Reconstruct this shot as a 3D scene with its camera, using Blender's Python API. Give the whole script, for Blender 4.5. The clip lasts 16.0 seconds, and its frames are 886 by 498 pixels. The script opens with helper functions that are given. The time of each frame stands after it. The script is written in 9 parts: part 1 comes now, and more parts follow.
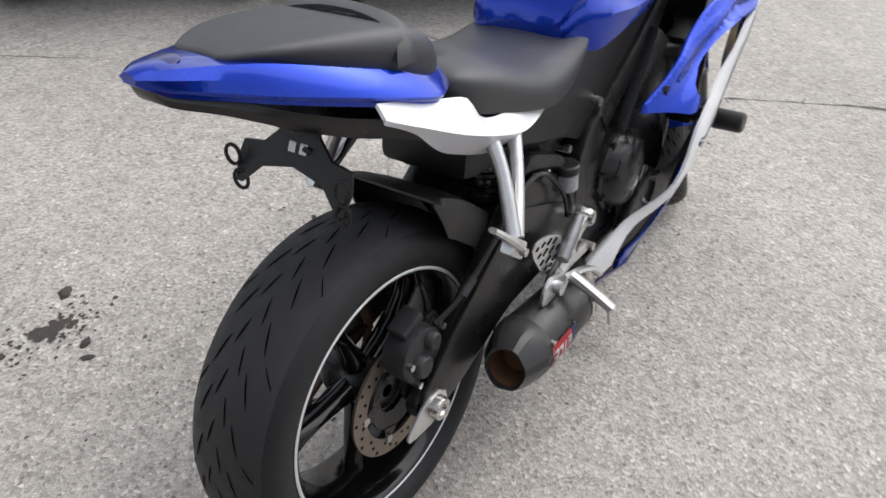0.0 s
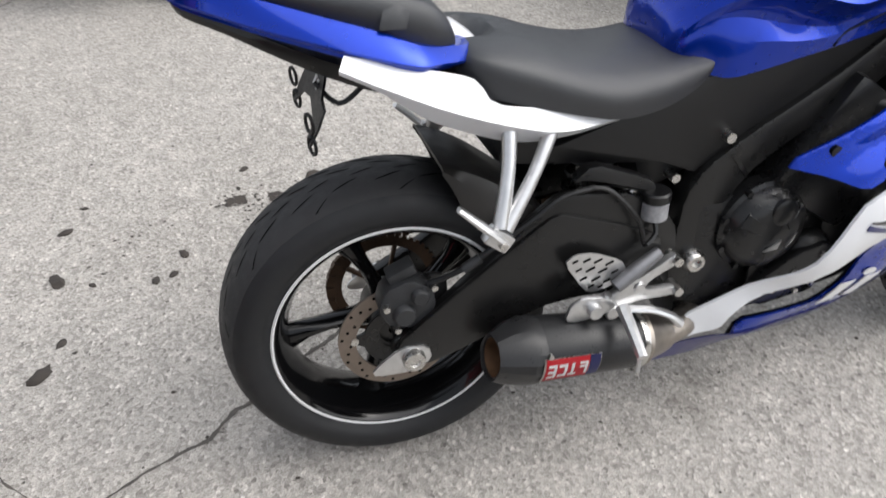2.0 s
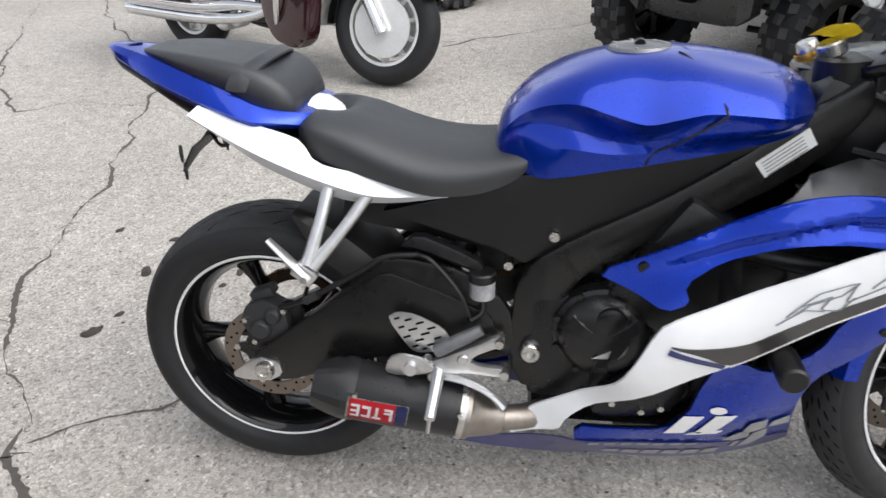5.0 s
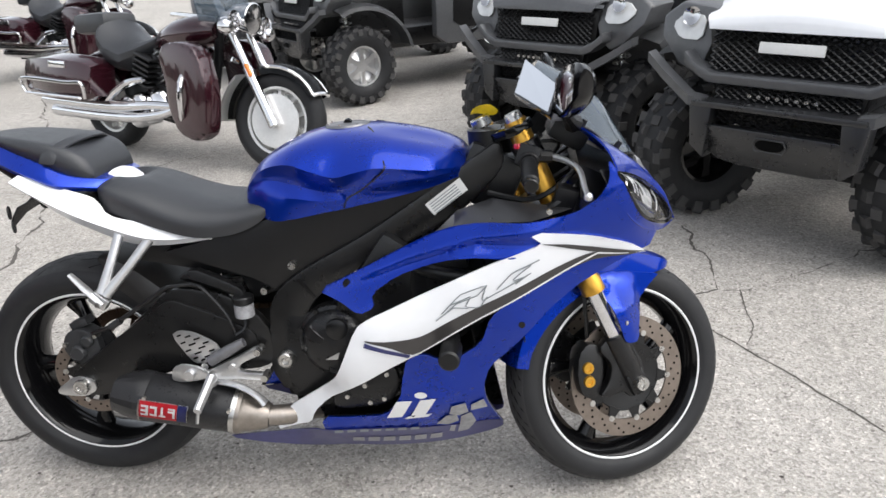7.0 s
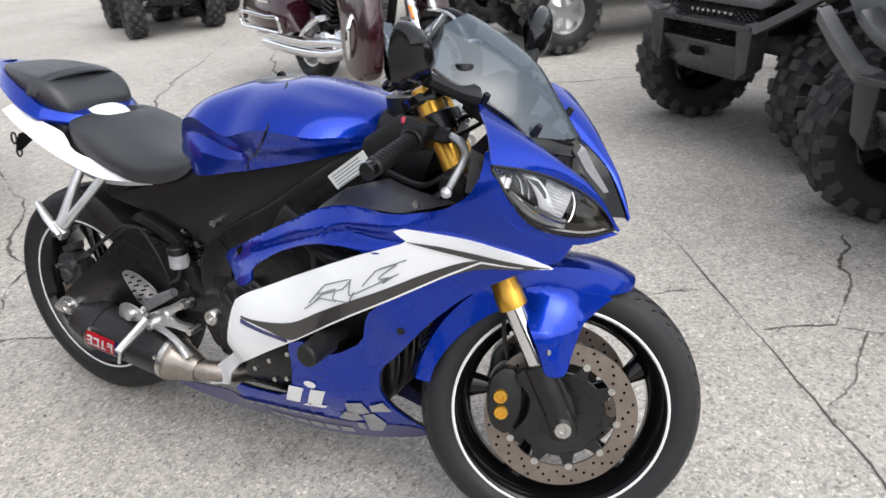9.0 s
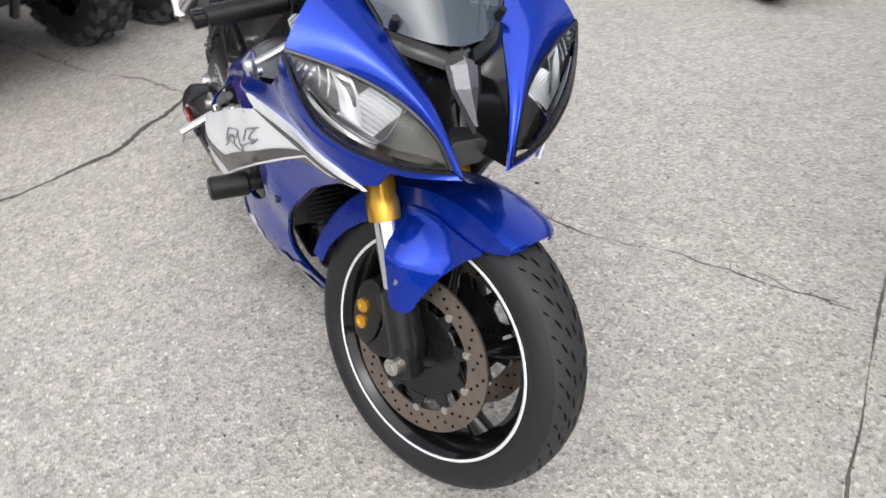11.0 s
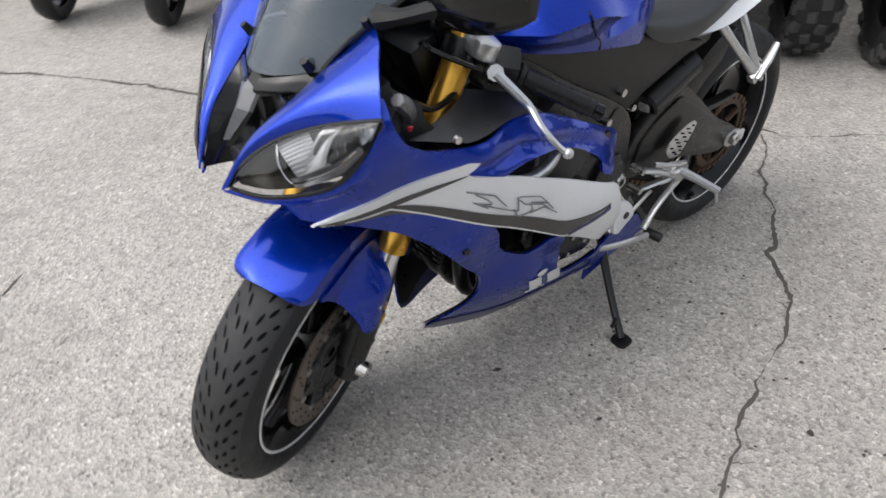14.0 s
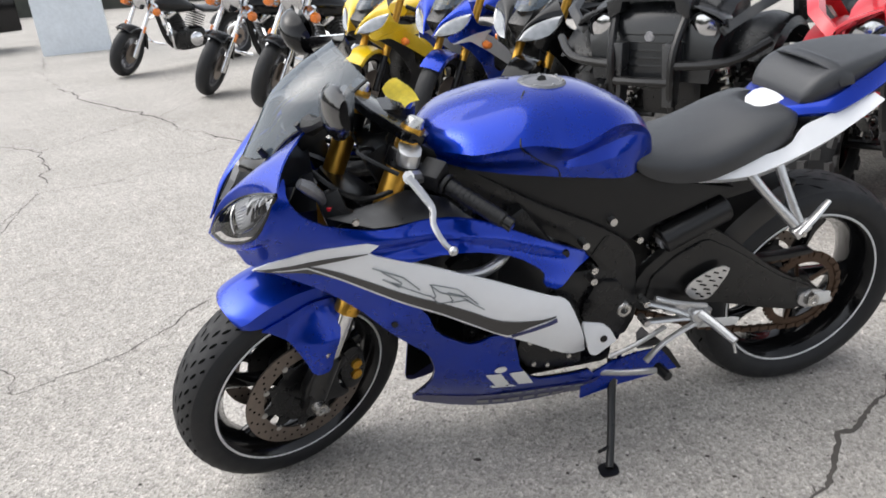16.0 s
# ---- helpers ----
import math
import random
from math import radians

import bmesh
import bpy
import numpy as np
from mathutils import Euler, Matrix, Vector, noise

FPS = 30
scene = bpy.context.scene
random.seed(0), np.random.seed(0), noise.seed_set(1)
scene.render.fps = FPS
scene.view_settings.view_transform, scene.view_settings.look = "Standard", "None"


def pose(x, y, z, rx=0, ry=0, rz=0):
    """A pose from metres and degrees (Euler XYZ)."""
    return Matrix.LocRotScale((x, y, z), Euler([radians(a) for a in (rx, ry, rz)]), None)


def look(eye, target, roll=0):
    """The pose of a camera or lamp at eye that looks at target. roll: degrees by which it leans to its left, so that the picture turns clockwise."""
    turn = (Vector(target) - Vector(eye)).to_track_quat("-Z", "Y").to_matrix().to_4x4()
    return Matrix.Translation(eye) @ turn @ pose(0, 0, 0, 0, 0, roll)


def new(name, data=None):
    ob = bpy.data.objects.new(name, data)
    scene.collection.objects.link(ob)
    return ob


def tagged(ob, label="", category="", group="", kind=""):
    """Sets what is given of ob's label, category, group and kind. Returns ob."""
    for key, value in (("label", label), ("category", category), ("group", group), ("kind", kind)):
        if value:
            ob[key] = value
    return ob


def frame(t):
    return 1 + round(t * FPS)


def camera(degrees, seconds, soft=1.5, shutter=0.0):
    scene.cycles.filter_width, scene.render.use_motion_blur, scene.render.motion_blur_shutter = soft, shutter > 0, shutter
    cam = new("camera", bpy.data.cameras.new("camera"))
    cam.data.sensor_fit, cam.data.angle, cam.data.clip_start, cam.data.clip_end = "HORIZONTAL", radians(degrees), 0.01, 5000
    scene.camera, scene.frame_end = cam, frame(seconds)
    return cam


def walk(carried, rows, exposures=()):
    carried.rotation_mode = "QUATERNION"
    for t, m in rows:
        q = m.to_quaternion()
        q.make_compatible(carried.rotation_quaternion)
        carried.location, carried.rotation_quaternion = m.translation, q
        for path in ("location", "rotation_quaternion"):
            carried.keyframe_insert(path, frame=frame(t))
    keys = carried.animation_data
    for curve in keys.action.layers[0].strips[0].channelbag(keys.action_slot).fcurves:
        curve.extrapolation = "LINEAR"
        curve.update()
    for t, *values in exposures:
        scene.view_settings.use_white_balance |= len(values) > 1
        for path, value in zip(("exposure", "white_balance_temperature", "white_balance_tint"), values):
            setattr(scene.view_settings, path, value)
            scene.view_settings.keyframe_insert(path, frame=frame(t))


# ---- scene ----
cam = camera(63.2, 16.0, shutter=0.4)
PATH = [
    (0, (-0.629, -0.574, 1.266), (0.655, 0.339, 0.033), 2.7),
    (0.5, (-0.51, -0.663, 1.269), (0.597, 0.453, 0.033), 1.8),
    (1, (-0.396, -0.742, 1.24), (0.454, 0.512, -0.065), 2.3),
    (1.5, (-0.282, -0.869, 1.27), (0.275, 0.487, -0.09), 1.7),
    (2, (-0.153, -0.959, 1.295), (0.226, 0.521, 0.004), -1.2),
    (2.5, (0.001, -0.953, 1.294), (0.209, 0.615, 0.07), -1.9),
    (3, (0.108, -0.983, 1.319), (0.147, 0.633, 0.141), -2.9),
    (3.2, (0.159, -1.042, 1.313), (0.127, 0.594, 0.163), -3.2),
    (5.3, (0.68, -1.243, 1.3), (0.342, 0.451, 0.292), -3.3),
    (5.5, (0.742, -1.288, 1.311), (0.409, 0.42, 0.325), -4.1),
    (6, (0.846, -1.395, 1.344), (0.635, 0.359, 0.406), -2.2),
    (6.5, (0.967, -1.519, 1.358), (0.804, 0.273, 0.485), -2.7),
    (7, (1.144, -1.557, 1.355), (0.903, 0.254, 0.542), -3.3),
    (7.5, (1.317, -1.494, 1.332), (0.91, 0.283, 0.508), -4.3),
    (8, (1.507, -1.347, 1.319), (0.959, 0.373, 0.459), -4.0),
    (8.2, (1.578, -1.298, 1.311), (0.96, 0.388, 0.432), -3.9),
    (10.3, (2.146, -0.642, 1.263), (0.782, 0.427, 0.266), -4.1),
    (10.5, (2.218, -0.552, 1.262), (0.81, 0.397, 0.204), -3.4),
    (11, (2.265, -0.328, 1.243), (0.797, 0.31, 0.044), -2.8),
    (11.5, (2.229, -0.041, 1.277), (0.682, 0.299, 0.057), -2.7),
    (12, (2.287, 0.255, 1.277), (0.648, 0.232, 0.131), -4.1),
    (12.5, (2.242, 0.531, 1.271), (0.622, 0.182, 0.15), -4.8),
    (13, (2.039, 0.738, 1.25), (0.487, 0.124, 0.148), -4.4),
    (13.5, (1.926, 0.902, 1.233), (0.615, -0.138, 0.138), -4.1),
    (14, (1.812, 1.095, 1.234), (0.791, -0.206, 0.11), -2.9),
    (14.5, (1.598, 1.269, 1.208), (0.721, -0.142, 0.093), -2.0),
    (15, (1.456, 1.436, 1.222), (0.759, -0.156, 0.232), -3.1),
    (15.5, (1.353, 1.599, 1.24), (0.912, -0.143, 0.362), -4.1),
    (16, (1.245, 1.638, 1.229), (0.915, -0.178, 0.459), -4.5),
]
walk(cam, [(t, look(eye, target, roll)) for t, eye, target, roll in PATH], [(0, 0.72), (1, 0.72), (2, 0.82), (3, 0.87), (5.5, 0.92), (7, 0.97), (8, 0.97), (10.5, 0.87), (11, 0.84), (12, 0.62), (13.5, 0.62), (14.5, 0.88), (16, 0.9)])

from mathutils import geometry

# ---- light: bright overcast sky ----
world = bpy.data.worlds.new("sky")
scene.world = world
world.use_nodes = True
wn, wl = world.node_tree.nodes, world.node_tree.links
sky = wn.new("ShaderNodeTexSky")
sky.sky_type, sky.sun_disc = "NISHITA", False
sky.sun_elevation, sky.sun_rotation = radians(48), radians(107)
sky.dust_density, sky.air_density = 2.5, 1.0
grey = wn.new("ShaderNodeHueSaturation")
grey.inputs["Saturation"].default_value = 0.28
wl.new(sky.outputs["Color"], grey.inputs["Color"])
wl.new(grey.outputs["Color"], wn["Background"].inputs["Color"])
wn["Background"].inputs["Strength"].default_value = 0.15
sun_data = bpy.data.lights.new("sun", "SUN")
sun_data.energy, sun_data.angle, sun_data.color = 0.9, radians(70), (1.0, 0.985, 0.965)
sun = new("sun", sun_data)
sun.matrix_world = look((1.6, -0.9, 5.0), (0, 0, 0))


# ---- materials ----
def material(name, color, rough=0.5, metal=0.0, vary=0.15, scale=40.0, bump=0.0, bump_scale=200.0, coat=0.0, spec=0.5, flake=0.0):
    """A surface with two sizes of colour variation and fine relief."""
    m = bpy.data.materials.new(name)
    m.use_nodes = True
    n, l = m.node_tree.nodes, m.node_tree.links
    b = n["Principled BSDF"]
    b.inputs["Roughness"].default_value = rough
    b.inputs["Metallic"].default_value = metal
    b.inputs["Coat Weight"].default_value = coat
    b.inputs["Coat Roughness"].default_value = 0.04
    b.inputs["Specular IOR Level"].default_value = spec
    tc = n.new("ShaderNodeTexCoord")
    big = n.new("ShaderNodeTexNoise")
    big.inputs["Scale"].default_value, big.inputs["Detail"].default_value = scale * 0.15, 4
    small = n.new("ShaderNodeTexNoise")
    small.inputs["Scale"].default_value, small.inputs["Detail"].default_value = scale, 6
    add = n.new("ShaderNodeMath")
    add.operation = "ADD"
    l.new(tc.outputs["Object"], big.inputs["Vector"])
    l.new(tc.outputs["Object"], small.inputs["Vector"])
    l.new(big.outputs["Fac"], add.inputs[0])
    l.new(small.outputs["Fac"], add.inputs[1])
    ramp = n.new("ShaderNodeMapRange")
    ramp.inputs["From Min"].default_value, ramp.inputs["From Max"].default_value = 0.6, 1.4
    ramp.inputs["To Min"].default_value, ramp.inputs["To Max"].default_value = 1 - vary, 1 + vary
    l.new(add.outputs[0], ramp.inputs["Value"])
    mul = n.new("ShaderNodeVectorMath")
    mul.operation = "SCALE"
    mul.inputs[0].default_value = color
    l.new(ramp.outputs["Result"], mul.inputs["Scale"])
    l.new(mul.outputs["Vector"], b.inputs["Base Color"])
    rr = n.new("ShaderNodeMapRange")
    rr.inputs["From Min"].default_value, rr.inputs["From Max"].default_value = 0.6, 1.4
    rr.inputs["To Min"].default_value, rr.inputs["To Max"].default_value = max(rough - 0.35 * rough * min(vary * 3, 1), 0.02), min(rough + 0.35 * rough * min(vary * 3, 1), 1)
    l.new(add.outputs[0], rr.inputs["Value"])
    l.new(rr.outputs["Result"], b.inputs["Roughness"])
    if bump:
        fine = n.new("ShaderNodeTexNoise")
        fine.inputs["Scale"].default_value, fine.inputs["Detail"].default_value = bump_scale, 5
        l.new(tc.outputs["Object"], fine.inputs["Vector"])
        bp = n.new("ShaderNodeBump")
        bp.inputs["Strength"].default_value, bp.inputs["Distance"].default_value = bump, 0.002
        l.new(fine.outputs["Fac"], bp.inputs["Height"])
        l.new(bp.outputs["Normal"], b.inputs["Normal"])
    return m


BLUE = material("blue_paint", (0.0012, 0.031, 0.37), 0.28, 0.70, 0.06, 60, 0, coat=0.6, spec=0.15)
WHITE = material("white_paint", (0.80, 0.81, 0.83), 0.3, 0, 0.03, 30, coat=0.6)
BLACK = material("satin_black", (0.006, 0.006, 0.0065), 0.32, 0, 0.25, 60, 0.1, 500, spec=0.45)
GLOSSBLACK = material("gloss_black", (0.004, 0.004, 0.0045), 0.14, 0, 0.2, 40, coat=0.2, spec=0.3)
FRAME = material("frame_black", (0.008, 0.0078, 0.0078), 0.30, 0.1, 0.2, 50, 0.06, 600, spec=0.5)
PLASTIC = material("black_plastic", (0.006, 0.006, 0.0065), 0.38, 0, 0.2, 80, 0.25, 900, spec=0.4)
ENGINE = material("engine_black", (0.009, 0.009, 0.0095), 0.30, 0.15, 0.3, 60, 0.2, 300, spec=0.5)
CASTING = material("dark_casting", (0.028, 0.029, 0.031), 0.5, 0.2, 0.3, 60, 0.3, 300)
RUBBER = material("tyre_rubber", (0.013, 0.0135, 0.015), 0.62, 0, 0.3, 30, 0.15, 500, spec=0.4)
TREAD = material("tread_rubber", (0.046, 0.045, 0.045), 0.85, 0, 0.3, 40, 0.3, 700)
GROOVE = material("groove_rubber", (0.002, 0.002, 0.002), 0.95, 0, 0.2, 40, spec=0.1)
TREADBAND = material("dusty_tread_rubber", (0.021, 0.021, 0.022), 0.66, 0, 0.35, 50, 0.25, 900)
VINYL = material("seat_vinyl", (0.019, 0.0205, 0.024), 0.39, 0, 0.12, 30, 0.35, 1100, spec=0.72)
ALU = material("brushed_aluminium", (0.62, 0.62, 0.62), 0.32, 0.9, 0.12, 90, 0.1, 400)
STEEL = material("bolt_steel", (0.55, 0.54, 0.52), 0.28, 1.0, 0.15, 120)
CHROME = material("chrome", (0.78, 0.78, 0.79), 0.08, 1.0, 0.05, 60)
GOLD = material("gold_anodised", (0.66, 0.36, 0.055), 0.3, 0.85, 0.1, 60)
BRASS = material("gold_bolt", (0.72, 0.40, 0.06), 0.3, 0.9, 0.1, 90)
DISC = material("brake_disc_steel", (0.24, 0.20, 0.17), 0.42, 0.9, 0.2, 60)
CARBON = material("carbon_sleeve", (0.016, 0.016, 0.017), 0.33, 0, 0.3, 200, 0.1, 500, spec=0.35)
GREYMETAL = material("dull_grey_metal", (0.20, 0.20, 0.21), 0.45, 0.7, 0.2, 80, 0.15, 400)
TITAN = material("stained_steel", (0.30, 0.27, 0.24), 0.4, 0.9, 0.3, 60)
RUST = material("heated_pipe", (0.16, 0.09, 0.05), 0.6, 0.6, 0.4, 60)
STRIPE = material("white_stripe", (0.75, 0.75, 0.75), 0.4, 0, 0.05, 50)
GREY = material("dark_grey_decal", (0.035, 0.032, 0.031), 0.35, 0, 0.1, 40, coat=0.4)
LINE = material("grey_line_decal", (0.20, 0.22, 0.23), 0.4, 0, 0.1, 40)
NAVY = material("navy_decal", (0.02, 0.025, 0.12), 0.35, 0, 0.1, 40, coat=0.4)
BELLY = material("belly_decal_blue", (0.045, 0.045, 0.14), 0.35, 0, 0.25, 60, coat=0.3)
SILVERDECAL = material("silver_decal", (0.27, 0.27, 0.28), 0.4, 0, 0.45, 90)
RED = material("red_paint", (0.55, 0.012, 0.025), 0.35, 0, 0.1, 40, coat=0.4)
YELLOW = material("yellow_tag", (0.80, 0.66, 0.06), 0.6, 0, 0.2, 90, 0.3, 150)
DASHGREY = material("grey_dash_plastic", (0.022, 0.022, 0.024), 0.32, 0, 0.2, 60, 0.15, 700, spec=0.9)
OLIVEGLASS = material("tinted_lamp_bowl", (0.055, 0.052, 0.042), 0.12, 0.6, 0.3, 30)
LABEL = material("paper_label", (0.72, 0.72, 0.70), 0.6, 0, 0.06, 90)
CHAIN = material("oily_chain", (0.09, 0.055, 0.035), 0.55, 0.6, 0.4, 200)
AMBER = material("amber_lens", (0.75, 0.20, 0.03), 0.2, 0, 0.1, 60, coat=0.5)
REFLECTOR = material("lamp_reflector", (0.55, 0.55, 0.56), 0.10, 1.0, 0.1, 25)
LAMPWHITE = material("bright_lamp_coating", (0.80, 0.81, 0.83), 0.16, 0.35, 0.15, 60)
LAMPGREY = material("frosted_lamp_grey", (0.42, 0.43, 0.44), 0.22, 0.55, 0.2, 60)
HOUSING = material("lamp_housing", (0.04, 0.04, 0.042), 0.3, 0.2, 0.2, 40)
MAROON = material("maroon_paint", (0.034, 0.007, 0.012), 0.2, 0.3, 0.1, 50, coat=1.0)
YELLOWPAINT = material("yellow_paint", (0.82, 0.55, 0.008), 0.3, 0, 0.08, 50, coat=0.8)
DARKGREY = material("dark_grey_plastic", (0.070, 0.072, 0.076), 0.34, 0, 0.2, 50, 0.15, 600, spec=0.8)
ORANGE = material("orange_paint", (0.75, 0.13, 0.01), 0.35, 0, 0.08, 50, coat=0.5)
QUADBLACK = material("glossy_black_plastic", (0.010, 0.011, 0.0125), 0.25, 0, 0.15, 40, spec=0.6)
BUMPER = material("painted_steel_bumper", (0.016, 0.0165, 0.018), 0.30, 0.0, 0.25, 50, 0.15, 500, spec=0.75)
LENS = material("cloudy_lens", (0.62, 0.63, 0.63), 0.18, 0.1, 0.15, 25, coat=0.6)
BROWNPLASTIC = material("brownish_plastic", (0.010, 0.009, 0.0085), 0.42, 0, 0.3, 30, 0.1, 400, spec=0.6)
DIMLAMP = material("shaded_headlight", (0.30, 0.31, 0.32), 0.18, 0.6, 0.35, 25, coat=0.6)
MIRROR = material("mirror_glass", (0.85, 0.87, 0.9), 0.03, 1.0, 0.0, 10)


def glass(name, color, rough=0.02, ior=1.5, haze=0.0):
    m = bpy.data.materials.new(name)
    m.use_nodes = True
    n, l = m.node_tree.nodes, m.node_tree.links
    n.remove(n["Principled BSDF"])
    g, t, mix, fr = n.new("ShaderNodeBsdfGlossy"), n.new("ShaderNodeBsdfTransparent"), n.new("ShaderNodeMixShader"), n.new("ShaderNodeFresnel")
    fr.inputs["IOR"].default_value = ior
    g.inputs["Roughness"].default_value = rough
    t.inputs["Color"].default_value = (*color, 1)
    l.new(fr.outputs[0], mix.inputs[0])
    l.new(t.outputs[0], mix.inputs[1])
    # bluish diffuse share: screen haze, with sky reflection put into the colour
    if haze:
        d, part_mix = n.new("ShaderNodeBsdfDiffuse"), n.new("ShaderNodeMixShader")
        d.inputs["Color"].default_value = (0.105, 0.14, 0.175, 1)
        part_mix.inputs[0].default_value = haze
        l.new(t.outputs[0], part_mix.inputs[1])
        l.new(d.outputs[0], part_mix.inputs[2])
        l.new(part_mix.outputs[0], mix.inputs[1])
    l.new(g.outputs[0], mix.inputs[2])
    l.new(mix.outputs[0], n["Material Output"].inputs["Surface"])
    return m


SMOKE = glass("smoked_screen", (0.20, 0.23, 0.27), 0.03, 1.62, 0.42)
CLEAR = glass("clear_lens", (0.80, 0.80, 0.80))


def concrete():
    m = bpy.data.materials.new("worn_concrete")
    m.use_nodes = True
    n, l = m.node_tree.nodes, m.node_tree.links
    b = n["Principled BSDF"]
    b.inputs["Roughness"].default_value = 0.9
    tc = n.new("ShaderNodeTexCoord")

    def noise_node(scale, detail, rough=0.6):
        x = n.new("ShaderNodeTexNoise")
        x.inputs["Scale"].default_value, x.inputs["Detail"].default_value, x.inputs["Roughness"].default_value = scale, detail, rough
        l.new(tc.outputs["Object"], x.inputs["Vector"])
        return x

    def ramp_node(src, stops):
        r = n.new("ShaderNodeValToRGB")
        r.color_ramp.elements[0].position, r.color_ramp.elements[0].color = stops[0][0], (*stops[0][1], 1)
        r.color_ramp.elements[1].position, r.color_ramp.elements[1].color = stops[-1][0], (*stops[-1][1], 1)
        for p, c in stops[1:-1]:
            e = r.color_ramp.elements.new(p)
            e.color = (*c, 1)
        l.new(src, r.inputs[0])
        return r

    def mix(kind, fac, a, c):
        x = n.new("ShaderNodeMix")
        x.data_type, x.blend_type = "RGBA", kind
        if isinstance(fac, float):
            x.inputs[0].default_value = fac
        else:
            l.new(fac, x.inputs[0])
        l.new(a, x.inputs[6])
        l.new(c, x.inputs[7])
        return x.outputs[2]

    patch = ramp_node(noise_node(0.9, 5).outputs["Fac"], [(0.3, (0.374, 0.359, 0.336)), (0.7, (0.466, 0.449, 0.425))])
    vor = n.new("ShaderNodeTexVoronoi")
    vor.inputs["Scale"].default_value = 130
    l.new(tc.outputs["Object"], vor.inputs["Vector"])
    stone = ramp_node(vor.outputs["Color"], [(0.0, (0.26, 0.25, 0.235)), (0.16, (0.66, 0.64, 0.615)), (0.5, (1.0, 0.985, 0.96)), (0.8, (1.22, 1.20, 1.17)), (1.0, (1.85, 1.84, 1.82))])
    fine = ramp_node(noise_node(260, 3, 0.7).outputs["Fac"], [(0.28, (0.52, 0.51, 0.50)), (0.72, (1.42, 1.42, 1.42))])
    mid = ramp_node(noise_node(14, 6, 0.7).outputs["Fac"], [(0.3, (0.84, 0.84, 0.84)), (0.7, (1.12, 1.12, 1.12))])
    c = mix("MULTIPLY", 0.85, patch.outputs[0], stone.outputs[0])
    c = mix("MULTIPLY", 0.8, c, fine.outputs[0])
    c = mix("MULTIPLY", 1.0, c, mid.outputs[0])
    stain_noise = noise_node(2.3, 5, 0.65)
    stain = ramp_node(stain_noise.outputs["Fac"], [(0.62, (1, 1, 1)), (0.78, (0.72, 0.71, 0.70))])
    c = mix("MULTIPLY", 1.0, c, stain.outputs[0])
    l.new(c, b.inputs["Base Color"])
    bp = n.new("ShaderNodeBump")
    bp.inputs["Strength"].default_value, bp.inputs["Distance"].default_value = 0.6, 0.004
    l.new(vor.outputs["Distance"], bp.inputs["Height"])
    bp2 = n.new("ShaderNodeBump")
    bp2.inputs["Strength"].default_value, bp2.inputs["Distance"].default_value = 0.5, 0.003
    l.new(fine.outputs[0], bp2.inputs["Height"])
    l.new(bp.outputs["Normal"], bp2.inputs["Normal"])
    l.new(bp2.outputs["Normal"], b.inputs["Normal"])
    return m


CONCRETE = concrete()
CRACK = material("crack_dirt", (0.085, 0.077, 0.068), 0.95, 0, 0.4, 60, 0.6, 200)
DIRT = material("dark_dirt", (0.05, 0.042, 0.036), 0.95, 0, 0.4, 90, 0.6, 300)


# ---- building helpers ----
def part(name, bm, mat, parent=None, label="", smooth=True, angle=40):
    """Links a bmesh as one mesh object, under a thing or part."""
    bmesh.ops.recalc_face_normals(bm, faces=bm.faces)
    if smooth:
        lim = radians(angle)
        for f in bm.faces:
            f.smooth = True
        for e in bm.edges:
            if len(e.link_faces) == 2 and e.calc_face_angle(0) > lim:
                e.smooth = False
    me = bpy.data.meshes.new(name)
    bm.to_mesh(me)
    bm.free()
    me.materials.append(mat)
    ob = new(name, me)
    if parent is not None:
        ob.parent = parent
    if label:
        ob["label"] = label
    return ob


def empty(name, label, category, m=None, group=""):
    ob = new(name)
    if m is not None:
        ob.matrix_world = m
    ob.empty_display_size = 0.1
    return tagged(ob, label, category, group)


def V(*a):
    return Vector(a)


def spline(pts, per=6):
    """A smooth line through points."""
    pts = [Vector(p) for p in pts]
    if len(pts) < 3:
        return pts
    out = []
    for i in range(len(pts) - 1):
        p0, p1, p2, p3 = pts[max(i - 1, 0)], pts[i], pts[i + 1], pts[min(i + 2, len(pts) - 1)]
        for k in range(per):
            t = k / per
            out.append(0.5 * ((2 * p1) + (p2 - p0) * t + (2 * p0 - 5 * p1 + 4 * p2 - p3) * t * t + (3 * p1 - p0 - 3 * p2 + p3) * t ** 3))
    return out + [pts[-1]]


def resample(pts, n):
    pts = [Vector(p) for p in pts]
    d = [0.0]
    for a, b in zip(pts, pts[1:]):
        d.append(d[-1] + (b - a).length)
    out, j = [], 0
    for i in range(n):
        s = d[-1] * i / (n - 1)
        while j < len(pts) - 2 and d[j + 1] < s:
            j += 1
        w = (s - d[j]) / max(d[j + 1] - d[j], 1e-9)
        out.append(pts[j].lerp(pts[j + 1], min(max(w, 0), 1)))
    return out


def loft(bm, rings, caps=True, closed=True):
    vs = [[bm.verts.new(p) for p in ring] for ring in rings]
    k = len(vs[0])
    for a, b in zip(vs, vs[1:]):
        for i in range(k if closed else k - 1):
            j = (i + 1) % k
            bm.faces.new((a[i], a[j], b[j], b[i]))
    if caps and closed:
        bm.faces.new(vs[0][::-1])
        bm.faces.new(vs[-1])
    return vs


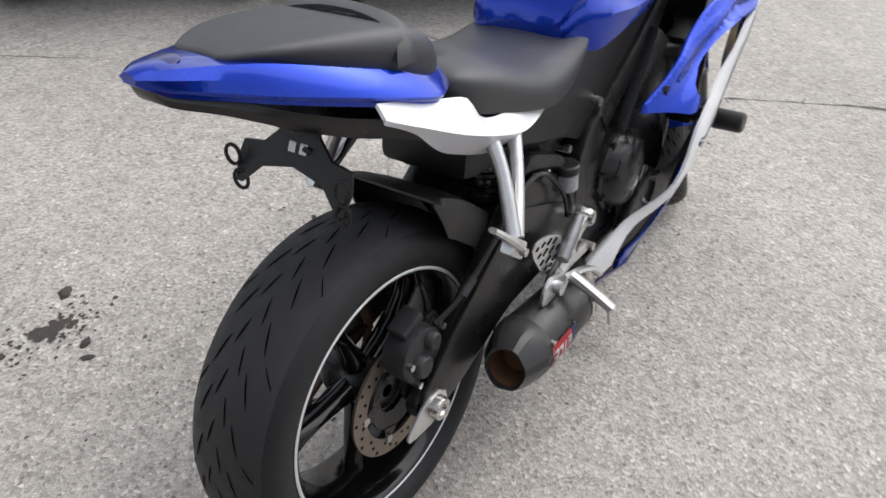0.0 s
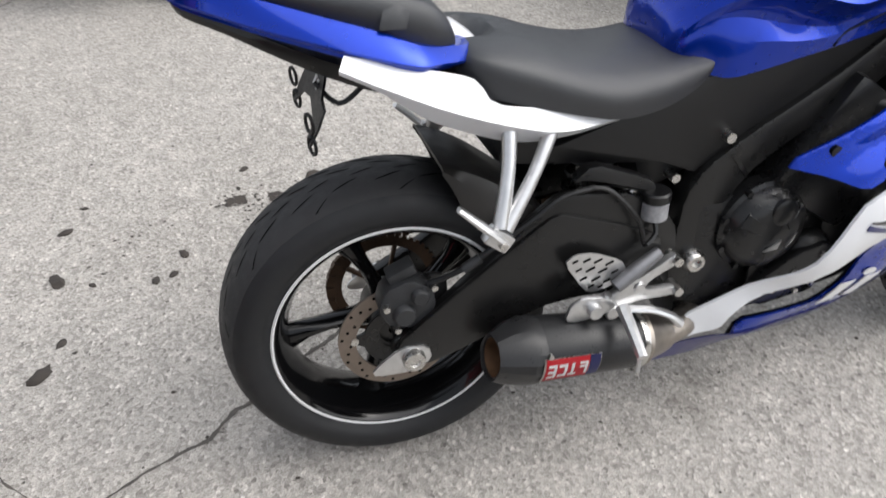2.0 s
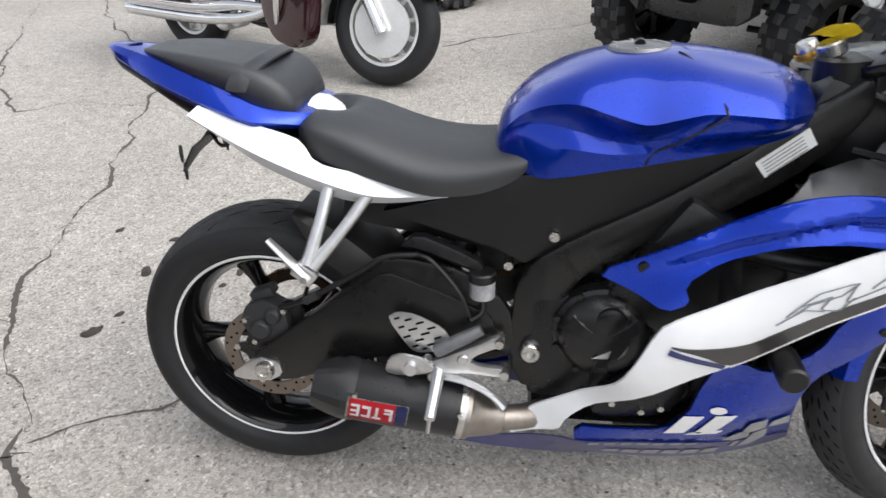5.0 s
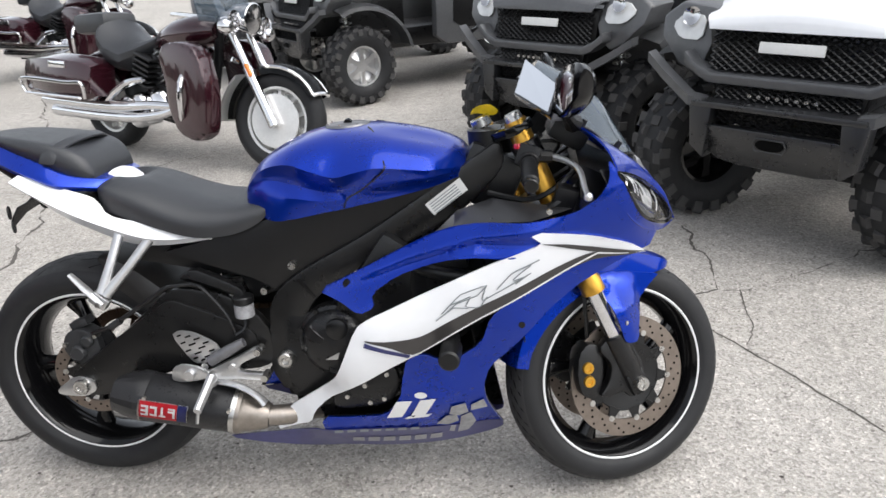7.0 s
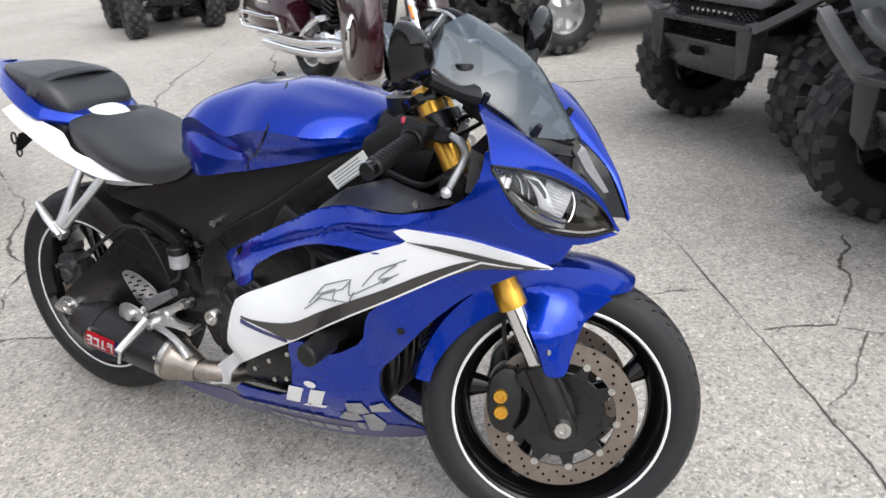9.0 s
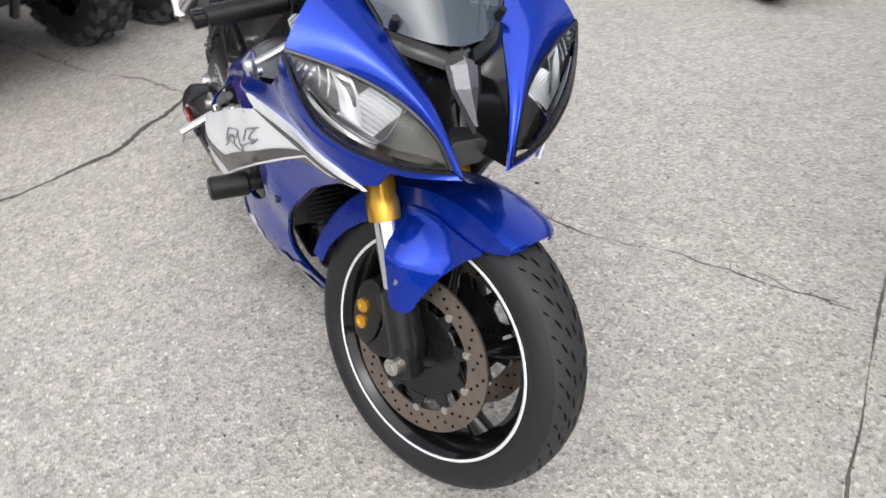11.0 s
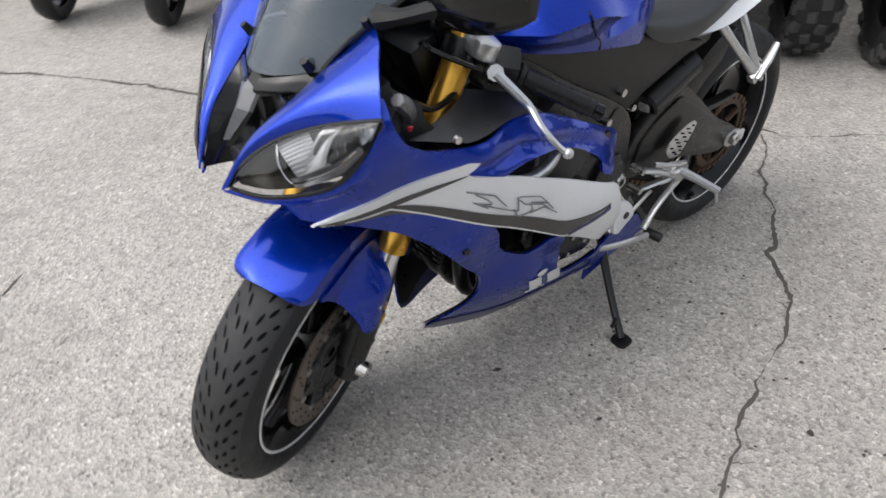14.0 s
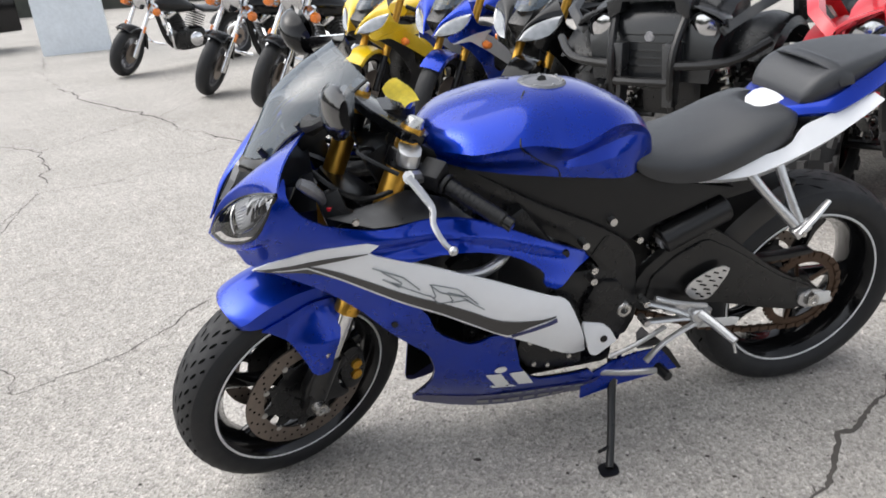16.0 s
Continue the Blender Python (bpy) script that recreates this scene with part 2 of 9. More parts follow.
def tube(bm, pts, r, n=10, per=5, flat=1.0):
    """A round bar along a smooth line; r is a number or one per given point."""
    line = spline(pts, per) if per > 1 else [Vector(p) for p in pts]
    if isinstance(r, (int, float)):
        rad = [r] * len(line)
    else:
        rad = [r[min(int(i * (len(r) - 1) / (len(line) - 1)), len(r) - 2)] * (1 - (i * (len(r) - 1) / (len(line) - 1)) % 1) + r[min(int(i * (len(r) - 1) / (len(line) - 1)) + 1, len(r) - 1)] * ((i * (len(r) - 1) / (len(line) - 1)) % 1) if i < len(line) - 1 else r[-1] for i in range(len(line))]
    t0 = (line[1] - line[0]).normalized()
    up = V(0, 0, 1) if abs(t0.z) < 0.9 else V(1, 0, 0)
    u = t0.cross(up).normalized()
    rings = []
    for i, p in enumerate(line):
        t = (line[min(i + 1, len(line) - 1)] - line[max(i - 1, 0)]).normalized()
        u = (u - t * u.dot(t)).normalized()
        w = t.cross(u)
        rings.append([p + (u * math.cos(a) + w * math.sin(a) * flat) * rad[i] for a in (2 * math.pi * k / n for k in range(n))])
    loft(bm, rings)


def cyl(bm, p0, p1, r0, r1=None, n=16, bevel=0.0):
    p0, p1 = Vector(p0), Vector(p1)
    r1 = r0 if r1 is None else r1
    t = (p1 - p0).normalized()
    u = t.orthogonal().normalized()
    w = t.cross(u)
    stops = [(p0, r0), (p1, r1)]
    if bevel:
        stops = [(p0, r0 - bevel), (p0 + t * bevel, r0), (p1 - t * bevel, r1), (p1, r1 - bevel)]
    loft(bm, [[p + (u * math.cos(a) + w * math.sin(a)) * r for a in (2 * math.pi * k / n for k in range(n))] for p, r in stops])


def turned(bm, profile, axis_point, axis, n=48, a0=0.0, a1=360.0, closed_profile=False):
    """Turns a profile of (radius, along) round an axis."""
    axis = Vector(axis).normalized()
    c = Vector(axis_point)
    u = V(0, 0, 1) - axis * axis.z
    u.normalize()
    w = axis.cross(u)
    full = abs(a1 - a0) >= 359.9
    steps = n if full else n + 1
    rows = []
    for k in range(steps):
        a = radians(a0 + (a1 - a0) * k / n)
        d = u * math.cos(a) + w * math.sin(a)
        rows.append([bm.verts.new(c + d * r + axis * y) for r, y in profile])
    m = len(profile)
    for k in range(steps if full else steps - 1):
        a, b = rows[k], rows[(k + 1) % steps]
        for i in range(m if closed_profile else m - 1):
            j = (i + 1) % m
            bm.faces.new((a[i], a[j], b[j], b[i]))


def box(bm, center, size, rot=(0, 0, 0), bevel=0.0, taper=1.0):
    made = bmesh.ops.create_cube(bm, size=1.0)["verts"]
    for v in made:
        if v.co.z > 0:
            v.co.x *= taper
            v.co.y *= taper
    bmesh.ops.transform(bm, matrix=pose(*center, *rot) @ Matrix.Diagonal((*size, 1)), verts=made)
    if bevel:
        edges = list({e for v in made for e in v.link_edges})
        bmesh.ops.bevel(bm, geom=edges, offset=bevel, segments=2, affect="EDGES", profile=0.6)


def prism(bm, outline, y0, y1, bevel=0.0, plane="xz"):
    """A plate: an outline in x and z, from y0 to y1."""
    place = (lambda a, b, y: V(a, y, b)) if plane == "xz" else (lambda a, b, y: V(y, a, b)) if plane == "yz" else (lambda a, b, y: V(a, b, y))
    before = set(bm.edges)
    lo, hi = [bm.verts.new(place(a, b, y0)) for a, b in outline], [bm.verts.new(place(a, b, y1)) for a, b in outline]
    k = len(outline)
    bm.faces.new(lo)
    bm.faces.new(hi[::-1])
    for i in range(k):
        bm.faces.new((lo[i], hi[i], hi[(i + 1) % k], lo[(i + 1) % k]))
    bmesh.ops.recalc_face_normals(bm, faces=bm.faces)
    if bevel:
        bmesh.ops.bevel(bm, geom=[e for e in bm.edges if e not in before], offset=bevel, segments=2, affect="EDGES", profile=0.6)


def soften(outline, times=1, cut=0.2):
    """Rounds the corners of a closed outline."""
    pts = [Vector(p) for p in outline]
    for _ in range(times):
        out = []
        for a, b in zip(pts, pts[1:] + pts[:1]):
            out += [a.lerp(b, cut), a.lerp(b, 1 - cut)]
        pts = out
    return [tuple(p) for p in pts]


def sheet(outline, depth, thick=0.004, step=0.025, lift=0.0, side=-1, hole=None):
    """A curved panel: an outline in x and z on the surface y = side * depth(x, z), with thickness inwards."""
    bm = bmesh.new()
    flat = [Vector(p) for p in outline]
    found = geometry.delaunay_2d_cdt(flat, [(i, (i + 1) % len(flat)) for i in range(len(flat))], [list(range(len(flat)))], 1, 1e-6)
    verts = [bm.verts.new((p[0], 0, p[1])) for p in found[0]]
    for tri in found[2]:
        bm.faces.new([verts[i] for i in tri])
    for k, nrm in ((0, (1, 0, 0)), (1, (0, 0, 1))):
        lo, hi = min(p[k] for p in outline), max(p[k] for p in outline)
        s = lo + step * 0.5
        while s < hi:
            bmesh.ops.bisect_plane(bm, geom=bm.verts[:] + bm.edges[:] + bm.faces[:], plane_co=(s, 0, s), plane_no=nrm)
            s += step
    bmesh.ops.remove_doubles(bm, verts=bm.verts, dist=1e-5)
    outer = {v: depth(v.co.x, v.co.z) + lift for v in bm.verts}
    back = {}
    faces = bm.faces[:]
    rim = [e for e in bm.edges if len(e.link_faces) == 1]
    if thick:
        for v in list(outer):
            back[v] = bm.verts.new((v.co.x, side * (outer[v] - thick), v.co.z))
    for v, d in outer.items():
        v.co.y = side * d
    if thick:
        for f in faces:
            bm.faces.new([back[v] for v in reversed(f.verts)])
        for e in rim:
            a, b = e.verts
            bm.faces.new((a, b, back[b], back[a]))
    return bm


def patch(rail_a, rail_b, n=24, m=10, bulge=0.0, thick=0.004, mid=None):
    """A skin stretched between two smooth lines, bulged outwards in the middle."""
    a, b = resample(spline(rail_a), n), resample(spline(rail_b), n)
    c = resample(spline(mid), n) if mid else None
    bm = bmesh.new()
    rows = []
    for i in range(n):
        row = []
        for j in range(m):
            t = j / (m - 1)
            if c:
                p = a[i] * (1 - t) * (1 - 2 * t) + c[i] * 4 * t * (1 - t) + b[i] * t * (2 * t - 1)
            else:
                p = a[i].lerp(b[i], t)
            row.append(p)
        rows.append(row)
    if bulge:
        mid_row = [r[m // 2] for r in rows]
        for i in range(n):
            along = (mid_row[min(i + 1, n - 1)] - mid_row[max(i - 1, 0)])
            across = rows[i][-1] - rows[i][0]
            nrm = along.cross(across)
            if nrm.length > 1e-9:
                nrm.normalize()
                for j in range(m):
                    t = j / (m - 1)
                    rows[i][j] = rows[i][j] + nrm * bulge * 4 * t * (1 - t)
    loft(bm, rows, caps=False, closed=False)
    bmesh.ops.remove_doubles(bm, verts=bm.verts, dist=1e-5)
    if thick:
        bmesh.ops.recalc_face_normals(bm, faces=bm.faces)
        bmesh.ops.solidify(bm, geom=bm.faces[:], thickness=thick)
    return bm


def field(points):
    """A smooth surface through (x, z, depth) points."""
    p = np.array(points, float)
    d = np.hypot(p[:, None, 0] - p[None, :, 0], p[:, None, 1] - p[None, :, 1])
    k = d ** 2 * np.log(d + 1e-9)
    q = np.c_[np.ones(len(p)), p[:, :2]]
    a = np.block([[k + np.eye(len(p)) * 2e-4, q], [q.T, np.zeros((3, 3))]])
    w = np.linalg.solve(a, np.r_[p[:, 2], 0, 0, 0])

    def depth(x, z):
        r = np.hypot(p[:, 0] - x, p[:, 1] - z)
        return float(w[:-3] @ (r ** 2 * np.log(r + 1e-9)) + w[-3] + w[-2] * x + w[-1] * z)

    return depth


def xform(bm, m):
    bmesh.ops.transform(bm, matrix=m, verts=bm.verts)
    return bm


def both(build, *args, **kw):
    """Runs a builder for the right (-1) and the left (+1) side."""
    for side in (-1, 1):
        build(side, *args, **kw)


# ---- ground ----
def build_ground():
    bm = bmesh.new()
    cuts = [-400, -120, -40, -15] + [i * 1.0 for i in range(-8, 9)] + [15, 40, 120, 400]
    grid = [[bm.verts.new((x, y, 0)) for y in cuts] for x in cuts]
    for a, b in zip(grid, grid[1:]):
        for j in range(len(cuts) - 1):
            bm.faces.new((a[j], b[j], b[j + 1], a[j + 1]))
    ob = part("ground", bm, CONCRETE, smooth=False)
    return tagged(ob, "weathered beige concrete yard with exposed aggregate and cracks", "ground", kind="structure")


ground = build_ground()


# ---- unseen dark ring far off, added to darken reflections near the horizon ----
def horizon_ring():
    rng = random.Random(77)
    bm = bmesh.new()
    low, high = [], []
    for i in range(180):
        a = 2 * math.pi * i / 180
        r = 30 + rng.uniform(-1, 1)
        low.append(bm.verts.new((r * math.cos(a), r * math.sin(a), -0.1)))
        high.append(bm.verts.new((r * math.cos(a), r * math.sin(a), 3.0 + rng.uniform(-0.9, 0.9))))
    for i in range(180):
        j = (i + 1) % 180
        bm.faces.new((low[i], low[j], high[j], high[i]))
    ob = part("backdrop", bm, HORIZON_DARK, smooth=False)
    return tagged(ob, "unseen dark ring round the yard that darkens reflections", "backdrop", kind="structure")


HORIZON_DARK = material("horizon_dark", (0.05, 0.055, 0.045), 0.9, 0, 0.5, 3)
horizon_ring()


# ---- the blue and white sport motorcycle ----
LEAN = 6.2
BIKE_POSE = pose(1.0, 0, 0, 0, 0, 1.3) @ pose(-1.0, 0, 0, -LEAN, 0, 0)
bike = empty("motorcycle", "blue and white sport motorcycle leaning on its side stand", "motorcycle", BIKE_POSE)

# half width of the side fairing over length and height
FAIR = field([
    (0.50, 0.20, 0.138), (0.55, 0.27, 0.140), (0.605, 0.325, 0.160), (0.652, 0.345, 0.182), (0.69, 0.385, 0.225), (0.708, 0.428, 0.252), (0.768, 0.552, 0.262), (0.849, 0.582, 0.26),
    (0.976, 0.641, 0.258), (1.098, 0.692, 0.252), (1.167, 0.712, 0.243), (1.134, 0.743, 0.254), (1.273, 0.715, 0.212), (1.395, 0.668, 0.148),
    (1.18, 0.786, 0.243), (1.29, 0.83, 0.242), (1.322, 0.864, 0.237), (0.731, 0.615, 0.206), (0.651, 0.591, 0.178), (1.04, 0.76, 0.215),
    (0.927, 0.734, 0.20), (0.85, 0.69, 0.195), (1.046, 0.538, 0.228), (1.121, 0.521, 0.218), (0.914, 0.325, 0.206), (0.838, 0.392, 0.222),
    (0.802, 0.287, 0.20), (0.616, 0.275, 0.174), (0.361, 0.172, 0.13), (0.5, 0.15, 0.12), (0.67, 0.15, 0.115), (0.95, 0.155, 0.09), (1.073, 0.15, 0.035),
    (1.06, 0.30, 0.14), (0.65, 0.22, 0.18), (0.9, 0.22, 0.15), (1.048, 0.404, 0.185), (1.17, 0.544, 0.198), (1.29, 0.637, 0.182), (1.25, 0.94, 0.14), (1.38, 0.755, 0.195), (1.44, 0.72, 0.11)])

UPPER = [(0.651, 0.591), (0.715, 0.580), (0.765, 0.563), (0.800, 0.580), (0.792, 0.606), (0.847, 0.641), (0.925, 0.672), (0.975, 0.686), (1.036, 0.69), (1.121, 0.684), (1.19, 0.695), (1.30, 0.69), (1.40, 0.672),
         (1.425, 0.715), (1.385, 0.75), (1.35, 0.80), (1.322, 0.86), (1.30, 0.89), (1.302, 0.85), (1.28, 0.812), (1.23, 0.78), (1.145, 0.765), (1.038, 0.758), (0.977, 0.748), (0.927, 0.732), (0.851, 0.694), (0.772, 0.655)]
WHITEP = [(0.499, 0.199), (0.529, 0.254), (0.556, 0.279), (0.648, 0.348), (0.69, 0.395), (0.712, 0.436), (0.755, 0.535), (0.785, 0.556), (0.849, 0.584), (0.976, 0.643), (1.098, 0.694), (1.166, 0.718), (1.150, 0.731), (1.132, 0.747), (1.17, 0.744),
          (1.273, 0.727), (1.35, 0.703), (1.398, 0.668), (1.38, 0.672), (1.285, 0.683), (1.216, 0.648), (1.096, 0.583), (0.971, 0.513), (0.88, 0.459), (0.78, 0.402), (0.716, 0.362), (0.655, 0.316), (0.616, 0.276), (0.602, 0.240), (0.55, 0.218)]
STRIPEP = [(1.392, 0.671), (1.339, 0.686), (1.281, 0.687), (1.247, 0.680), (1.183, 0.654), (1.093, 0.609), (0.969, 0.550), (0.905, 0.514), (0.866, 0.506), (0.815, 0.504), (0.766, 0.509), (0.828, 0.490), (0.872, 0.463), (0.90, 0.473), (0.975, 0.518), (1.096, 0.587), (1.216, 0.648), (1.285, 0.672)]
WEDGEP = [(1.165, 0.719), (1.215, 0.713), (1.336, 0.687), (1.392, 0.672), (1.33, 0.676), (1.27, 0.689), (1.22, 0.703)]
LOWER = [(0.86, 0.448), (0.90, 0.462), (0.935, 0.44), (0.962, 0.432), (1.03, 0.474), (1.052, 0.545), (1.10, 0.587), (1.216, 0.65), (1.285, 0.686), (1.375, 0.672), (1.345, 0.662), (1.289, 0.63), (1.242, 0.602), (1.169, 0.536), (1.094, 0.448), (1.045, 0.40), (1.03, 0.345),
         (1.035, 0.29), (1.06, 0.21), (1.075, 0.165), (0.95, 0.178), (0.78, 0.185), (0.64, 0.182), (0.63, 0.262), (0.72, 0.27), (0.795, 0.276), (0.835, 0.33), (0.845, 0.385)]
BELLYP = [(0.355, 0.172), (0.45, 0.185), (0.55, 0.20), (0.63, 0.225), (0.80, 0.225), (0.95, 0.215), (1.062, 0.20), (1.075, 0.162), (1.05, 0.15), (0.95, 0.143), (0.7, 0.138), (0.5, 0.143)]


def smooth_line(points, n):
    xs = [p[0] for p in points]
    zs = [p[1] for p in points]
    out = []
    for i in range(n):
        x = xs[0] + (xs[-1] - xs[0]) * i / (n - 1)
        z = sum(float(np.interp(x + d, xs, zs)) for d in (-0.03, -0.015, 0.0, 0.015, 0.03)) / 5
        out.append((x, z))
    return out


def pressed(x, z):
    """The upper fairing: a crest along its length, a hollow under it and a lip round the duct."""
    crest = np.interp(x, [0.66, 0.765, 0.882, 1.022, 1.131, 1.30], [0.598, 0.645, 0.686, 0.730, 0.744, 0.752])
    duct = np.interp(x, [0.66, 0.741, 0.80, 0.894, 0.972, 1.021, 1.082, 1.2, 1.3], [0.56, 0.569, 0.60, 0.65, 0.683, 0.694, 0.692, 0.700, 0.70])
    fade = min(1.0, max(0.0, (x - 0.70) / 0.10)) * min(1.0, max(0.0, (1.27 - x) / 0.16))
    t = (z - duct) / max(crest - duct, 0.02)
    knots, rise = (-0.6, 0.0, 0.5, 1.0, 1.7, 2.6), (0.0, 0.006, -0.006, 0.010, 0.003, 0.0)
    out = 0.0
    for k in range(5):
        if knots[k] <= t <= knots[k + 1]:
            f = (t - knots[k]) / (knots[k + 1] - knots[k])
            out = rise[k] + (rise[k + 1] - rise[k]) * f * f * (3 - 2 * f)
    return FAIR(x, z) + fade * out


def side_fairing(side):
    bm = sheet(soften(UPPER), pressed, 0.006, 0.008, 0, side)
    part("upper_fairing", bm, BLUE, bike, "metallic blue upper side fairing with a pressed crest", angle=60)
    shape = WHITEP if side < 0 else [(0.664, 0.335), (0.672, 0.352), (0.700, 0.430), (0.738, 0.525), (0.756, 0.545)] + WHITEP[7:26]
    white = part("side_panel", sheet(soften(shape), FAIR, 0.006, 0.03, 0.006, side), WHITE, bike, "glossy white fairing panel")
    part("stripe", sheet(soften(STRIPEP), FAIR, 0.003, 0.03, 0.008, side), GREY, white, "dark grey stripe decal")
    part("stripe_wedge", sheet(WEDGEP, FAIR, 0.003, 0.03, 0.0082, side), GREY, white, "dark grey wedge decal")
    part("accent_bar", sheet([(0.772, 0.492), (0.868, 0.455), (0.872, 0.463), (0.775, 0.502)], FAIR, 0.003, 0.03, 0.008, side), NAVY, white, "navy accent stripe")
    lower = part("lower_fairing", sheet(soften(LOWER), FAIR, 0.006, 0.03, 0, side), BLUE, bike, "metallic blue lower fairing")
    part("belly_band", sheet(soften(BELLYP), FAIR, 0.004, 0.03, 0.003, side), BELLY, lower, "scuffed dark blue belly band")
    part("fairing_edge_line", sheet([(1.385, 0.6715), (1.285, 0.682), (1.216, 0.6475), (1.096, 0.5825), (0.971, 0.5125), (0.88, 0.459), (0.88, 0.462), (0.971, 0.5165), (1.096, 0.5865), (1.216, 0.6515), (1.285, 0.686)], FAIR, 0.003, 0.04, 0.009, side), STRIPE, white)
    part("fairing_liner", sheet(soften(LOWER), FAIR, 0.003, 0.05, -0.010, side), BLACK, lower)
    # inner dash panel between fairing and frame
    part("dash_panel", sheet([(0.93, 0.73), (0.977, 0.746), (1.038, 0.757), (1.145, 0.763), (1.23, 0.778), (1.16, 0.785), (1.06, 0.79), (0.98, 0.77)], lambda x, z: FAIR(x, z) - 0.004 - max(z - 0.757, 0) * 2.2, 0.004, 0.03, 0, side), DASHGREY, bike, "grey inner dash panel")
    # fasteners
    for x, z, r in ((0.731, 0.617, 0.011), (1.18, 0.786, 0.007), (1.121, 0.521, 0.008), (0.86, 0.275, 0.006)):
        bm = bmesh.new()
        y = side * FAIR(x, z)
        cyl(bm, (x, y - side * 0.004, z), (x, y + side * 0.003, z), r, r * 0.9, 14)
        part("fastener", bm, STEEL if r == 0.007 else GLOSSBLACK, bike)


both(side_fairing)


def nose(side):
    m = lambda pts: [(x, -side * y, z) for x, y, z in pts]
    inner = [(1.242, -0.126, 0.945), (1.30, -0.103, 0.899), (1.358, -0.083, 0.852), (1.428, -0.059, 0.795), (1.476, -0.036, 0.712)]
    crease = [(1.268, -0.168, 0.936), (1.332, -0.133, 0.892), (1.390, -0.099, 0.842), (1.442, -0.068, 0.786), (1.477, -0.040, 0.713)]
    brow = [(1.319, -0.239, 0.865), (1.360, -0.170, 0.842), (1.403, -0.108, 0.808), (1.444, -0.068, 0.766), (1.468, -0.051, 0.722)]
    under = [(1.320, -0.240, 0.862), (1.349, -0.227, 0.806), (1.384, -0.196, 0.758), (1.438, -0.121, 0.726), (1.467, -0.050, 0.717)]
    chin = [(1.315, -0.236, 0.858), (1.335, -0.231, 0.785), (1.375, -0.193, 0.737), (1.43, -0.115, 0.706), (1.475, -0.036, 0.706)]
    bm = patch(m(inner), m(crease), 28, 6, 0.002 * side, 0)
    outer = patch(m(crease), m(brow), 28, 9, 0.0, 0, m([(1.30, -0.208, 0.908), (1.356, -0.154, 0.872), (1.404, -0.106, 0.828), (1.446, -0.069, 0.778), (1.473, -0.046, 0.718)]))
    data = bpy.data.meshes.new("skin")
    outer.to_mesh(data)
    bm.from_mesh(data)
    bmesh.ops.remove_doubles(bm, verts=bm.verts, dist=2e-4)
    bmesh.ops.recalc_face_normals(bm, faces=bm.faces)
    bmesh.ops.solidify(bm, geom=bm.faces[:], thickness=0.004)
    part("upper_cowl", bm, BLUE, bike, "metallic blue nose cowl with a crease", angle=22)
    part("nose_chin", patch(m(under), m(chin), 24, 5, 0.004, 0.004), BLUE, bike)
    lens_mid = [(1.321, -0.241, 0.864), (1.362, -0.206, 0.831), (1.402, -0.154, 0.795), (1.448, -0.094, 0.752), (1.471, -0.053, 0.721)]
    lamp = part("headlight", patch(m([(x + 0.002, y, z) for x, y, z in brow]), m([(x + 0.002, y, z) for x, y, z in under]), 26, 10, 0.0, 0.0, m(lens_mid)), CLEAR, bike, "clear swept-back headlight lens")
    back = lambda pts, k: [(x - 0.034 * k, y * (1 - 0.06 * k), z + 0.004 * k) for x, y, z in pts]
    part("lamp_housing", patch(m(back(brow, 1)), m(back(under, 1)), 20, 8, 0, 0.003), HOUSING, lamp)
    # lamp bowls under the lens: crystal corner, dark projector, bright blade, fluted block, tinted point
    top, mid, low = (resample(spline(r), 49) for r in (brow, lens_mid, under))

    def under_lens(i, t, deep):
        k = int(min(i, 47.999))
        f = i - k
        a, b, c = (r[k].lerp(r[k + 1], f) for r in (top, mid, low))
        p = a * (1 - t) * (1 - 2 * t) + b * 4 * t * (1 - t) + c * t * (2 * t - 1) + V(-deep, 0.35 * deep, -0.1 * deep)
        return V(p.x, -side * p.y, p.z)

    def bowl(name, i0, i1, t0, t1, deep, mat, label="", n=14, k=8, flute=0.0, along=False, smooth=False, slant=0.0):
        rows = []
        for u in range(n + 1):
            row = []
            for v in range(k + 1):
                ridge = flute * ((v if along else u) % 2)
                i = i0 + (i1 - i0) * u / n + slant * (v / k - 0.5)
                row.append(under_lens(max(0.5, min(47.5, i)), t0 + (t1 - t0) * v / k, deep + 0.5 * deep * math.sin(math.pi * u / n) * math.sin(math.pi * v / k) + ridge))
            rows.append(row)
        bm = bmesh.new()
        loft(bm, rows, caps=False, closed=False)
        return part(name, bm, mat, lamp, label, smooth=smooth)

    bowl("lamp_point", 30.5, 47, 0.06, 0.93, 0.016, OLIVEGLASS, "tinted point of the headlight", smooth=True)
    bowl("fluted_block", 20, 30, 0.05, 0.78, 0.012, LAMPWHITE, "pale fluted reflector block", 8, 20, 0.0022, True, slant=-3)
    bowl("projector", 8.5, 21, 0.24, 0.72, 0.011, HOUSING, "dark projector opening", smooth=True, slant=7)
    bowl("reflector_blade", 14.5, 20.5, 0.05, 0.74, 0.0095, LAMPWHITE, "bright reflector blade", 3, 8, slant=10)
    bowl("crystal_corner", 1.5, 9, 0.08, 0.80, 0.010, REFLECTOR, "faceted clear corner of the headlight", 9, 9, 0.0030)
    bowl("lower_shelf", 9, 30, 0.76, 0.92, 0.010, LAMPGREY, "", smooth=True)
    for i in (10.5, 13.0):
        bm = bmesh.new()
        tube(bm, [under_lens(i + d, t, 0.008) for d, t in ((-2.2, 0.16), (0, 0.42), (2.0, 0.70))], 0.0016, 6, 2)
        part("reflector_rib", bm, CHROME, lamp)
    bm = bmesh.new()
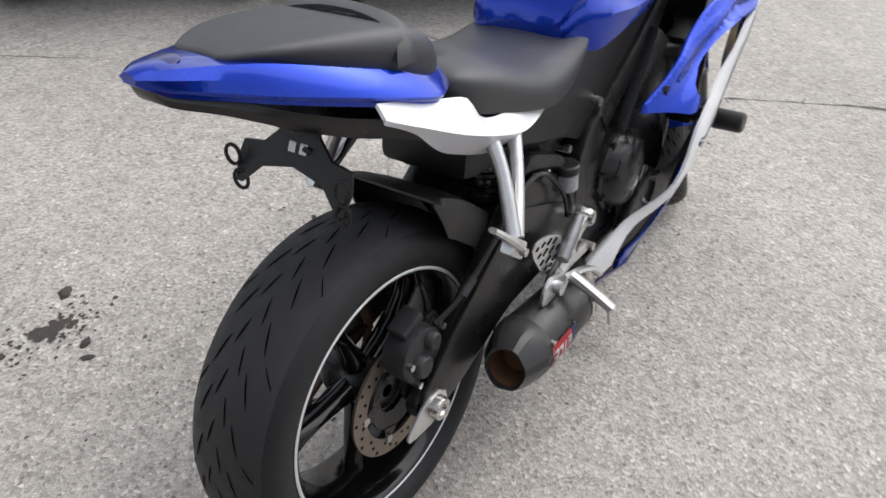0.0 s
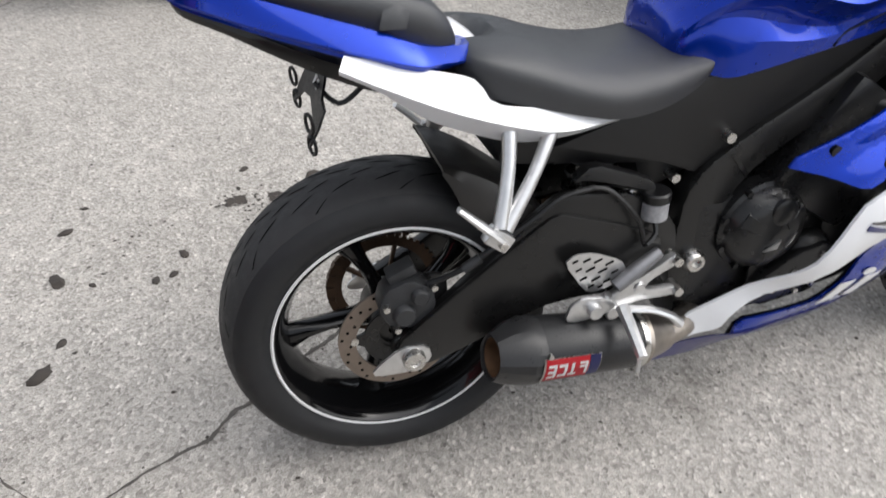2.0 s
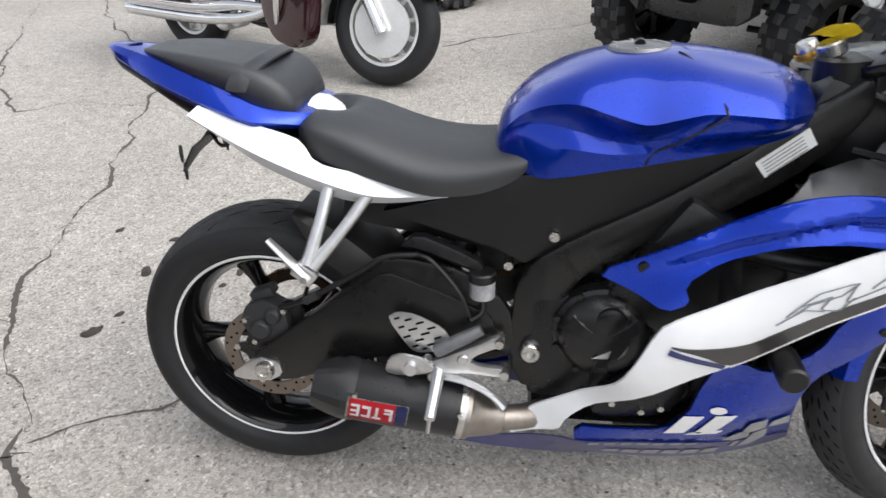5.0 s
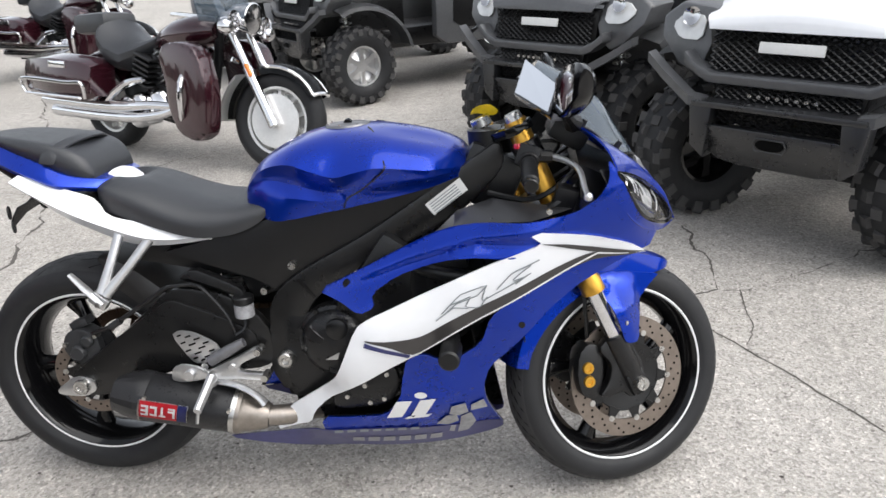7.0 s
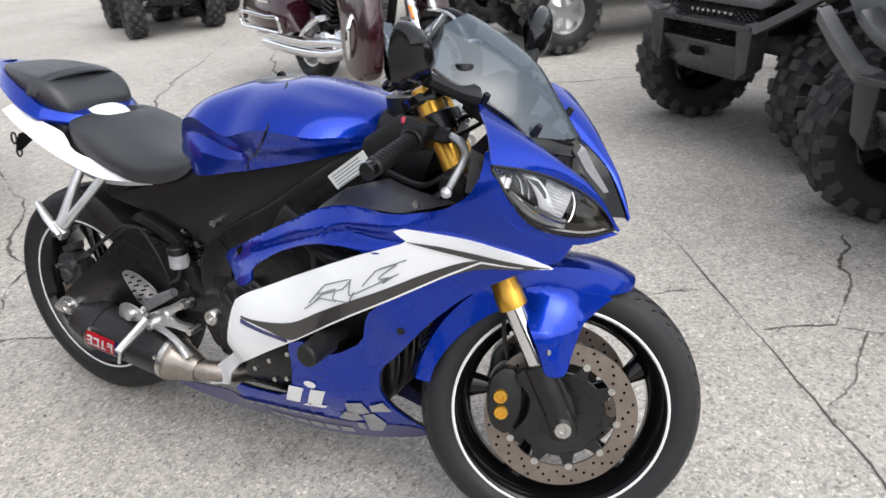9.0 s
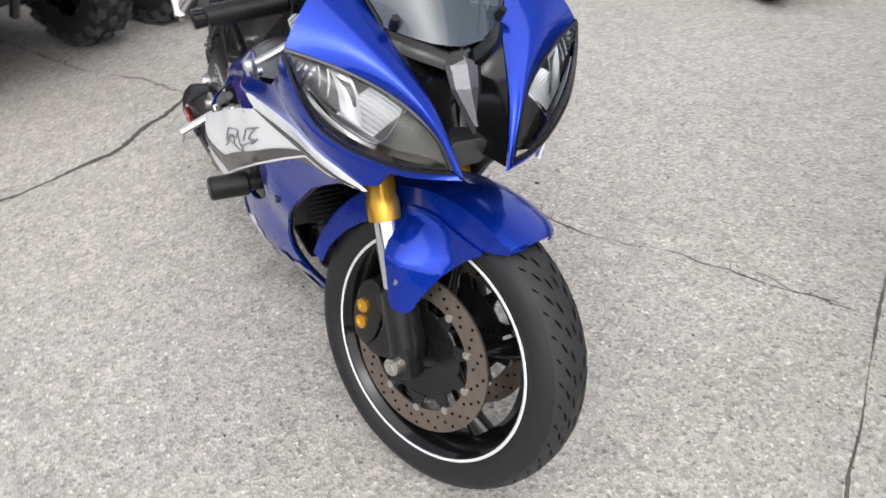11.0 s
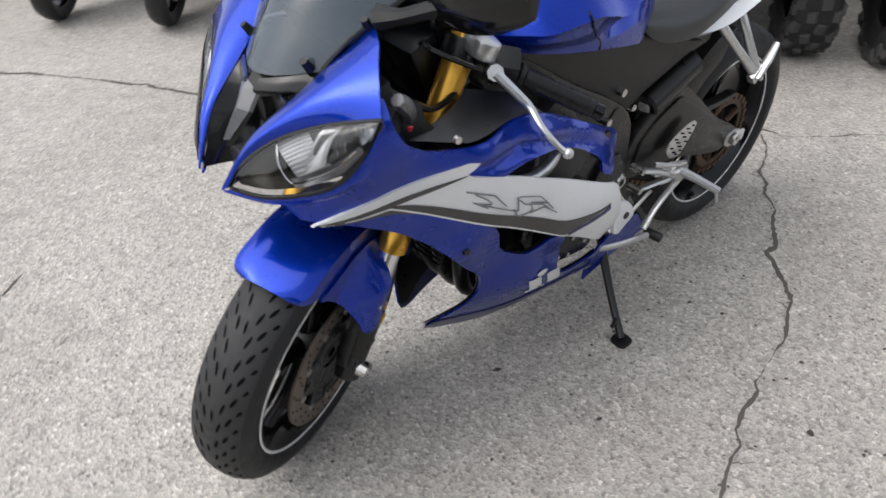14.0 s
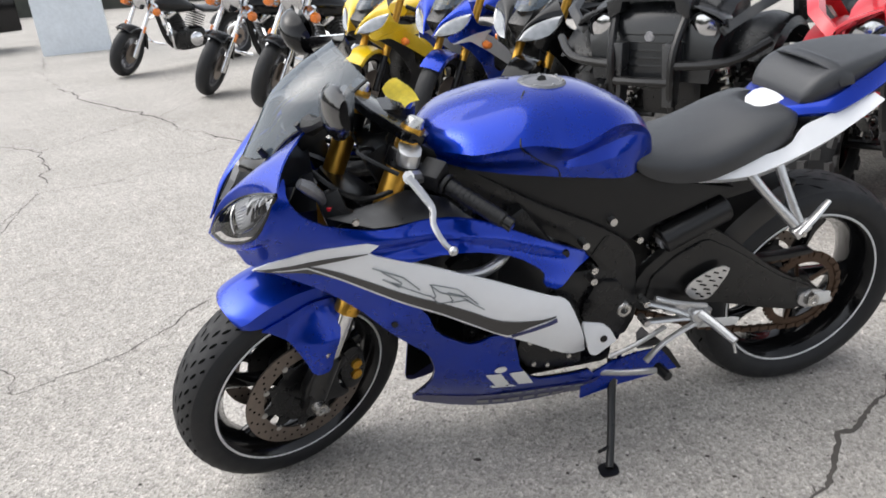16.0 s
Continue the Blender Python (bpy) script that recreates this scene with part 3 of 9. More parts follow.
    tube(bm, [under_lens(i, t, 0.007) for i, t in ((30, 0.06), (31, 0.40), (30.5, 0.74), (28, 0.84), (18, 0.83), (10, 0.80))], 0.0016, 6)
    part("block_bezel", bm, CHROME, lamp)
    bm = bmesh.new()
    tube(bm, m(brow), 0.0035, 6)
    part("lens_rim", bm, GLOSSBLACK, lamp)
    bm = bmesh.new()
    tube(bm, m(under), 0.004, 6)
    part("lens_rim", bm, GLOSSBLACK, lamp)
    # mirror on its stalk
    bm = bmesh.new()
    tube(bm, m([(1.235, -0.13, 0.952), (1.225, -0.17, 0.965), (1.205, -0.235, 0.995)]), [0.022, 0.012, 0.013], 8)
    mirror = part("mirror", bm, PLASTIC, bike, "black fairing mirror")
    turn = Matrix.Translation((1.208, -0.325, 1.038)) @ Matrix.Rotation(radians(27), 4, "Z") @ Matrix.Diagonal((1.0, 0.62, 0.95, 1.0)) @ Matrix.Rotation(radians(10), 4, "Y") @ Matrix.Translation((-1.19, 0.29, -1.02)) if side < 0 else Matrix.Identity(4)
    rings = []
    for k in range(9):
        t = k / 8
        y = -0.21 - 0.165 * t
        w = 0.052 * (math.sin(math.pi * (0.12 + 0.80 * t)) ** 0.5)
        d = (0.050 if side < 0 else 0.026) * (math.sin(math.pi * (0.1 + 0.8 * t)) ** 0.6)
        cz, cx = 1.005 + 0.035 * t, 1.205 - 0.02 * t
        rings.append([V(cx + (d * math.cos(a) * (1.0 if math.cos(a) > 0 else 0.25)), -side * y, cz + w * math.sin(a)) for a in (2 * math.pi * i / 14 for i in range(14))])
    bm = bmesh.new()
    loft(bm, rings)
    part("mirror_shell", xform(bm, turn), GLOSSBLACK, mirror)
    bm = bmesh.new()
    top = [V(1.190, side * 0.222, 1.040), V(1.180, side * 0.29, 1.068), V(1.172, side * 0.365, 1.072)]
    low = [V(1.195, side * 0.225, 0.974), V(1.187, side * 0.29, 0.974), V(1.180, side * 0.36, 1.005)]
    loft(bm, [[p + V(-0.004, 0, 0) for p in top], [p + V(-0.004, 0, 0) for p in low]], caps=False, closed=False)
    part("mirror_face", xform(bm, turn), MIRROR, mirror, "mirror glass facing the rider")
    if side < 0:
        # mirrored plate added for the bright upper windscreen, tipped to reflect the sky
        quad = [V(1.137, -0.034, 1.080), V(1.197, -0.235, 1.040), V(1.175, -0.318, 0.995), V(1.112, -0.160, 1.019)]
        up = V(-0.38, -0.28, 0.87)
        mid = (quad[0] + quad[1] + quad[2] + quad[3]) / 4
        bm = bmesh.new()
        loft(bm, [[mid + (p - mid) * k + up * h for p in quad] for k, h in ((0.70, -0.026), (0.95, -0.016), (1.03, -0.005), (1.03, 0.001), (0.97, 0.002))])
        panel = part("mirror_housing", bm, GLOSSBLACK, mirror, "glossy black backing of the mirrored plate")
        bm = bmesh.new()
        loft(bm, [[mid + (p - mid) * 0.96 + up * h for p in quad] for h in (0.0022, 0.0045)])
        part("mirror_glass", bm, MIRROR, mirror, "mirrored plate standing for the upper windscreen", smooth=False)


both(nose)


def screen_and_intake():
    rows = []
    for c, s in (((1.380, 0, 0.866), (1.318, 0.097, 0.884)), ((1.342, 0, 0.925), (1.285, 0.114, 0.922)), ((1.30, 0, 0.99), (1.235, 0.128, 0.953)), ((1.235, 0, 1.04), (1.175, 0.142, 0.99)), ((1.165, 0, 1.078), (1.118, 0.135, 1.028))):
        row = []
        for k in range(13):
            t = k / 6 - 1
            u = abs(t) ** 1.8
            row.append(V(c[0] + (s[0] - c[0]) * u, t * s[1], c[2] + (s[2] - c[2]) * u))
        rows.append(row)
    fine = [spline([rows[i][k] for i in range(5)], 4) for k in range(13)]
    rows = [[fine[k][i] for k in range(13)] for i in range(len(fine[0]))]
    bm = bmesh.new()
    loft(bm, rows, caps=False, closed=False)
    screen = part("windscreen", bm, SMOKE, bike, "smoked transparent windscreen")
    for side in (-1, 1):
        bm = bmesh.new()
        tube(bm, [rows[i][0 if side < 0 else 12] + V(0, 0, 0.0015) for i in range(0, len(rows))], 0.0035, 6, 1)
        part("screen_trim", bm, GLOSSBLACK, screen)
        for x, y, z in ((1.254, 0.122, 0.945), (1.334, 0.084, 0.890)):
            bm = bmesh.new()
            cyl(bm, (x - 0.003, side * y, z - 0.004), (x + 0.008, side * y * 1.03, z + 0.012), 0.008, 0.006, 10)
            part("screen_screw", bm, PLASTIC, screen)
    # black centre and air intake
    half = lambda s: [(1.335, s * 0.090, 0.868), (1.358, s * 0.082, 0.850), (1.424, s * 0.058, 0.796), (1.470, s * 0.036, 0.713)]
    part("nose_centre", patch(half(-1), half(1), 16, 11, 0, 0.004, [(1.365, 0, 0.862), (1.36, 0, 0.83), (1.365, 0, 0.77), (1.395, 0, 0.715)]), GLOSSBLACK, bike, "black recessed air intake")
    for s in (-1, 1):
        part("intake_brow", patch([(1.318, s * 0.097, 0.882), (1.355, s * 0.060, 0.872), (1.380, s * 0.018, 0.860)], [(1.350, s * 0.086, 0.856), (1.374, s * 0.056, 0.846), (1.396, s * 0.012, 0.832)], 10, 5, 0.003, 0.003), GLOSSBLACK, bike, "gloss black panel under the screen")
    for wide, lift, mat, name, label in ((0.029, 0.0, GLOSSBLACK, "emblem_frame", ""), (0.022, 0.003, GREYMETAL, "nose_emblem", "grey diamond shaped nose trim")):
        bm = bmesh.new()
        rings = []
        cut = (0.029 - wide) * 1.3
        for k, (x, z) in enumerate(((1.362, 0.876 - cut), (1.386, 0.846), (1.402, 0.816), (1.432, 0.758 + cut * 1.4))):
            w = (0.001, 1.0 * wide, 0.85 * wide, 0.001)[k]
            rings.append([V(x + lift, -w, z - 0.003), V(x + 0.010 + lift, 0, z), V(x + lift, w, z - 0.003)])
        loft(bm, rings, caps=False, closed=False)
        part(name, bm, mat, bike, label, angle=10)
    bm = bmesh.new()
    prism(bm, soften([(-0.03, 0.698), (0.03, 0.698), (0.036, 0.742), (-0.036, 0.742)]), 1.375, 1.425, 0.006, "yz")
    part("intake_lip", bm, DASHGREY, bike)
    # instrument block and dark inner shell behind the screen
    bm = bmesh.new()
    box(bm, (1.235, 0, 0.925), (0.09, 0.15, 0.07), (0, 30, 0), 0.015)
    part("instrument_panel", bm, PLASTIC, bike)
    bm = bmesh.new()
    loft(bm, [[V(1.248, -0.19, 0.80), V(1.25, -0.10, 0.71), V(1.25, 0.10, 0.71), V(1.248, 0.19, 0.80), V(1.245, 0.16, 0.87), V(1.245, 0, 0.90), V(1.245, -0.16, 0.87)],
              [V(1.355, -0.15, 0.78), V(1.365, -0.05, 0.715), V(1.365, 0.05, 0.715), V(1.355, 0.15, 0.78), V(1.34, 0.13, 0.82), V(1.345, 0, 0.85), V(1.34, -0.13, 0.82)]])
    part("inner_cowl", bm, PLASTIC, bike)
    for s in (-1, 1):
        part("cockpit_floor", patch([(0.98, s * 0.10, 0.735), (1.10, s * 0.10, 0.715), (1.26, s * 0.09, 0.70)], [(0.98, s * 0.19, 0.742), (1.12, s * 0.225, 0.735), (1.28, s * 0.20, 0.72)], 8, 4, 0, 0.004), BLACK, bike, "black inner panel beside the fork")
        for k, (dy, dz) in enumerate(((0, 0), (0.02, -0.03), (-0.015, -0.055))):
            bm = bmesh.new()
            tube(bm, [(1.25, s * (0.13 + dy), 0.86 + dz), (1.20, s * (0.16 + dy), 0.82 + dz), (1.14, s * (0.15 + dy), 0.79 + dz), (1.05, s * (0.12 + dy), 0.80 + dz)], 0.006 + 0.002 * k, 6)
            part("wiring_loom", bm, BLACK, bike)
        bm = bmesh.new()
        box(bm, (1.215, s * 0.165, 0.79), (0.05, 0.04, 0.07), (10, 15, 0), 0.008)
        part("relay_box", bm, PLASTIC, bike)
    bm = bmesh.new()
    tube(bm, [(1.275, 0.216, 0.872), (1.258, 0.210, 0.856), (1.240, 0.200, 0.832), (1.236, 0.190, 0.815)], [0.010, 0.014, 0.011, 0.008], 8)
    part("lamp_stay", bm, GREYMETAL, bike, "grey casting behind the headlight")
    bm = bmesh.new()
    cyl(bm, (1.228, 0.172, 0.765), (1.224, 0.176, 0.80), 0.010, n=12, bevel=0.002)
    part("connector", bm, RED, bike, "small red wiring connector")


screen_and_intake()


def tank():
    rows = []
    # length, top, then width and height of the ridge, the crease, the knee hollow, the lower bulge and the bottom edge
    for x, top, rg_y, rg_z, cr_y, cr_z, kn_y, kn_z, lo_y, lo_z, bo_y, bo_z in (
            (0.470, 0.800, 0.020, 0.800, 0.060, 0.793, 0.062, 0.788, 0.062, 0.782, 0.060, 0.772), (0.482, 0.840, 0.035, 0.836, 0.088, 0.814, 0.090, 0.802, 0.094, 0.790, 0.090, 0.762),
            (0.515, 0.878, 0.050, 0.873, 0.113, 0.850, 0.108, 0.830, 0.114, 0.805, 0.108, 0.752), (0.555, 0.904, 0.060, 0.899, 0.140, 0.873, 0.118, 0.838, 0.130, 0.802, 0.128, 0.744),
            (0.610, 0.929, 0.070, 0.923, 0.165, 0.882, 0.126, 0.828, 0.142, 0.800, 0.136, 0.752), (0.665, 0.942, 0.075, 0.936, 0.182, 0.868, 0.134, 0.815, 0.148, 0.795, 0.142, 0.764),
            (0.717, 0.947, 0.078, 0.940, 0.192, 0.857, 0.148, 0.812, 0.152, 0.798, 0.146, 0.774), (0.765, 0.948, 0.076, 0.942, 0.198, 0.868, 0.168, 0.826, 0.156, 0.806, 0.149, 0.785),
            (0.810, 0.946, 0.073, 0.938, 0.200, 0.877, 0.180, 0.838, 0.158, 0.813, 0.150, 0.794), (0.870, 0.938, 0.070, 0.926, 0.196, 0.873, 0.180, 0.843, 0.158, 0.823, 0.150, 0.808),
            (0.920, 0.927, 0.068, 0.915, 0.186, 0.867, 0.172, 0.846, 0.155, 0.833, 0.146, 0.820), (0.955, 0.915, 0.066, 0.905, 0.150, 0.863, 0.145, 0.850, 0.135, 0.839, 0.130, 0.829),
            (0.985, 0.899, 0.055, 0.891, 0.105, 0.857, 0.105, 0.849, 0.100, 0.843, 0.100, 0.836), (1.002, 0.880, 0.040, 0.874, 0.070, 0.856, 0.070, 0.851, 0.068, 0.846, 0.066, 0.840)):
        half = [V(x, rg_y * t, top - (top - rg_z) * t * t) for t in (0, 0.35, 0.7, 1.0)]
        run = V(0, cr_y - rg_y, cr_z - rg_z)
        out = V(0, -run.z, run.y).normalized() * run.length * 0.10
        half += [half[3] + run * t + out * 4 * t * (1 - t) for t in (0.2, 0.4, 0.6, 0.8, 1.0)]
        under = spline([(x, cr_y, cr_z), (x, kn_y + (cr_y - kn_y) * 0.35, kn_z + (cr_z - kn_z) * 0.45), (x, kn_y, kn_z), (x, lo_y, lo_z), (x, bo_y, bo_z)], 2)
        half += under[1:]
        rows.append([V(p.x, -p.y, p.z) for p in half[::-1]] + half[1:])
    k = len(rows[0])
    lines = [spline([r[i] for r in rows], 4) for i in range(k)]
    rows = [[lines[i][j] for i in range(k)] for j in range(len(lines[0]))]
    bm = bmesh.new()
    loft(bm, rows, caps=True, closed=True)
    ob = part("fuel_tank", bm, BLUE, bike, "metallic blue sculpted fuel tank with hard creases", angle=24)
    # seam of the front tank cover
    for side in (-1, 1):
        bm = bmesh.new()
        tube(bm, [(0.775, side * 0.055, 0.9455), (0.79, side * 0.080, 0.9385), (0.812, side * 0.135, 0.9165), (0.825, side * 0.175, 0.894), (0.832, side * 0.2005, 0.876), (0.812, side * 0.190, 0.856), (0.770, side * 0.167, 0.822), (0.735, side * 0.153, 0.800), (0.725, side * 0.148, 0.778)], 0.0020, 6, 5)
        part("cover_seam", bm, GLOSSBLACK, ob)
    cap = bmesh.new()
    turned(cap, [(0.0, 0.002), (0.026, 0.0025), (0.030, 0.0005), (0.040, 0.0005), (0.042, 0.0022), (0.052, 0.0015), (0.055, -0.004)], (0.716, 0, 0.9475), (-0.03, 0, 1), 36)
    cap_ob = part("filler_cap", cap, GREYMETAL, ob, "silver filler cap with a ring of bolts")
    for i in range(7):
        a = i * 2 * math.pi / 7
        bm = bmesh.new()
        cyl(bm, (0.716 + 0.047 * math.cos(a), 0.047 * math.sin(a), 0.947), (0.716 + 0.047 * math.cos(a), 0.047 * math.sin(a), 0.9512), 0.0035, n=8)
        part("cap_bolt", bm, STEEL, cap_ob)
    bm = bmesh.new()
    cyl(bm, (0.716, -0.004, 0.949), (0.716, 0.004, 0.951), 0.010, n=10)
    part("lock", bm, GLOSSBLACK, cap_ob)


tank()


def seats():
    rows = []
    for x, top, dip, w, wz, bot in ((0.112, 0.826, 0.0, 0.088, 0.818, 0.79), (0.125, 0.842, 0.0, 0.112, 0.828, 0.785), (0.155, 0.848, 0.0, 0.130, 0.824, 0.772), (0.22, 0.838, 0, 0.141, 0.800, 0.752), (0.29, 0.812, 0, 0.147, 0.772, 0.730),
                                    (0.36, 0.793, 0, 0.147, 0.752, 0.712), (0.43, 0.787, 0, 0.138, 0.752, 0.712), (0.48, 0.790, 0, 0.130, 0.760, 0.724), (0.515, 0.795, 0, 0.124, 0.768, 0.742), (0.53, 0.795, 0, 0.119, 0.775, 0.757)):
        half = spline([(x, 0, top), (x, w * 0.45, top - 0.003), (x, w * 0.82, wz + (top - wz) * 0.55), (x, w, wz - 0.004), (x, w * 0.985, bot)], 4)
        rows.append([V(p.x, -p.y, p.z) for p in half[::-1]] + half[1:])
    k = len(rows[0])
    lines = [spline([r[i] for r in rows], 3) for i in range(k)]
    rows = [[lines[i][j] for i in range(k)] for j in range(len(lines[0]))]
    # a notch at the back between two horns
    for j, row in enumerate(rows):
        for p in row:
            near = max(0.0, 1 - abs(p.y) / 0.05) ** 0.6
            if p.x < 0.20 and near > 0:
                p.z -= 0.06 * near * min(1.0, (0.20 - p.x) / 0.05)
    bm = bmesh.new()
    loft(bm, rows)
    seat = part("rider_seat", bm, VINYL, bike, "grey-black grained vinyl rider seat")
    rows = []
    for x, z, w, h in ((-0.190, 0.950, 0.034, 0.006), (-0.182, 0.954, 0.044, 0.012), (-0.14, 0.955, 0.072, 0.020), (-0.08, 0.951, 0.095, 0.036), (0.0, 0.940, 0.111, 0.056), (0.045, 0.929, 0.113, 0.068), (0.078, 0.914, 0.109, 0.066), (0.100, 0.892, 0.100, 0.048), (0.112, 0.868, 0.088, 0.026)):
        half = spline([(x, 0, z), (x, w * 0.70, z - 0.001), (x, w * 0.96, z - h * 0.10), (x, w * 1.05, z - h * 0.50), (x, w * 0.99, z - h)], 4)
        rows.append([V(p.x, -p.y, p.z) for p in half[::-1]] + half[1:])
    k = len(rows[0])
    lines = [spline([r[i] for r in rows], 3) for i in range(k)]
    rows = [[lines[i][j] for i in range(k)] for j in range(len(lines[0]))]
    bm = bmesh.new()
    loft(bm, rows)
    pil = part("pillion_seat", bm, VINYL, bike, "black vinyl pillion seat with grab strap")
    strap = bmesh.new()
    pts = []
    for i in range(15):
        a = math.pi * (0.03 + 0.94 * i / 14)
        pts.append(V(0.035 + 0.035 * (math.sin(a) - 0.6), 0.1225 * math.cos(a), 0.862 + 0.0785 * math.sin(a) ** 0.36))
    vs = []
    for p in pts:
        vs.append([p + V(-0.018, 0, 0.002), p + V(0, 0, 0.006), p + V(0.018, 0, -0.003), p + V(0.018, 0, -0.007), p + V(-0.018, 0, -0.004)])
    loft(strap, vs)
    part("grab_strap", strap, VINYL, pil)


seats()


def tail():
    def body(rows, name, mat, label="", angle=40):
        out = []
        for row in rows:
            x, w0, z0, w1, z1 = row[:5]
            half = [V(x, w1 * 0.5, z1 + 0.003), V(x, w1, z1), V(x, (w0 + w1) / 2 + 0.004, (z0 + z1) / 2), V(x, w0, z0)]
            if len(row) > 5:
                w2, z2 = row[5:]
                half += [V(x, w0 - 0.002, z0 - 0.004), V(x, (w0 + w2) / 2 - 0.002, (z0 + z2) / 2), V(x, w2, z2)]
            out.append([V(p.x, -p.y, p.z) for p in half[::-1]] + [V(x, 0, z1 + 0.004)] + half)
        k = len(out[0])
        lines = [spline([r[i] for r in out], 3) for i in range(k)]
        bm = bmesh.new()
        loft(bm, [[lines[i][j] for i in range(k)] for j in range(len(lines[0]))])
        return part(name, bm, mat, bike, label, angle=angle)

    body([(-0.274, 0.012, 0.948, 0.010, 0.953, 0.010, 0.944), (-0.25, 0.034, 0.936, 0.026, 0.955, 0.030, 0.927), (-0.2, 0.066, 0.920, 0.05, 0.948, 0.060, 0.910), (-0.15, 0.094, 0.904, 0.074, 0.938, 0.086, 0.893), (-0.07, 0.126, 0.880, 0.100, 0.912, 0.118, 0.867), (0.0, 0.144, 0.858, 0.116, 0.888, 0.134, 0.844), (0.035, 0.148, 0.847, 0.122, 0.872, 0.138, 0.832), (0.055, 0.146, 0.842, 0.122, 0.864, 0.136, 0.828), (0.080, 0.134, 0.838, 0.112, 0.856, 0.12, 0.824), (0.13, 0.10, 0.826, 0.085, 0.844, 0.08, 0.814), (0.15, 0.06, 0.82, 0.05, 0.838, 0.05, 0.812)], "tail_cowl", BLUE, "metallic blue tail cowl", 25)
    body([(-0.262, 0.018, 0.930, 0.018, 0.940), (-0.25, 0.024, 0.914, 0.026, 0.930), (-0.2, 0.042, 0.890, 0.044, 0.91), (-0.12, 0.062, 0.844, 0.068, 0.868), (-0.045, 0.075, 0.806, 0.085, 0.835), (0.03, 0.085, 0.776, 0.095, 0.81), (0.12, 0.10, 0.735, 0.120, 0.80), (0.2, 0.10, 0.70, 0.115, 0.76), (0.28, 0.09, 0.67, 0.11, 0.73), (0.36, 0.08, 0.65, 0.10, 0.70)], "undertail", BLACK, "black plastic undertail")
    for side in (-1, 1):
        upper = [(-0.054, side * 0.130, 0.868), (0.065, side * 0.137, 0.832), (0.128, side * 0.134, 0.808), (0.158, side * 0.137, 0.768), (0.25, side * 0.136, 0.747), (0.39, side * 0.116, 0.716)]
        ridge = [(-0.064, side * 0.150, 0.858), (-0.014, side * 0.160, 0.832), (0.079, side * 0.165, 0.784), (0.182, side * 0.160, 0.740), (0.27, side * 0.149, 0.714), (0.392, side * 0.119, 0.709)]
        lower = [(-0.064, side * 0.146, 0.851), (-0.012, side * 0.148, 0.820), (0.035, side * 0.138, 0.778), (0.085, side * 0.128, 0.744), (0.19, side * 0.121, 0.698), (0.28, side * 0.121, 0.692), (0.388, side * 0.112, 0.702)]
        panel = part("tail_panel", patch(upper, ridge, 24, 6, 0, 0.005), WHITE, bike, "glossy white tail side panel")
        part("tail_panel_lower", patch(ridge, lower, 24, 6, 0, 0.004), WHITE, panel)
    rows = []
    for y, h in ((-0.066, -0.034), (-0.052, -0.010), (-0.03, -0.001), (0.0, 0.001), (0.03, -0.001), (0.052, -0.010), (0.066, -0.034)):
        rows.append([V(x, y, z + h * k) for x, z, k in ((0.112, 0.840, 0.6), (0.120, 0.856, 1.0), (0.138, 0.853, 1.0), (0.160, 0.836, 0.7), (0.188, 0.806, 0.3), (0.18, 0.79, 0), (0.10, 0.82, 0))])
    k = len(rows[0])
    lines = [spline([r[i] for r in rows], 3) for i in range(k)]
    bm = bmesh.new()
    loft(bm, [[lines[i][j] for i in range(k)] for j in range(len(lines[0]))])
    part("seat_bridge", bm, WHITE, bike, "white bridge between the seats")
    bm = bmesh.new()
    turned(bm, [(0.0, 0.0025), (0.015, 0.002), (0.018, 0.0)], (-0.232, 0, 0.955), (-0.12, 0, 1), 24)
    bmesh.ops.scale(bm, vec=(1.0, 1.2, 1.0), verts=bm.verts)
    part("tail_badge", bm, NAVY, bike)
    # plate bracket
    bm = bmesh.new()
    prism(bm, [(-0.030, 0.845), (0.030, 0.845), (0.034, 0.812), (0.062, 0.790), (0.098, 0.786), (0.104, 0.762), (0.098, 0.736), (0.086, 0.736), (0.054, 0.762), (0.0, 0.772), (-0.054, 0.762), (-0.086, 0.736), (-0.098, 0.736), (-0.104, 0.762), (-0.098, 0.786), (-0.062, 0.790), (-0.034, 0.812)], -0.002, 0.002, 0.0, "yz")
    for v in bm.verts:
        v.co.x += -0.080 - 0.55 * (0.80 - v.co.z)
        v.co.y -= 0.012
    bracket = part("plate_bracket", bm, PLASTIC, bike, "black bracket for a number plate, no plate fitted")
    for y in (-0.024, -0.004):
        bm = bmesh.new()
        prism(bm, [(y - 0.006, 0.789), (y + 0.006, 0.789), (y + 0.006, 0.801), (y - 0.006, 0.801)], -0.0035, -0.002, 0.0, "yz")
        for v in bm.verts:
            v.co.x += -0.080 - 0.55 * (0.80 - v.co.z)
        part("lettering_bar", bm, STRIPE, bracket)
    for y, z in ((-0.106, 0.736), (-0.112, 0.772), (0.082, 0.736), (0.088, 0.772)):
        bm = bmesh.new()
        a = [V(-0.112 - 0.004 * math.cos(q), y + 0.009 * math.cos(q), z + 0.015 * math.sin(q)) for q in (2 * math.pi * i / 12 for i in range(13))]
        tube(bm, a, 0.0028, 6, 1)
        part("slotted_ring", bm, PLASTIC, bracket)
    bm = bmesh.new()
    box(bm, (-0.082, -0.012, 0.835), (0.035, 0.035, 0.03), (0, 20, 0), 0.006)
    tube(bm, [(-0.09, -0.03, 0.80), (-0.06, -0.05, 0.77), (-0.02, -0.045, 0.79)], 0.004, 6)
    part("bracket_mount", bm, PLASTIC, bracket)


tail()


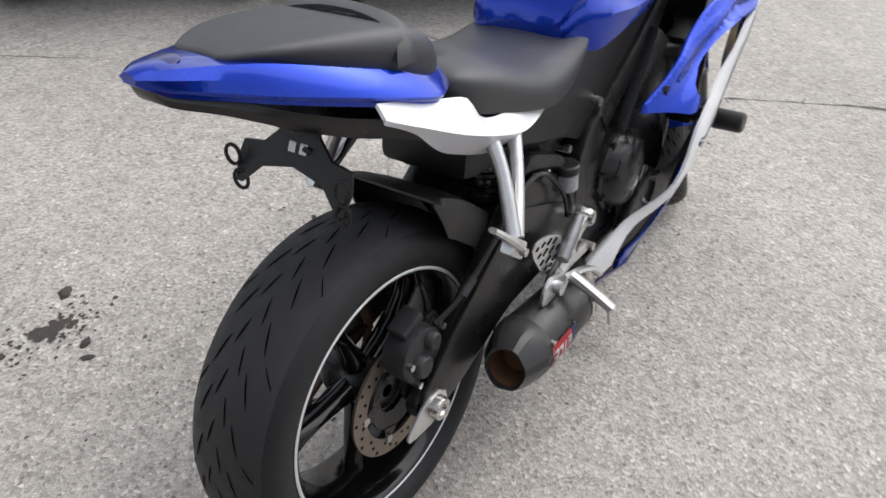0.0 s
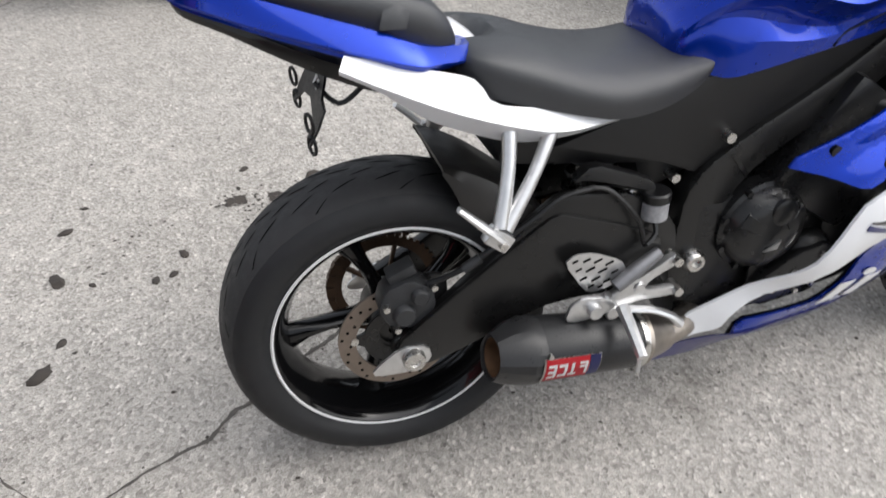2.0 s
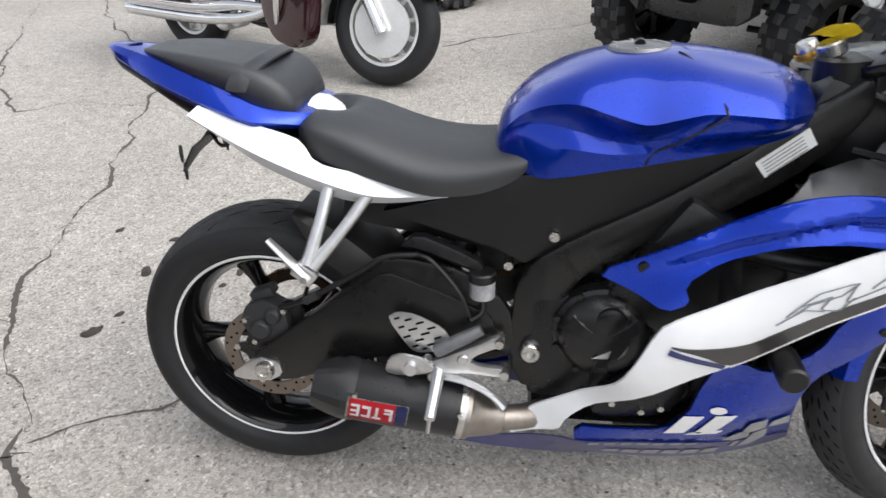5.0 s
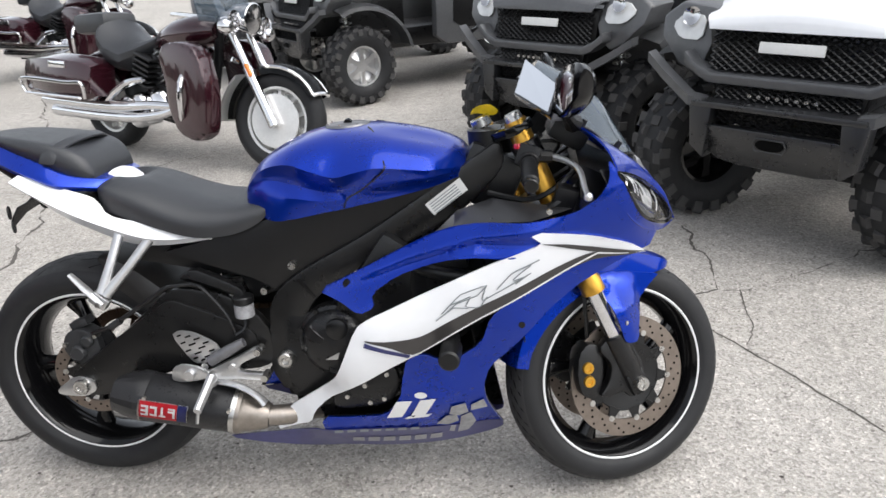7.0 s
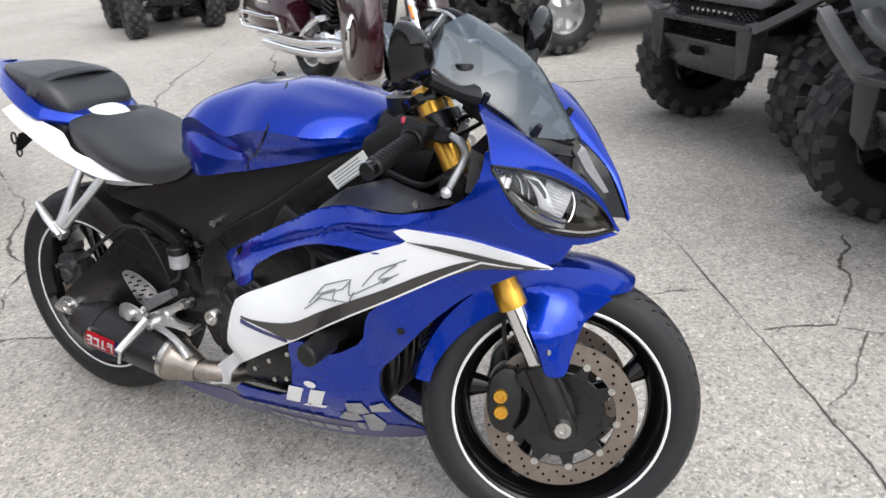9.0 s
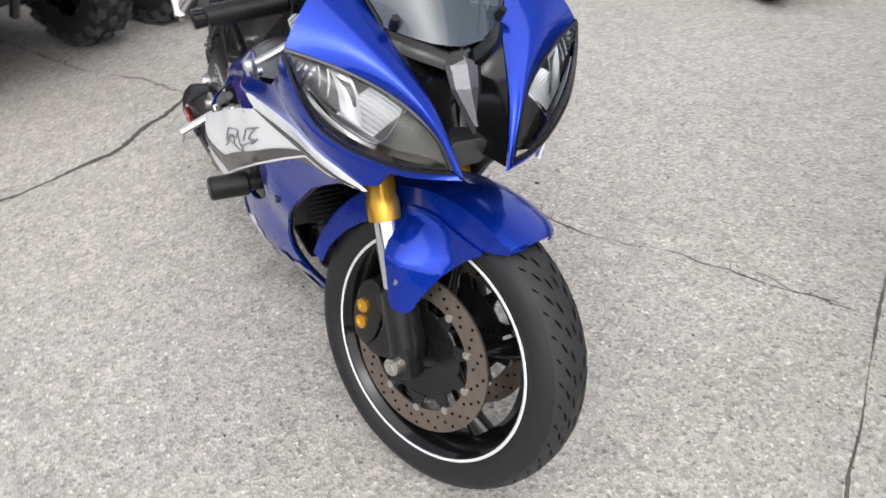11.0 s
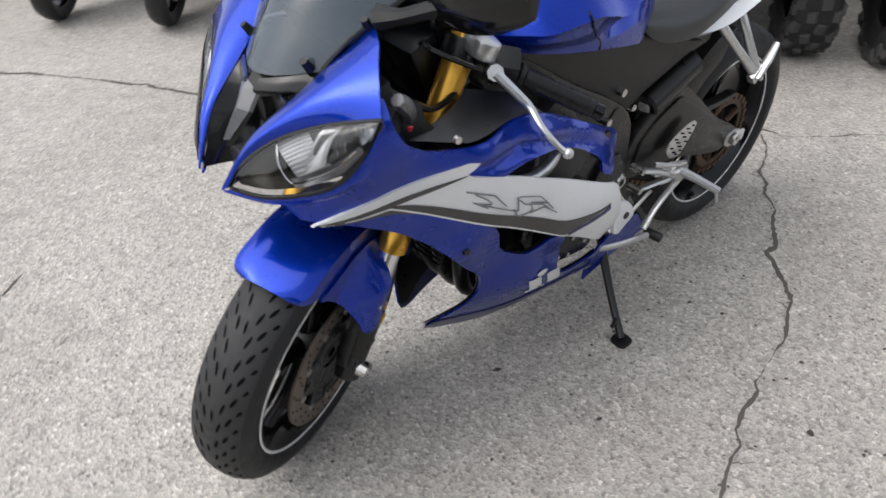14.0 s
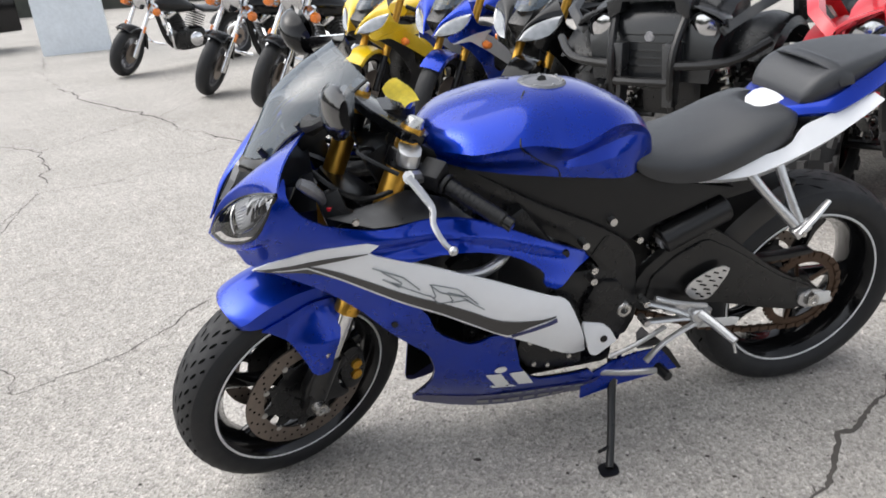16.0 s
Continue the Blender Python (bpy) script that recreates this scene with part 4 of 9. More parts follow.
def plain_frame(side):
    bm = bmesh.new()
    beam = [(0.512, 0.53), (0.545, 0.582), (0.619, 0.632), (0.76, 0.707), (0.896, 0.795), (1.012, 0.872), (1.075, 0.915), (1.09, 0.86), (1.047, 0.805), (0.97, 0.739), (0.838, 0.672), (0.70, 0.60), (0.625, 0.545), (0.58, 0.45), (0.585, 0.33), (0.53, 0.295), (0.497, 0.36), (0.505, 0.45)]
    prism(bm, soften(beam), side * 0.08, side * 0.126, 0.010)
    frame_ob = part("frame_beam", bm, FRAME, bike, "black twin spar frame")
    for v in frame_ob.data.vertices:
        v.co.y *= 1.0 - 0.35 * max(0, min(1, (v.co.x - 0.85) / 0.25))
    bm = bmesh.new()
    prism(bm, [(0.588, 0.60), (0.60, 0.60), (0.632, 0.555), (0.628, 0.548)], side * 0.125, side * 0.1285, 0)
    part("beam_joint", bm, GLOSSBLACK, frame_ob)
    bm = bmesh.new()
    cover = [(0.262, 0.668), (0.39, 0.70), (0.50, 0.742), (0.553, 0.748), (0.70, 0.775), (0.85, 0.81), (0.95, 0.828), (0.90, 0.79), (0.76, 0.702), (0.62, 0.628), (0.53, 0.57), (0.47, 0.60)]
    prism(bm, cover, side * 0.085, side * 0.114, 0.006)
    part("side_cover", bm, PLASTIC, bike, "matt black side cover under the seat")
    for x, y, z, r in ((0.581, 0.127, 0.634, 0.011), (0.498, 0.107, 0.563, 0.010)):
        bm = bmesh.new()
        cyl(bm, (x, side * (y - 0.03), z), (x, side * (y + 0.004), z), r, r * 0.85, 12)
        part("frame_bolt", bm, STEEL, bike)
    bm = bmesh.new()
    turned(bm, [(0.0, 0.004), (0.010, 0.004), (0.010, 0.012), (0.017, 0.012), (0.022, 0.006), (0.022, -0.02)], (0.544, side * 0.136, 0.394), (0, side, 0), 18)
    part("swingarm_pivot", bm, STEEL, bike)
    # swingarm
    bm = bmesh.new()
    arm = [(-0.035, 0.335), (-0.01, 0.352), (0.095, 0.435), (0.262, 0.572), (0.30, 0.580), (0.42, 0.558), (0.50, 0.49), (0.52, 0.40), (0.49, 0.365), (0.381, 0.352), (0.30, 0.36), (0.233, 0.352), (0.067, 0.288), (0.02, 0.28), (-0.03, 0.30)]
    if side > 0:
        arm = [(-0.035, 0.335), (-0.01, 0.352), (0.10, 0.41), (0.25, 0.53), (0.33, 0.585), (0.42, 0.545), (0.50, 0.48), (0.52, 0.40), (0.49, 0.365), (0.381, 0.352), (0.30, 0.36), (0.233, 0.335), (0.067, 0.285), (0.02, 0.28), (-0.03, 0.30)]
    prism(bm, soften(arm), side * 0.098, side * 0.125, 0.008)
    arm_ob = part("swingarm", bm, FRAME, bike, "black box-section swingarm")
    bm = bmesh.new()
    if side < 0:
        face = [(-0.03, 0.345), (0.10, 0.442), (0.252, 0.545), (0.275, 0.550), (0.385, 0.508), (0.47, 0.465), (0.482, 0.40), (0.38, 0.368), (0.24, 0.362), (0.07, 0.298), (0.0, 0.292)]
    else:
        face = [(-0.02, 0.342), (0.10, 0.40), (0.25, 0.505), (0.33, 0.550), (0.41, 0.515), (0.47, 0.465), (0.482, 0.40), (0.38, 0.368), (0.24, 0.352), (0.07, 0.298), (0.0, 0.292)]
    prism(bm, soften(face, 1, 0.12), side * 0.120, side * 0.132, 0.005)
    part("swingarm_face", bm, FRAME, arm_ob)
    bm = bmesh.new()
    prism(bm, soften([(-0.075, 0.305), (-0.02, 0.345), (0.03, 0.335), (0.035, 0.305), (0.0, 0.285), (-0.07, 0.29)]), side * 0.131, side * 0.137, 0.002)
    part("axle_plate", bm, ALU, arm_ob)
    bm = bmesh.new()
    turned(bm, [(0.0, 0.014), (0.008, 0.014), (0.010, 0.018), (0.019, 0.018), (0.021, 0.012), (0.021, 0.0)], (0, side * 0.135, 0.318), (0, side, 0), 6 if side > 0 else 20)
    part("axle_nut", bm, STEEL, arm_ob)


both(plain_frame)



# ---- wheels, fork and brakes ----
def wheel(name, center, radius, half, rim_r, rim_half, spokes, turn, mat4, label, slashes=False):
    """A cast wheel with tyre, painted rim line, spokes and tread marks, axle along y; mat4 places it on the motorcycle."""
    c = Vector(center)
    bm = bmesh.new()
    h = radius - rim_r
    prof = [(rim_r - 0.006, rim_half * 0.93), (rim_r + 0.004, rim_half * 1.02), (rim_r + h * 0.22, half * 0.97), (rim_r + h * 0.42, half), (rim_r + h * 0.6, half * 0.955), (rim_r + h * 0.76, half * 0.83), (rim_r + h * 0.88, half * 0.63), (rim_r + h * 0.965, half * 0.36), (radius, 0)]
    prof = spline([(r, y, 0) for r, y in prof], 3)
    prof = [(p.x, p.y) for p in prof]
    full = prof + [(r, -y) for r, y in prof[-2::-1]]
    turned(bm, full, c, (0, 1, 0), 96)
    wheel_ob = part(name, xform(bm, mat4), RUBBER, bike, label)
    # worn, dusty running band with the tread marks cut into it
    bm = bmesh.new()
    band = [(r + 0.0006, y) for r, y in prof if y < half * 0.86]
    turned(bm, band + [(r, -y) for r, y in band[-2::-1]], c, (0, 1, 0), 96)
    part("tread_band", xform(bm, mat4), TREADBAND, wheel_ob, "dull dusty running band")

    def on(a, y, lift=0.0014):
        r = np.interp(abs(y), [q[1] for q in prof[::-1]], [q[0] for q in prof[::-1]])
        r += lift
        return c + V(-math.sin(a) * r, y, math.cos(a) * r)

    bm = bmesh.new()
    count = 44

    def mark(a, y, da, dy, w):
        segs = 5
        left, right = [], []
        for i in range(segs + 1):
            t = i / segs
            ww = w * (math.sin(math.pi * (0.12 + 0.76 * t))) / radius
            left.append(bm.verts.new(on(a + da * t - ww * 0.3, y + dy * t + w * 0.5 * math.sin(math.pi * (0.1 + 0.8 * t)))))
            right.append(bm.verts.new(on(a + da * t + ww * 0.3, y + dy * t - w * 0.5 * math.sin(math.pi * (0.1 + 0.8 * t)))))
        for i in range(segs):
            bm.faces.new((left[i], left[i + 1], right[i + 1], right[i]))

    for i in range(0 if not slashes else 26):
        a = 2 * math.pi * i / 26
        for s in (-1, 1):
            shift = math.pi / 26 if s > 0 else 0
            mark(a + shift, s * half * 0.07, 0.13, s * half * 0.10, 0.0036)
            mark(a + shift + 0.10, s * half * 0.30, 0.15, s * half * 0.17, 0.0040)
            if i % 2:
                mark(a + shift + 0.04, s * half * 0.55, 0.12, s * half * 0.26, 0.0038)
    for i in range(0 if slashes else count):
        a = 2 * math.pi * i / count
        if i % 2:
            mark(a, half * 0.03, 0.075, -half * 0.04, 0.0050)
        for s in (-1, 1):
            shift = math.pi / count if s > 0 else 0
            mark(a + shift, s * half * 0.22, 0.080, s * half * 0.08, 0.0054)
            mark(a + shift + 0.07, s * half * 0.44, 0.070, s * half * 0.12, 0.0056)
            mark(a + shift + 0.02, s * half * 0.66, 0.050, s * half * 0.12, 0.0046)
    part("tread_mark", xform(bm, mat4), GROOVE, wheel_ob, "dark tread grooves")["kind"] = "stuff"
    # rim barrel
    bm = bmesh.new()
    rp = [(rim_r + 0.002, rim_half), (rim_r - 0.006, rim_half + 0.002), (rim_r - 0.012, rim_half - 0.004), (rim_r - 0.02, rim_half * 0.7), (rim_r - 0.034, rim_half * 0.3), (rim_r - 0.034, -rim_half * 0.3), (rim_r - 0.02, -rim_half * 0.7), (rim_r - 0.012, -rim_half + 0.004), (rim_r - 0.006, -rim_half - 0.002), (rim_r + 0.002, -rim_half)]
    turned(bm, rp, c, (0, 1, 0), 72)
    rim = part("rim", xform(bm, mat4), GLOSSBLACK, wheel_ob, "gloss black cast rim")
    for s in (-1, 1):
        bm = bmesh.new()
        turned(bm, [(rim_r - 0.0035, s * (rim_half + 0.0025)), (rim_r - 0.0005, s * (rim_half + 0.0045)), (rim_r + 0.0025, s * (rim_half + 0.0025))], c, (0, 1, 0), 96)
        part("rim_line", xform(bm, mat4), STRIPE, wheel_ob, "thin white rim stripe")
    bm = bmesh.new()
    turned(bm, [(0.012, 0.06), (0.04, 0.058), (0.046, 0.045), (0.042, 0.0), (0.046, -0.045), (0.04, -0.058), (0.012, -0.06)], c, (0, 1, 0), 28)
    part("hub", xform(bm, mat4), BLACK, wheel_ob)
    for k in range(spokes):
        a = turn + 2 * math.pi * k / spokes
        bm = bmesh.new()
        rings = []
        for t in (0, 0.25, 0.5, 0.75, 1.0):
            r = 0.036 + (rim_r - 0.034 - 0.034) * t
            w = 0.022 - 0.009 * math.sin(math.pi * min(t * 1.1, 1)) + (0.008 * max(0, t - 0.8) / 0.2)
            d = 0.026 - 0.008 * t
            off = 0.22 * (t ** 1.4) - 0.11
            aa = a + off * 0.6
            e, q = V(-math.sin(aa), 0, math.cos(aa)), V(math.cos(aa), 0, math.sin(aa))
            rings.append([c + e * r + q * (w * math.cos(b)) + V(0, d * math.sin(b), 0) for b in (2 * math.pi * i / 10 for i in range(10))])
        loft(bm, rings)
        part("spoke", xform(bm, mat4), GLOSSBLACK, wheel_ob)
    return wheel_ob


def brake_disc(parent, center, y, r_out, r_in, mat4, holes, name="brake_disc"):
    c = Vector(center)
    bm = bmesh.new()
    turned(bm, [(r_in, y - 0.0025), (r_out, y - 0.0025), (r_out, y + 0.0025), (r_in, y + 0.0025)], c, (0, 1, 0), 60, closed_profile=True)
    disc = part(name, xform(bm, mat4), DISC, parent, "drilled steel brake disc")
    bm = bmesh.new()
    out = math.copysign(1, y)
    for i in range(holes):
        a = 2 * math.pi * i / holes
        r = r_in + (r_out - r_in) * (0.3, 0.55, 0.8)[i % 3]
        p = c + V(-math.sin(a) * r, 0, math.cos(a) * r)
        cyl(bm, p + V(0, y - 0.0031, 0), p + V(0, y + 0.0031, 0), 0.0032, n=8)
    part("drill_hole", xform(bm, mat4), GROOVE, disc)["kind"] = "stuff"
    arms = 10 if r_out > 0.13 else 5
    bm = bmesh.new()
    turned(bm, [(0.030, y * 0.80), (r_in * 0.80, y * 0.93), (r_in * 0.82, y * 0.97), (r_in * 0.80, y), (0.034, y * 0.90)], c, (0, 1, 0), 40)
    carrier = part("disc_carrier", xform(bm, mat4), ENGINE, disc, "black disc carrier")
    for i in range(arms):
        a = 2 * math.pi * i / arms + 0.2
        e, q = V(-math.sin(a), 0, math.cos(a)), V(math.cos(a), 0, math.sin(a))
        bm = bmesh.new()
        loft(bm, [[c + e * r + q * w + V(0, yy, 0) for w, yy in ((-ww, y * 0.94), (ww, y * 0.94), (ww, y * 1.02), (-ww, y * 1.02))] for r, ww in ((r_in * 0.76, 0.017), (r_in * 0.90, 0.011), (r_in + 0.004, 0.008))])
        part("disc_carrier_arm", xform(bm, mat4), ENGINE, disc)
        bm = bmesh.new()
        p = c + e * (r_in + 0.002)
        cyl(bm, p + V(0, y - out * 0.004, 0), p + V(0, y + out * 0.005, 0), 0.0075, n=12)
        part("disc_button", xform(bm, mat4), STEEL, disc)
    return disc


ONE = Matrix.Identity(4)
REAR_C = (-0.012, 0.017, 0.311)
rear_wheel = wheel("rear_wheel", REAR_C, 0.3125, 0.089, 0.2265, 0.072, 5, 0.3, ONE, "rear wheel with a wide sport tyre", True)
brake_disc(rear_wheel, REAR_C, -0.080, 0.110, 0.078, ONE, 36, "rear_brake_disc")

STEER_ANGLE = 24.6
CASTER = 24.0
FORK_DIR = V(-math.sin(radians(CASTER)), 0, math.cos(radians(CASTER)))
STEER = Matrix.Translation((1.4436, 0.0, 0)) @ Matrix.Rotation(radians(STEER_ANGLE), 4, FORK_DIR) @ Matrix.Translation((-1.4436, 0, 0))
FRONT_C = (1.3606, 0.0, 0.2946)
front_wheel = wheel("front_wheel", FRONT_C, 0.2915, 0.061, 0.2205, 0.051, 5, 0.1, STEER, "front wheel turned to the left")
for s in (-1, 1):
    brake_disc(front_wheel, FRONT_C, s * 0.068, 0.155, 0.112, STEER, 60, "front_brake_disc")


def fork(side):
    base = V(FRONT_C[0], side * 0.104, FRONT_C[2])
    at = lambda k, dx=0.0, dy=0.0: base + FORK_DIR * k + V(dx * math.cos(radians(CASTER)), dy, dx * math.sin(radians(CASTER)))
    bm = bmesh.new()
    cyl(bm, at(-0.03), at(0.135), 0.026, 0.028, 20, 0.004)
    box(bm, at(0.0), (0.05, 0.04, 0.06), (0, -CASTER, 0), 0.008)
    leg = part("fork_bottom", xform(bm, STEER), BLACK, bike)
    bm = bmesh.new()
    cyl(bm, at(0.13), at(0.30), 0.0205, n=22)
    part("fork_slider", xform(bm, STEER), CHROME, bike, "polished fork slider")
    bm = bmesh.new()
    turned(bm, [(0.022, 0.255), (0.029, 0.257), (0.029, 0.29), (0.026, 0.295), (0.026, 0.70), (0.024, 0.705)], base, FORK_DIR, 24)
    part("fork_tube", xform(bm, STEER), GOLD, bike, "gold anodised fork tube")
    bm = bmesh.new()
    cyl(bm, at(0.70), at(0.722), 0.021, 0.018, 12, 0.002)
    part("fork_cap", xform(bm, STEER), STEEL, bike)
    bm = bmesh.new()
    turned(bm, [(0.0, 0.016), (0.006, 0.016), (0.008, 0.022), (0.016, 0.022), (0.018, 0.0)], base + V(0, side * 0.018, 0), (0, side, 0), 20)
    part("front_axle", xform(bm, STEER), STEEL, bike)
    # radial caliper behind the leg
    bm = bmesh.new()
    cal = [(1.222, 0.272), (1.25, 0.256), (1.272, 0.272), (1.282, 0.32), (1.28, 0.372), (1.265, 0.396), (1.240, 0.40), (1.216, 0.375), (1.210, 0.315)]
    prism(bm, soften(cal), side * 0.045, side * 0.098, 0.008)
    caliper = part("front_caliper", xform(bm, STEER), ENGINE, bike, "black radial brake caliper with gold bolts")
    for x, z in ((1.238, 0.340), (1.240, 0.306)):
        bm = bmesh.new()
        turned(bm, [(0.0, 0.003), (0.006, 0.003), (0.0075, 0.006), (0.0135, 0.006), (0.015, 0.0)], (x, side * 0.098, z), (0, side, 0), 16)
        part("caliper_bolt", xform(bm, STEER), BRASS, caliper)
    for z in (0.27, 0.39):
        bm = bmesh.new()
        cyl(bm, (1.29, side * 0.08, z), (1.34, side * 0.098, z + 0.01), 0.012, n=10)
        part("caliper_mount", xform(bm, STEER), BLACK, caliper)
    bm = bmesh.new()
    prism(bm, soften([(1.26, 0.385), (1.30, 0.420), (1.335, 0.425), (1.352, 0.39), (1.385, 0.335), (1.385, 0.270), (1.35, 0.250), (1.325, 0.275), (1.29, 0.262), (1.262, 0.268), (1.290, 0.300), (1.298, 0.345)]), side * 0.082, side * 0.110, 0.006)
    part("fork_foot", xform(bm, STEER), BLACK, leg, "black cast fork foot")
    bm = bmesh.new()
    cyl(bm, at(0.145, 0.034), at(0.158, 0.034), 0.013, 0.011, 12, 0.002)
    part("fork_bolt", xform(bm, STEER), STEEL, bike, "silver bolt on the fork foot")
    # hose
    bm = bmesh.new()
    tube(bm, [(1.25, side * 0.075, 0.41), (1.24, side * 0.09, 0.47), (1.23, side * 0.085, 0.56), (1.16, side * 0.05, 0.66)], 0.005, 6)
    part("brake_hose", xform(bm, STEER), BLACK, bike)
    # reflector bolt of the fender
    bm = bmesh.new()
    cyl(bm, at(0.155, 0.03, side * 0.012), at(0.155, 0.03, side * 0.03), 0.009, 0.006, 12)
    part("fender_bolt", xform(bm, STEER), STEEL, bike)
    # clip-on bar, grip and lever
    bar0 = at(0.635)
    bar1 = STEER.inverted() @ (V(1.141, -0.314, 0.861) if side < 0 else V(0.886, 0.278, 0.754))
    d = (bar1 - bar0).normalized()
    bm = bmesh.new()
    cyl(bm, at(0.615), at(0.655), 0.034, n=18, bevel=0.003)
    clip = part("handlebar", xform(bm, STEER), BLACK, bike, "clip-on handlebar")
    bm = bmesh.new()
    cyl(bm, bar0, bar1, 0.011, n=12)
    part("bar_tube", xform(bm, STEER), BLACK, clip)
    bm = bmesh.new()
    g0 = bar0.lerp(bar1, 0.40)
    cyl(bm, g0, bar0.lerp(bar1, 0.44), 0.022, n=16, bevel=0.002)
    cyl(bm, bar0.lerp(bar1, 0.44), bar0.lerp(bar1, 0.97), 0.0165, 0.0165, 16, 0.003)
    grip = part("grip", xform(bm, STEER), PLASTIC, clip, "black ribbed rubber grip")
    for k in range(10):
        p = bar0.lerp(bar1, 0.50 + 0.045 * k)
        bm = bmesh.new()
        cyl(bm, p, p + d * 0.004, 0.0175, n=16)
        part("grip_rib", xform(bm, STEER), PLASTIC, clip)
    bm = bmesh.new()
    cyl(bm, bar0.lerp(bar1, 0.965), bar1 + d * 0.012, 0.014, 0.015, 14, 0.002)
    part("bar_end", xform(bm, STEER), GLOSSBLACK, clip)
    bm = bmesh.new()
    box(bm, bar0.lerp(bar1, 0.30) + V(0.0, 0, 0.004), (0.05, 0.05, 0.05), (0, 20, side * 25), 0.008)
    part("switch_block", xform(bm, STEER), PLASTIC, clip)
    if side < 0:
        bm = bmesh.new()
        box(bm, bar0.lerp(bar1, 0.33) + V(-0.02, 0, 0.028), (0.02, 0.014, 0.012), (0, 0, 20), 0.003)
        part("kill_switch", xform(bm, STEER), RED, clip, "red switch")
    lev1 = STEER.inverted() @ (V(1.255, -0.273, 0.824) if side < 0 else V(1.01, 0.324, 0.737))
    lev0 = bar0.lerp(bar1, 0.30) + V(0.055, 0, 0.0)
    kink = STEER.inverted() @ V(1.031, 0.247, 0.799)
    way = [lev0, lev0.lerp(lev1, 0.18) + V(0.020, 0, 0.004), lev0.lerp(lev1, 0.45) + V(0.028, 0, 0.006), lev0.lerp(lev1, 0.8) + V(0.010, 0, 0), lev1]
    if side > 0:
        lev0 = STEER.inverted() @ V(1.064, 0.200, 0.846)
        way = [lev0, lev0.lerp(kink, 0.75), kink + V(0.002, 0.006, -0.003), kink.lerp(lev1, 0.35) + V(0.016, 0.004, 0.002), kink.lerp(lev1, 0.75) + V(0.012, 0.004, 0), lev1]
    bm = bmesh.new()
    tube(bm, way, [0.010, 0.009, 0.0075, 0.0065, 0.006, 0.006][:len(way)], 8, 6, 0.8)
    bmesh.ops.create_icosphere(bm, subdivisions=2, radius=0.010, matrix=Matrix.Translation(lev1))
    lever = part("lever", xform(bm, STEER), ALU, clip, "silver hand lever")
    bm = bmesh.new()
    tube(bm, [bar0.lerp(bar1, 0.26) + V(0.02, 0, 0), lev0], 0.014, 8, 1)
    part("lever_perch", xform(bm, STEER), BLACK if side < 0 else ALU, clip)
    if side > 0:
        bm = bmesh.new()
        prism(bm, soften([(-0.034, -0.020), (0.020, -0.026), (0.036, -0.006), (0.030, 0.020), (-0.010, 0.026), (-0.036, 0.012)]), -0.015, 0.015, 0.004, "xy")
        xform(bm, Matrix.Translation(STEER.inverted() @ V(1.052, 0.150, 0.874)) @ Matrix.Rotation(radians(60), 4, "Z") @ Matrix.Rotation(radians(-12), 4, "X"))
        part("clamp_block", xform(bm, STEER), ALU, clip, "cast silver lever clamp")
    bm = bmesh.new()
    tube(bm, [lev0 + V(0.01, -side * 0.02, 0), lev0 + V(0.06, -side * 0.09, 0.03), V(1.14, side * 0.05, 0.88), V(1.12, 0, 0.80)], 0.0045, 6)
    part("control_cable", xform(bm, STEER), BLACK, clip)


both(fork)


def front_fender():
    c = V(*FRONT_C)
    rows = []
    n = 34
    t0 = lambda t: t ** 1.35
    for i in range(n + 1):
        a = radians(26 - 104 * t0(i / n))          # from ahead of the top round to the back
        t = i / n
        r = 0.315 + 0.006 * math.sin(math.pi * t)
        w = 0.074 * min(1.0, 0.62 + 0.38 * math.sqrt(min(1.0, t / 0.10)))
        drop = 0.030 + 0.03 * math.sin(math.pi * min(1, t * 1.05))
        drop *= 0.25 + 0.75 * min(1.0, t / 0.2)
        row = []
        for j in range(15):
            s = j / 7 - 1
            u = abs(s)
            y = math.copysign(w * min(1, (u / 0.72) ** 0.9) if u < 0.72 else w + 0.004 * (u - 0.72), s)
            rr = r - 0.012 * min(1, u / 0.72) ** 3 - (drop * (u - 0.72) / 0.28 if u > 0.72 else 0)
            row.append(c + V(math.sin(a) * rr, y, math.cos(a) * rr))
        rows.append(row)
    bm = bmesh.new()
    loft(bm, rows, caps=False, closed=False)
    bmesh.ops.recalc_face_normals(bm, faces=bm.faces)
    bmesh.ops.solidify(bm, geom=bm.faces[:], thickness=0.003)
    fender = part("front_fender", xform(bm, STEER), BLUE, bike, "metallic blue front fender")
    for side in (-1, 1):
        pts = [(1.452, 0.548), (1.40, 0.555), (1.33, 0.57), (1.27, 0.56), (1.270, 0.53), (1.285, 0.500), (1.310, 0.440), (1.320, 0.405), (1.332, 0.398), (1.362, 0.400), (1.372, 0.44), (1.392, 0.49), (1.430, 0.532)]
        dep = lambda x, z: 0.080 + 0.054 * max(0.0, min(1.0, (0.555 - z) / 0.07)) * max(0.0, min(1.0, (1.405 - x - 0.3 * (z - 0.45)) / 0.075)) ** 0.7
        part("fender_fin", xform(sheet(soften(pts), dep, 0.004, 0.012, 0, side), STEER), BLUE, fender)


front_fender()


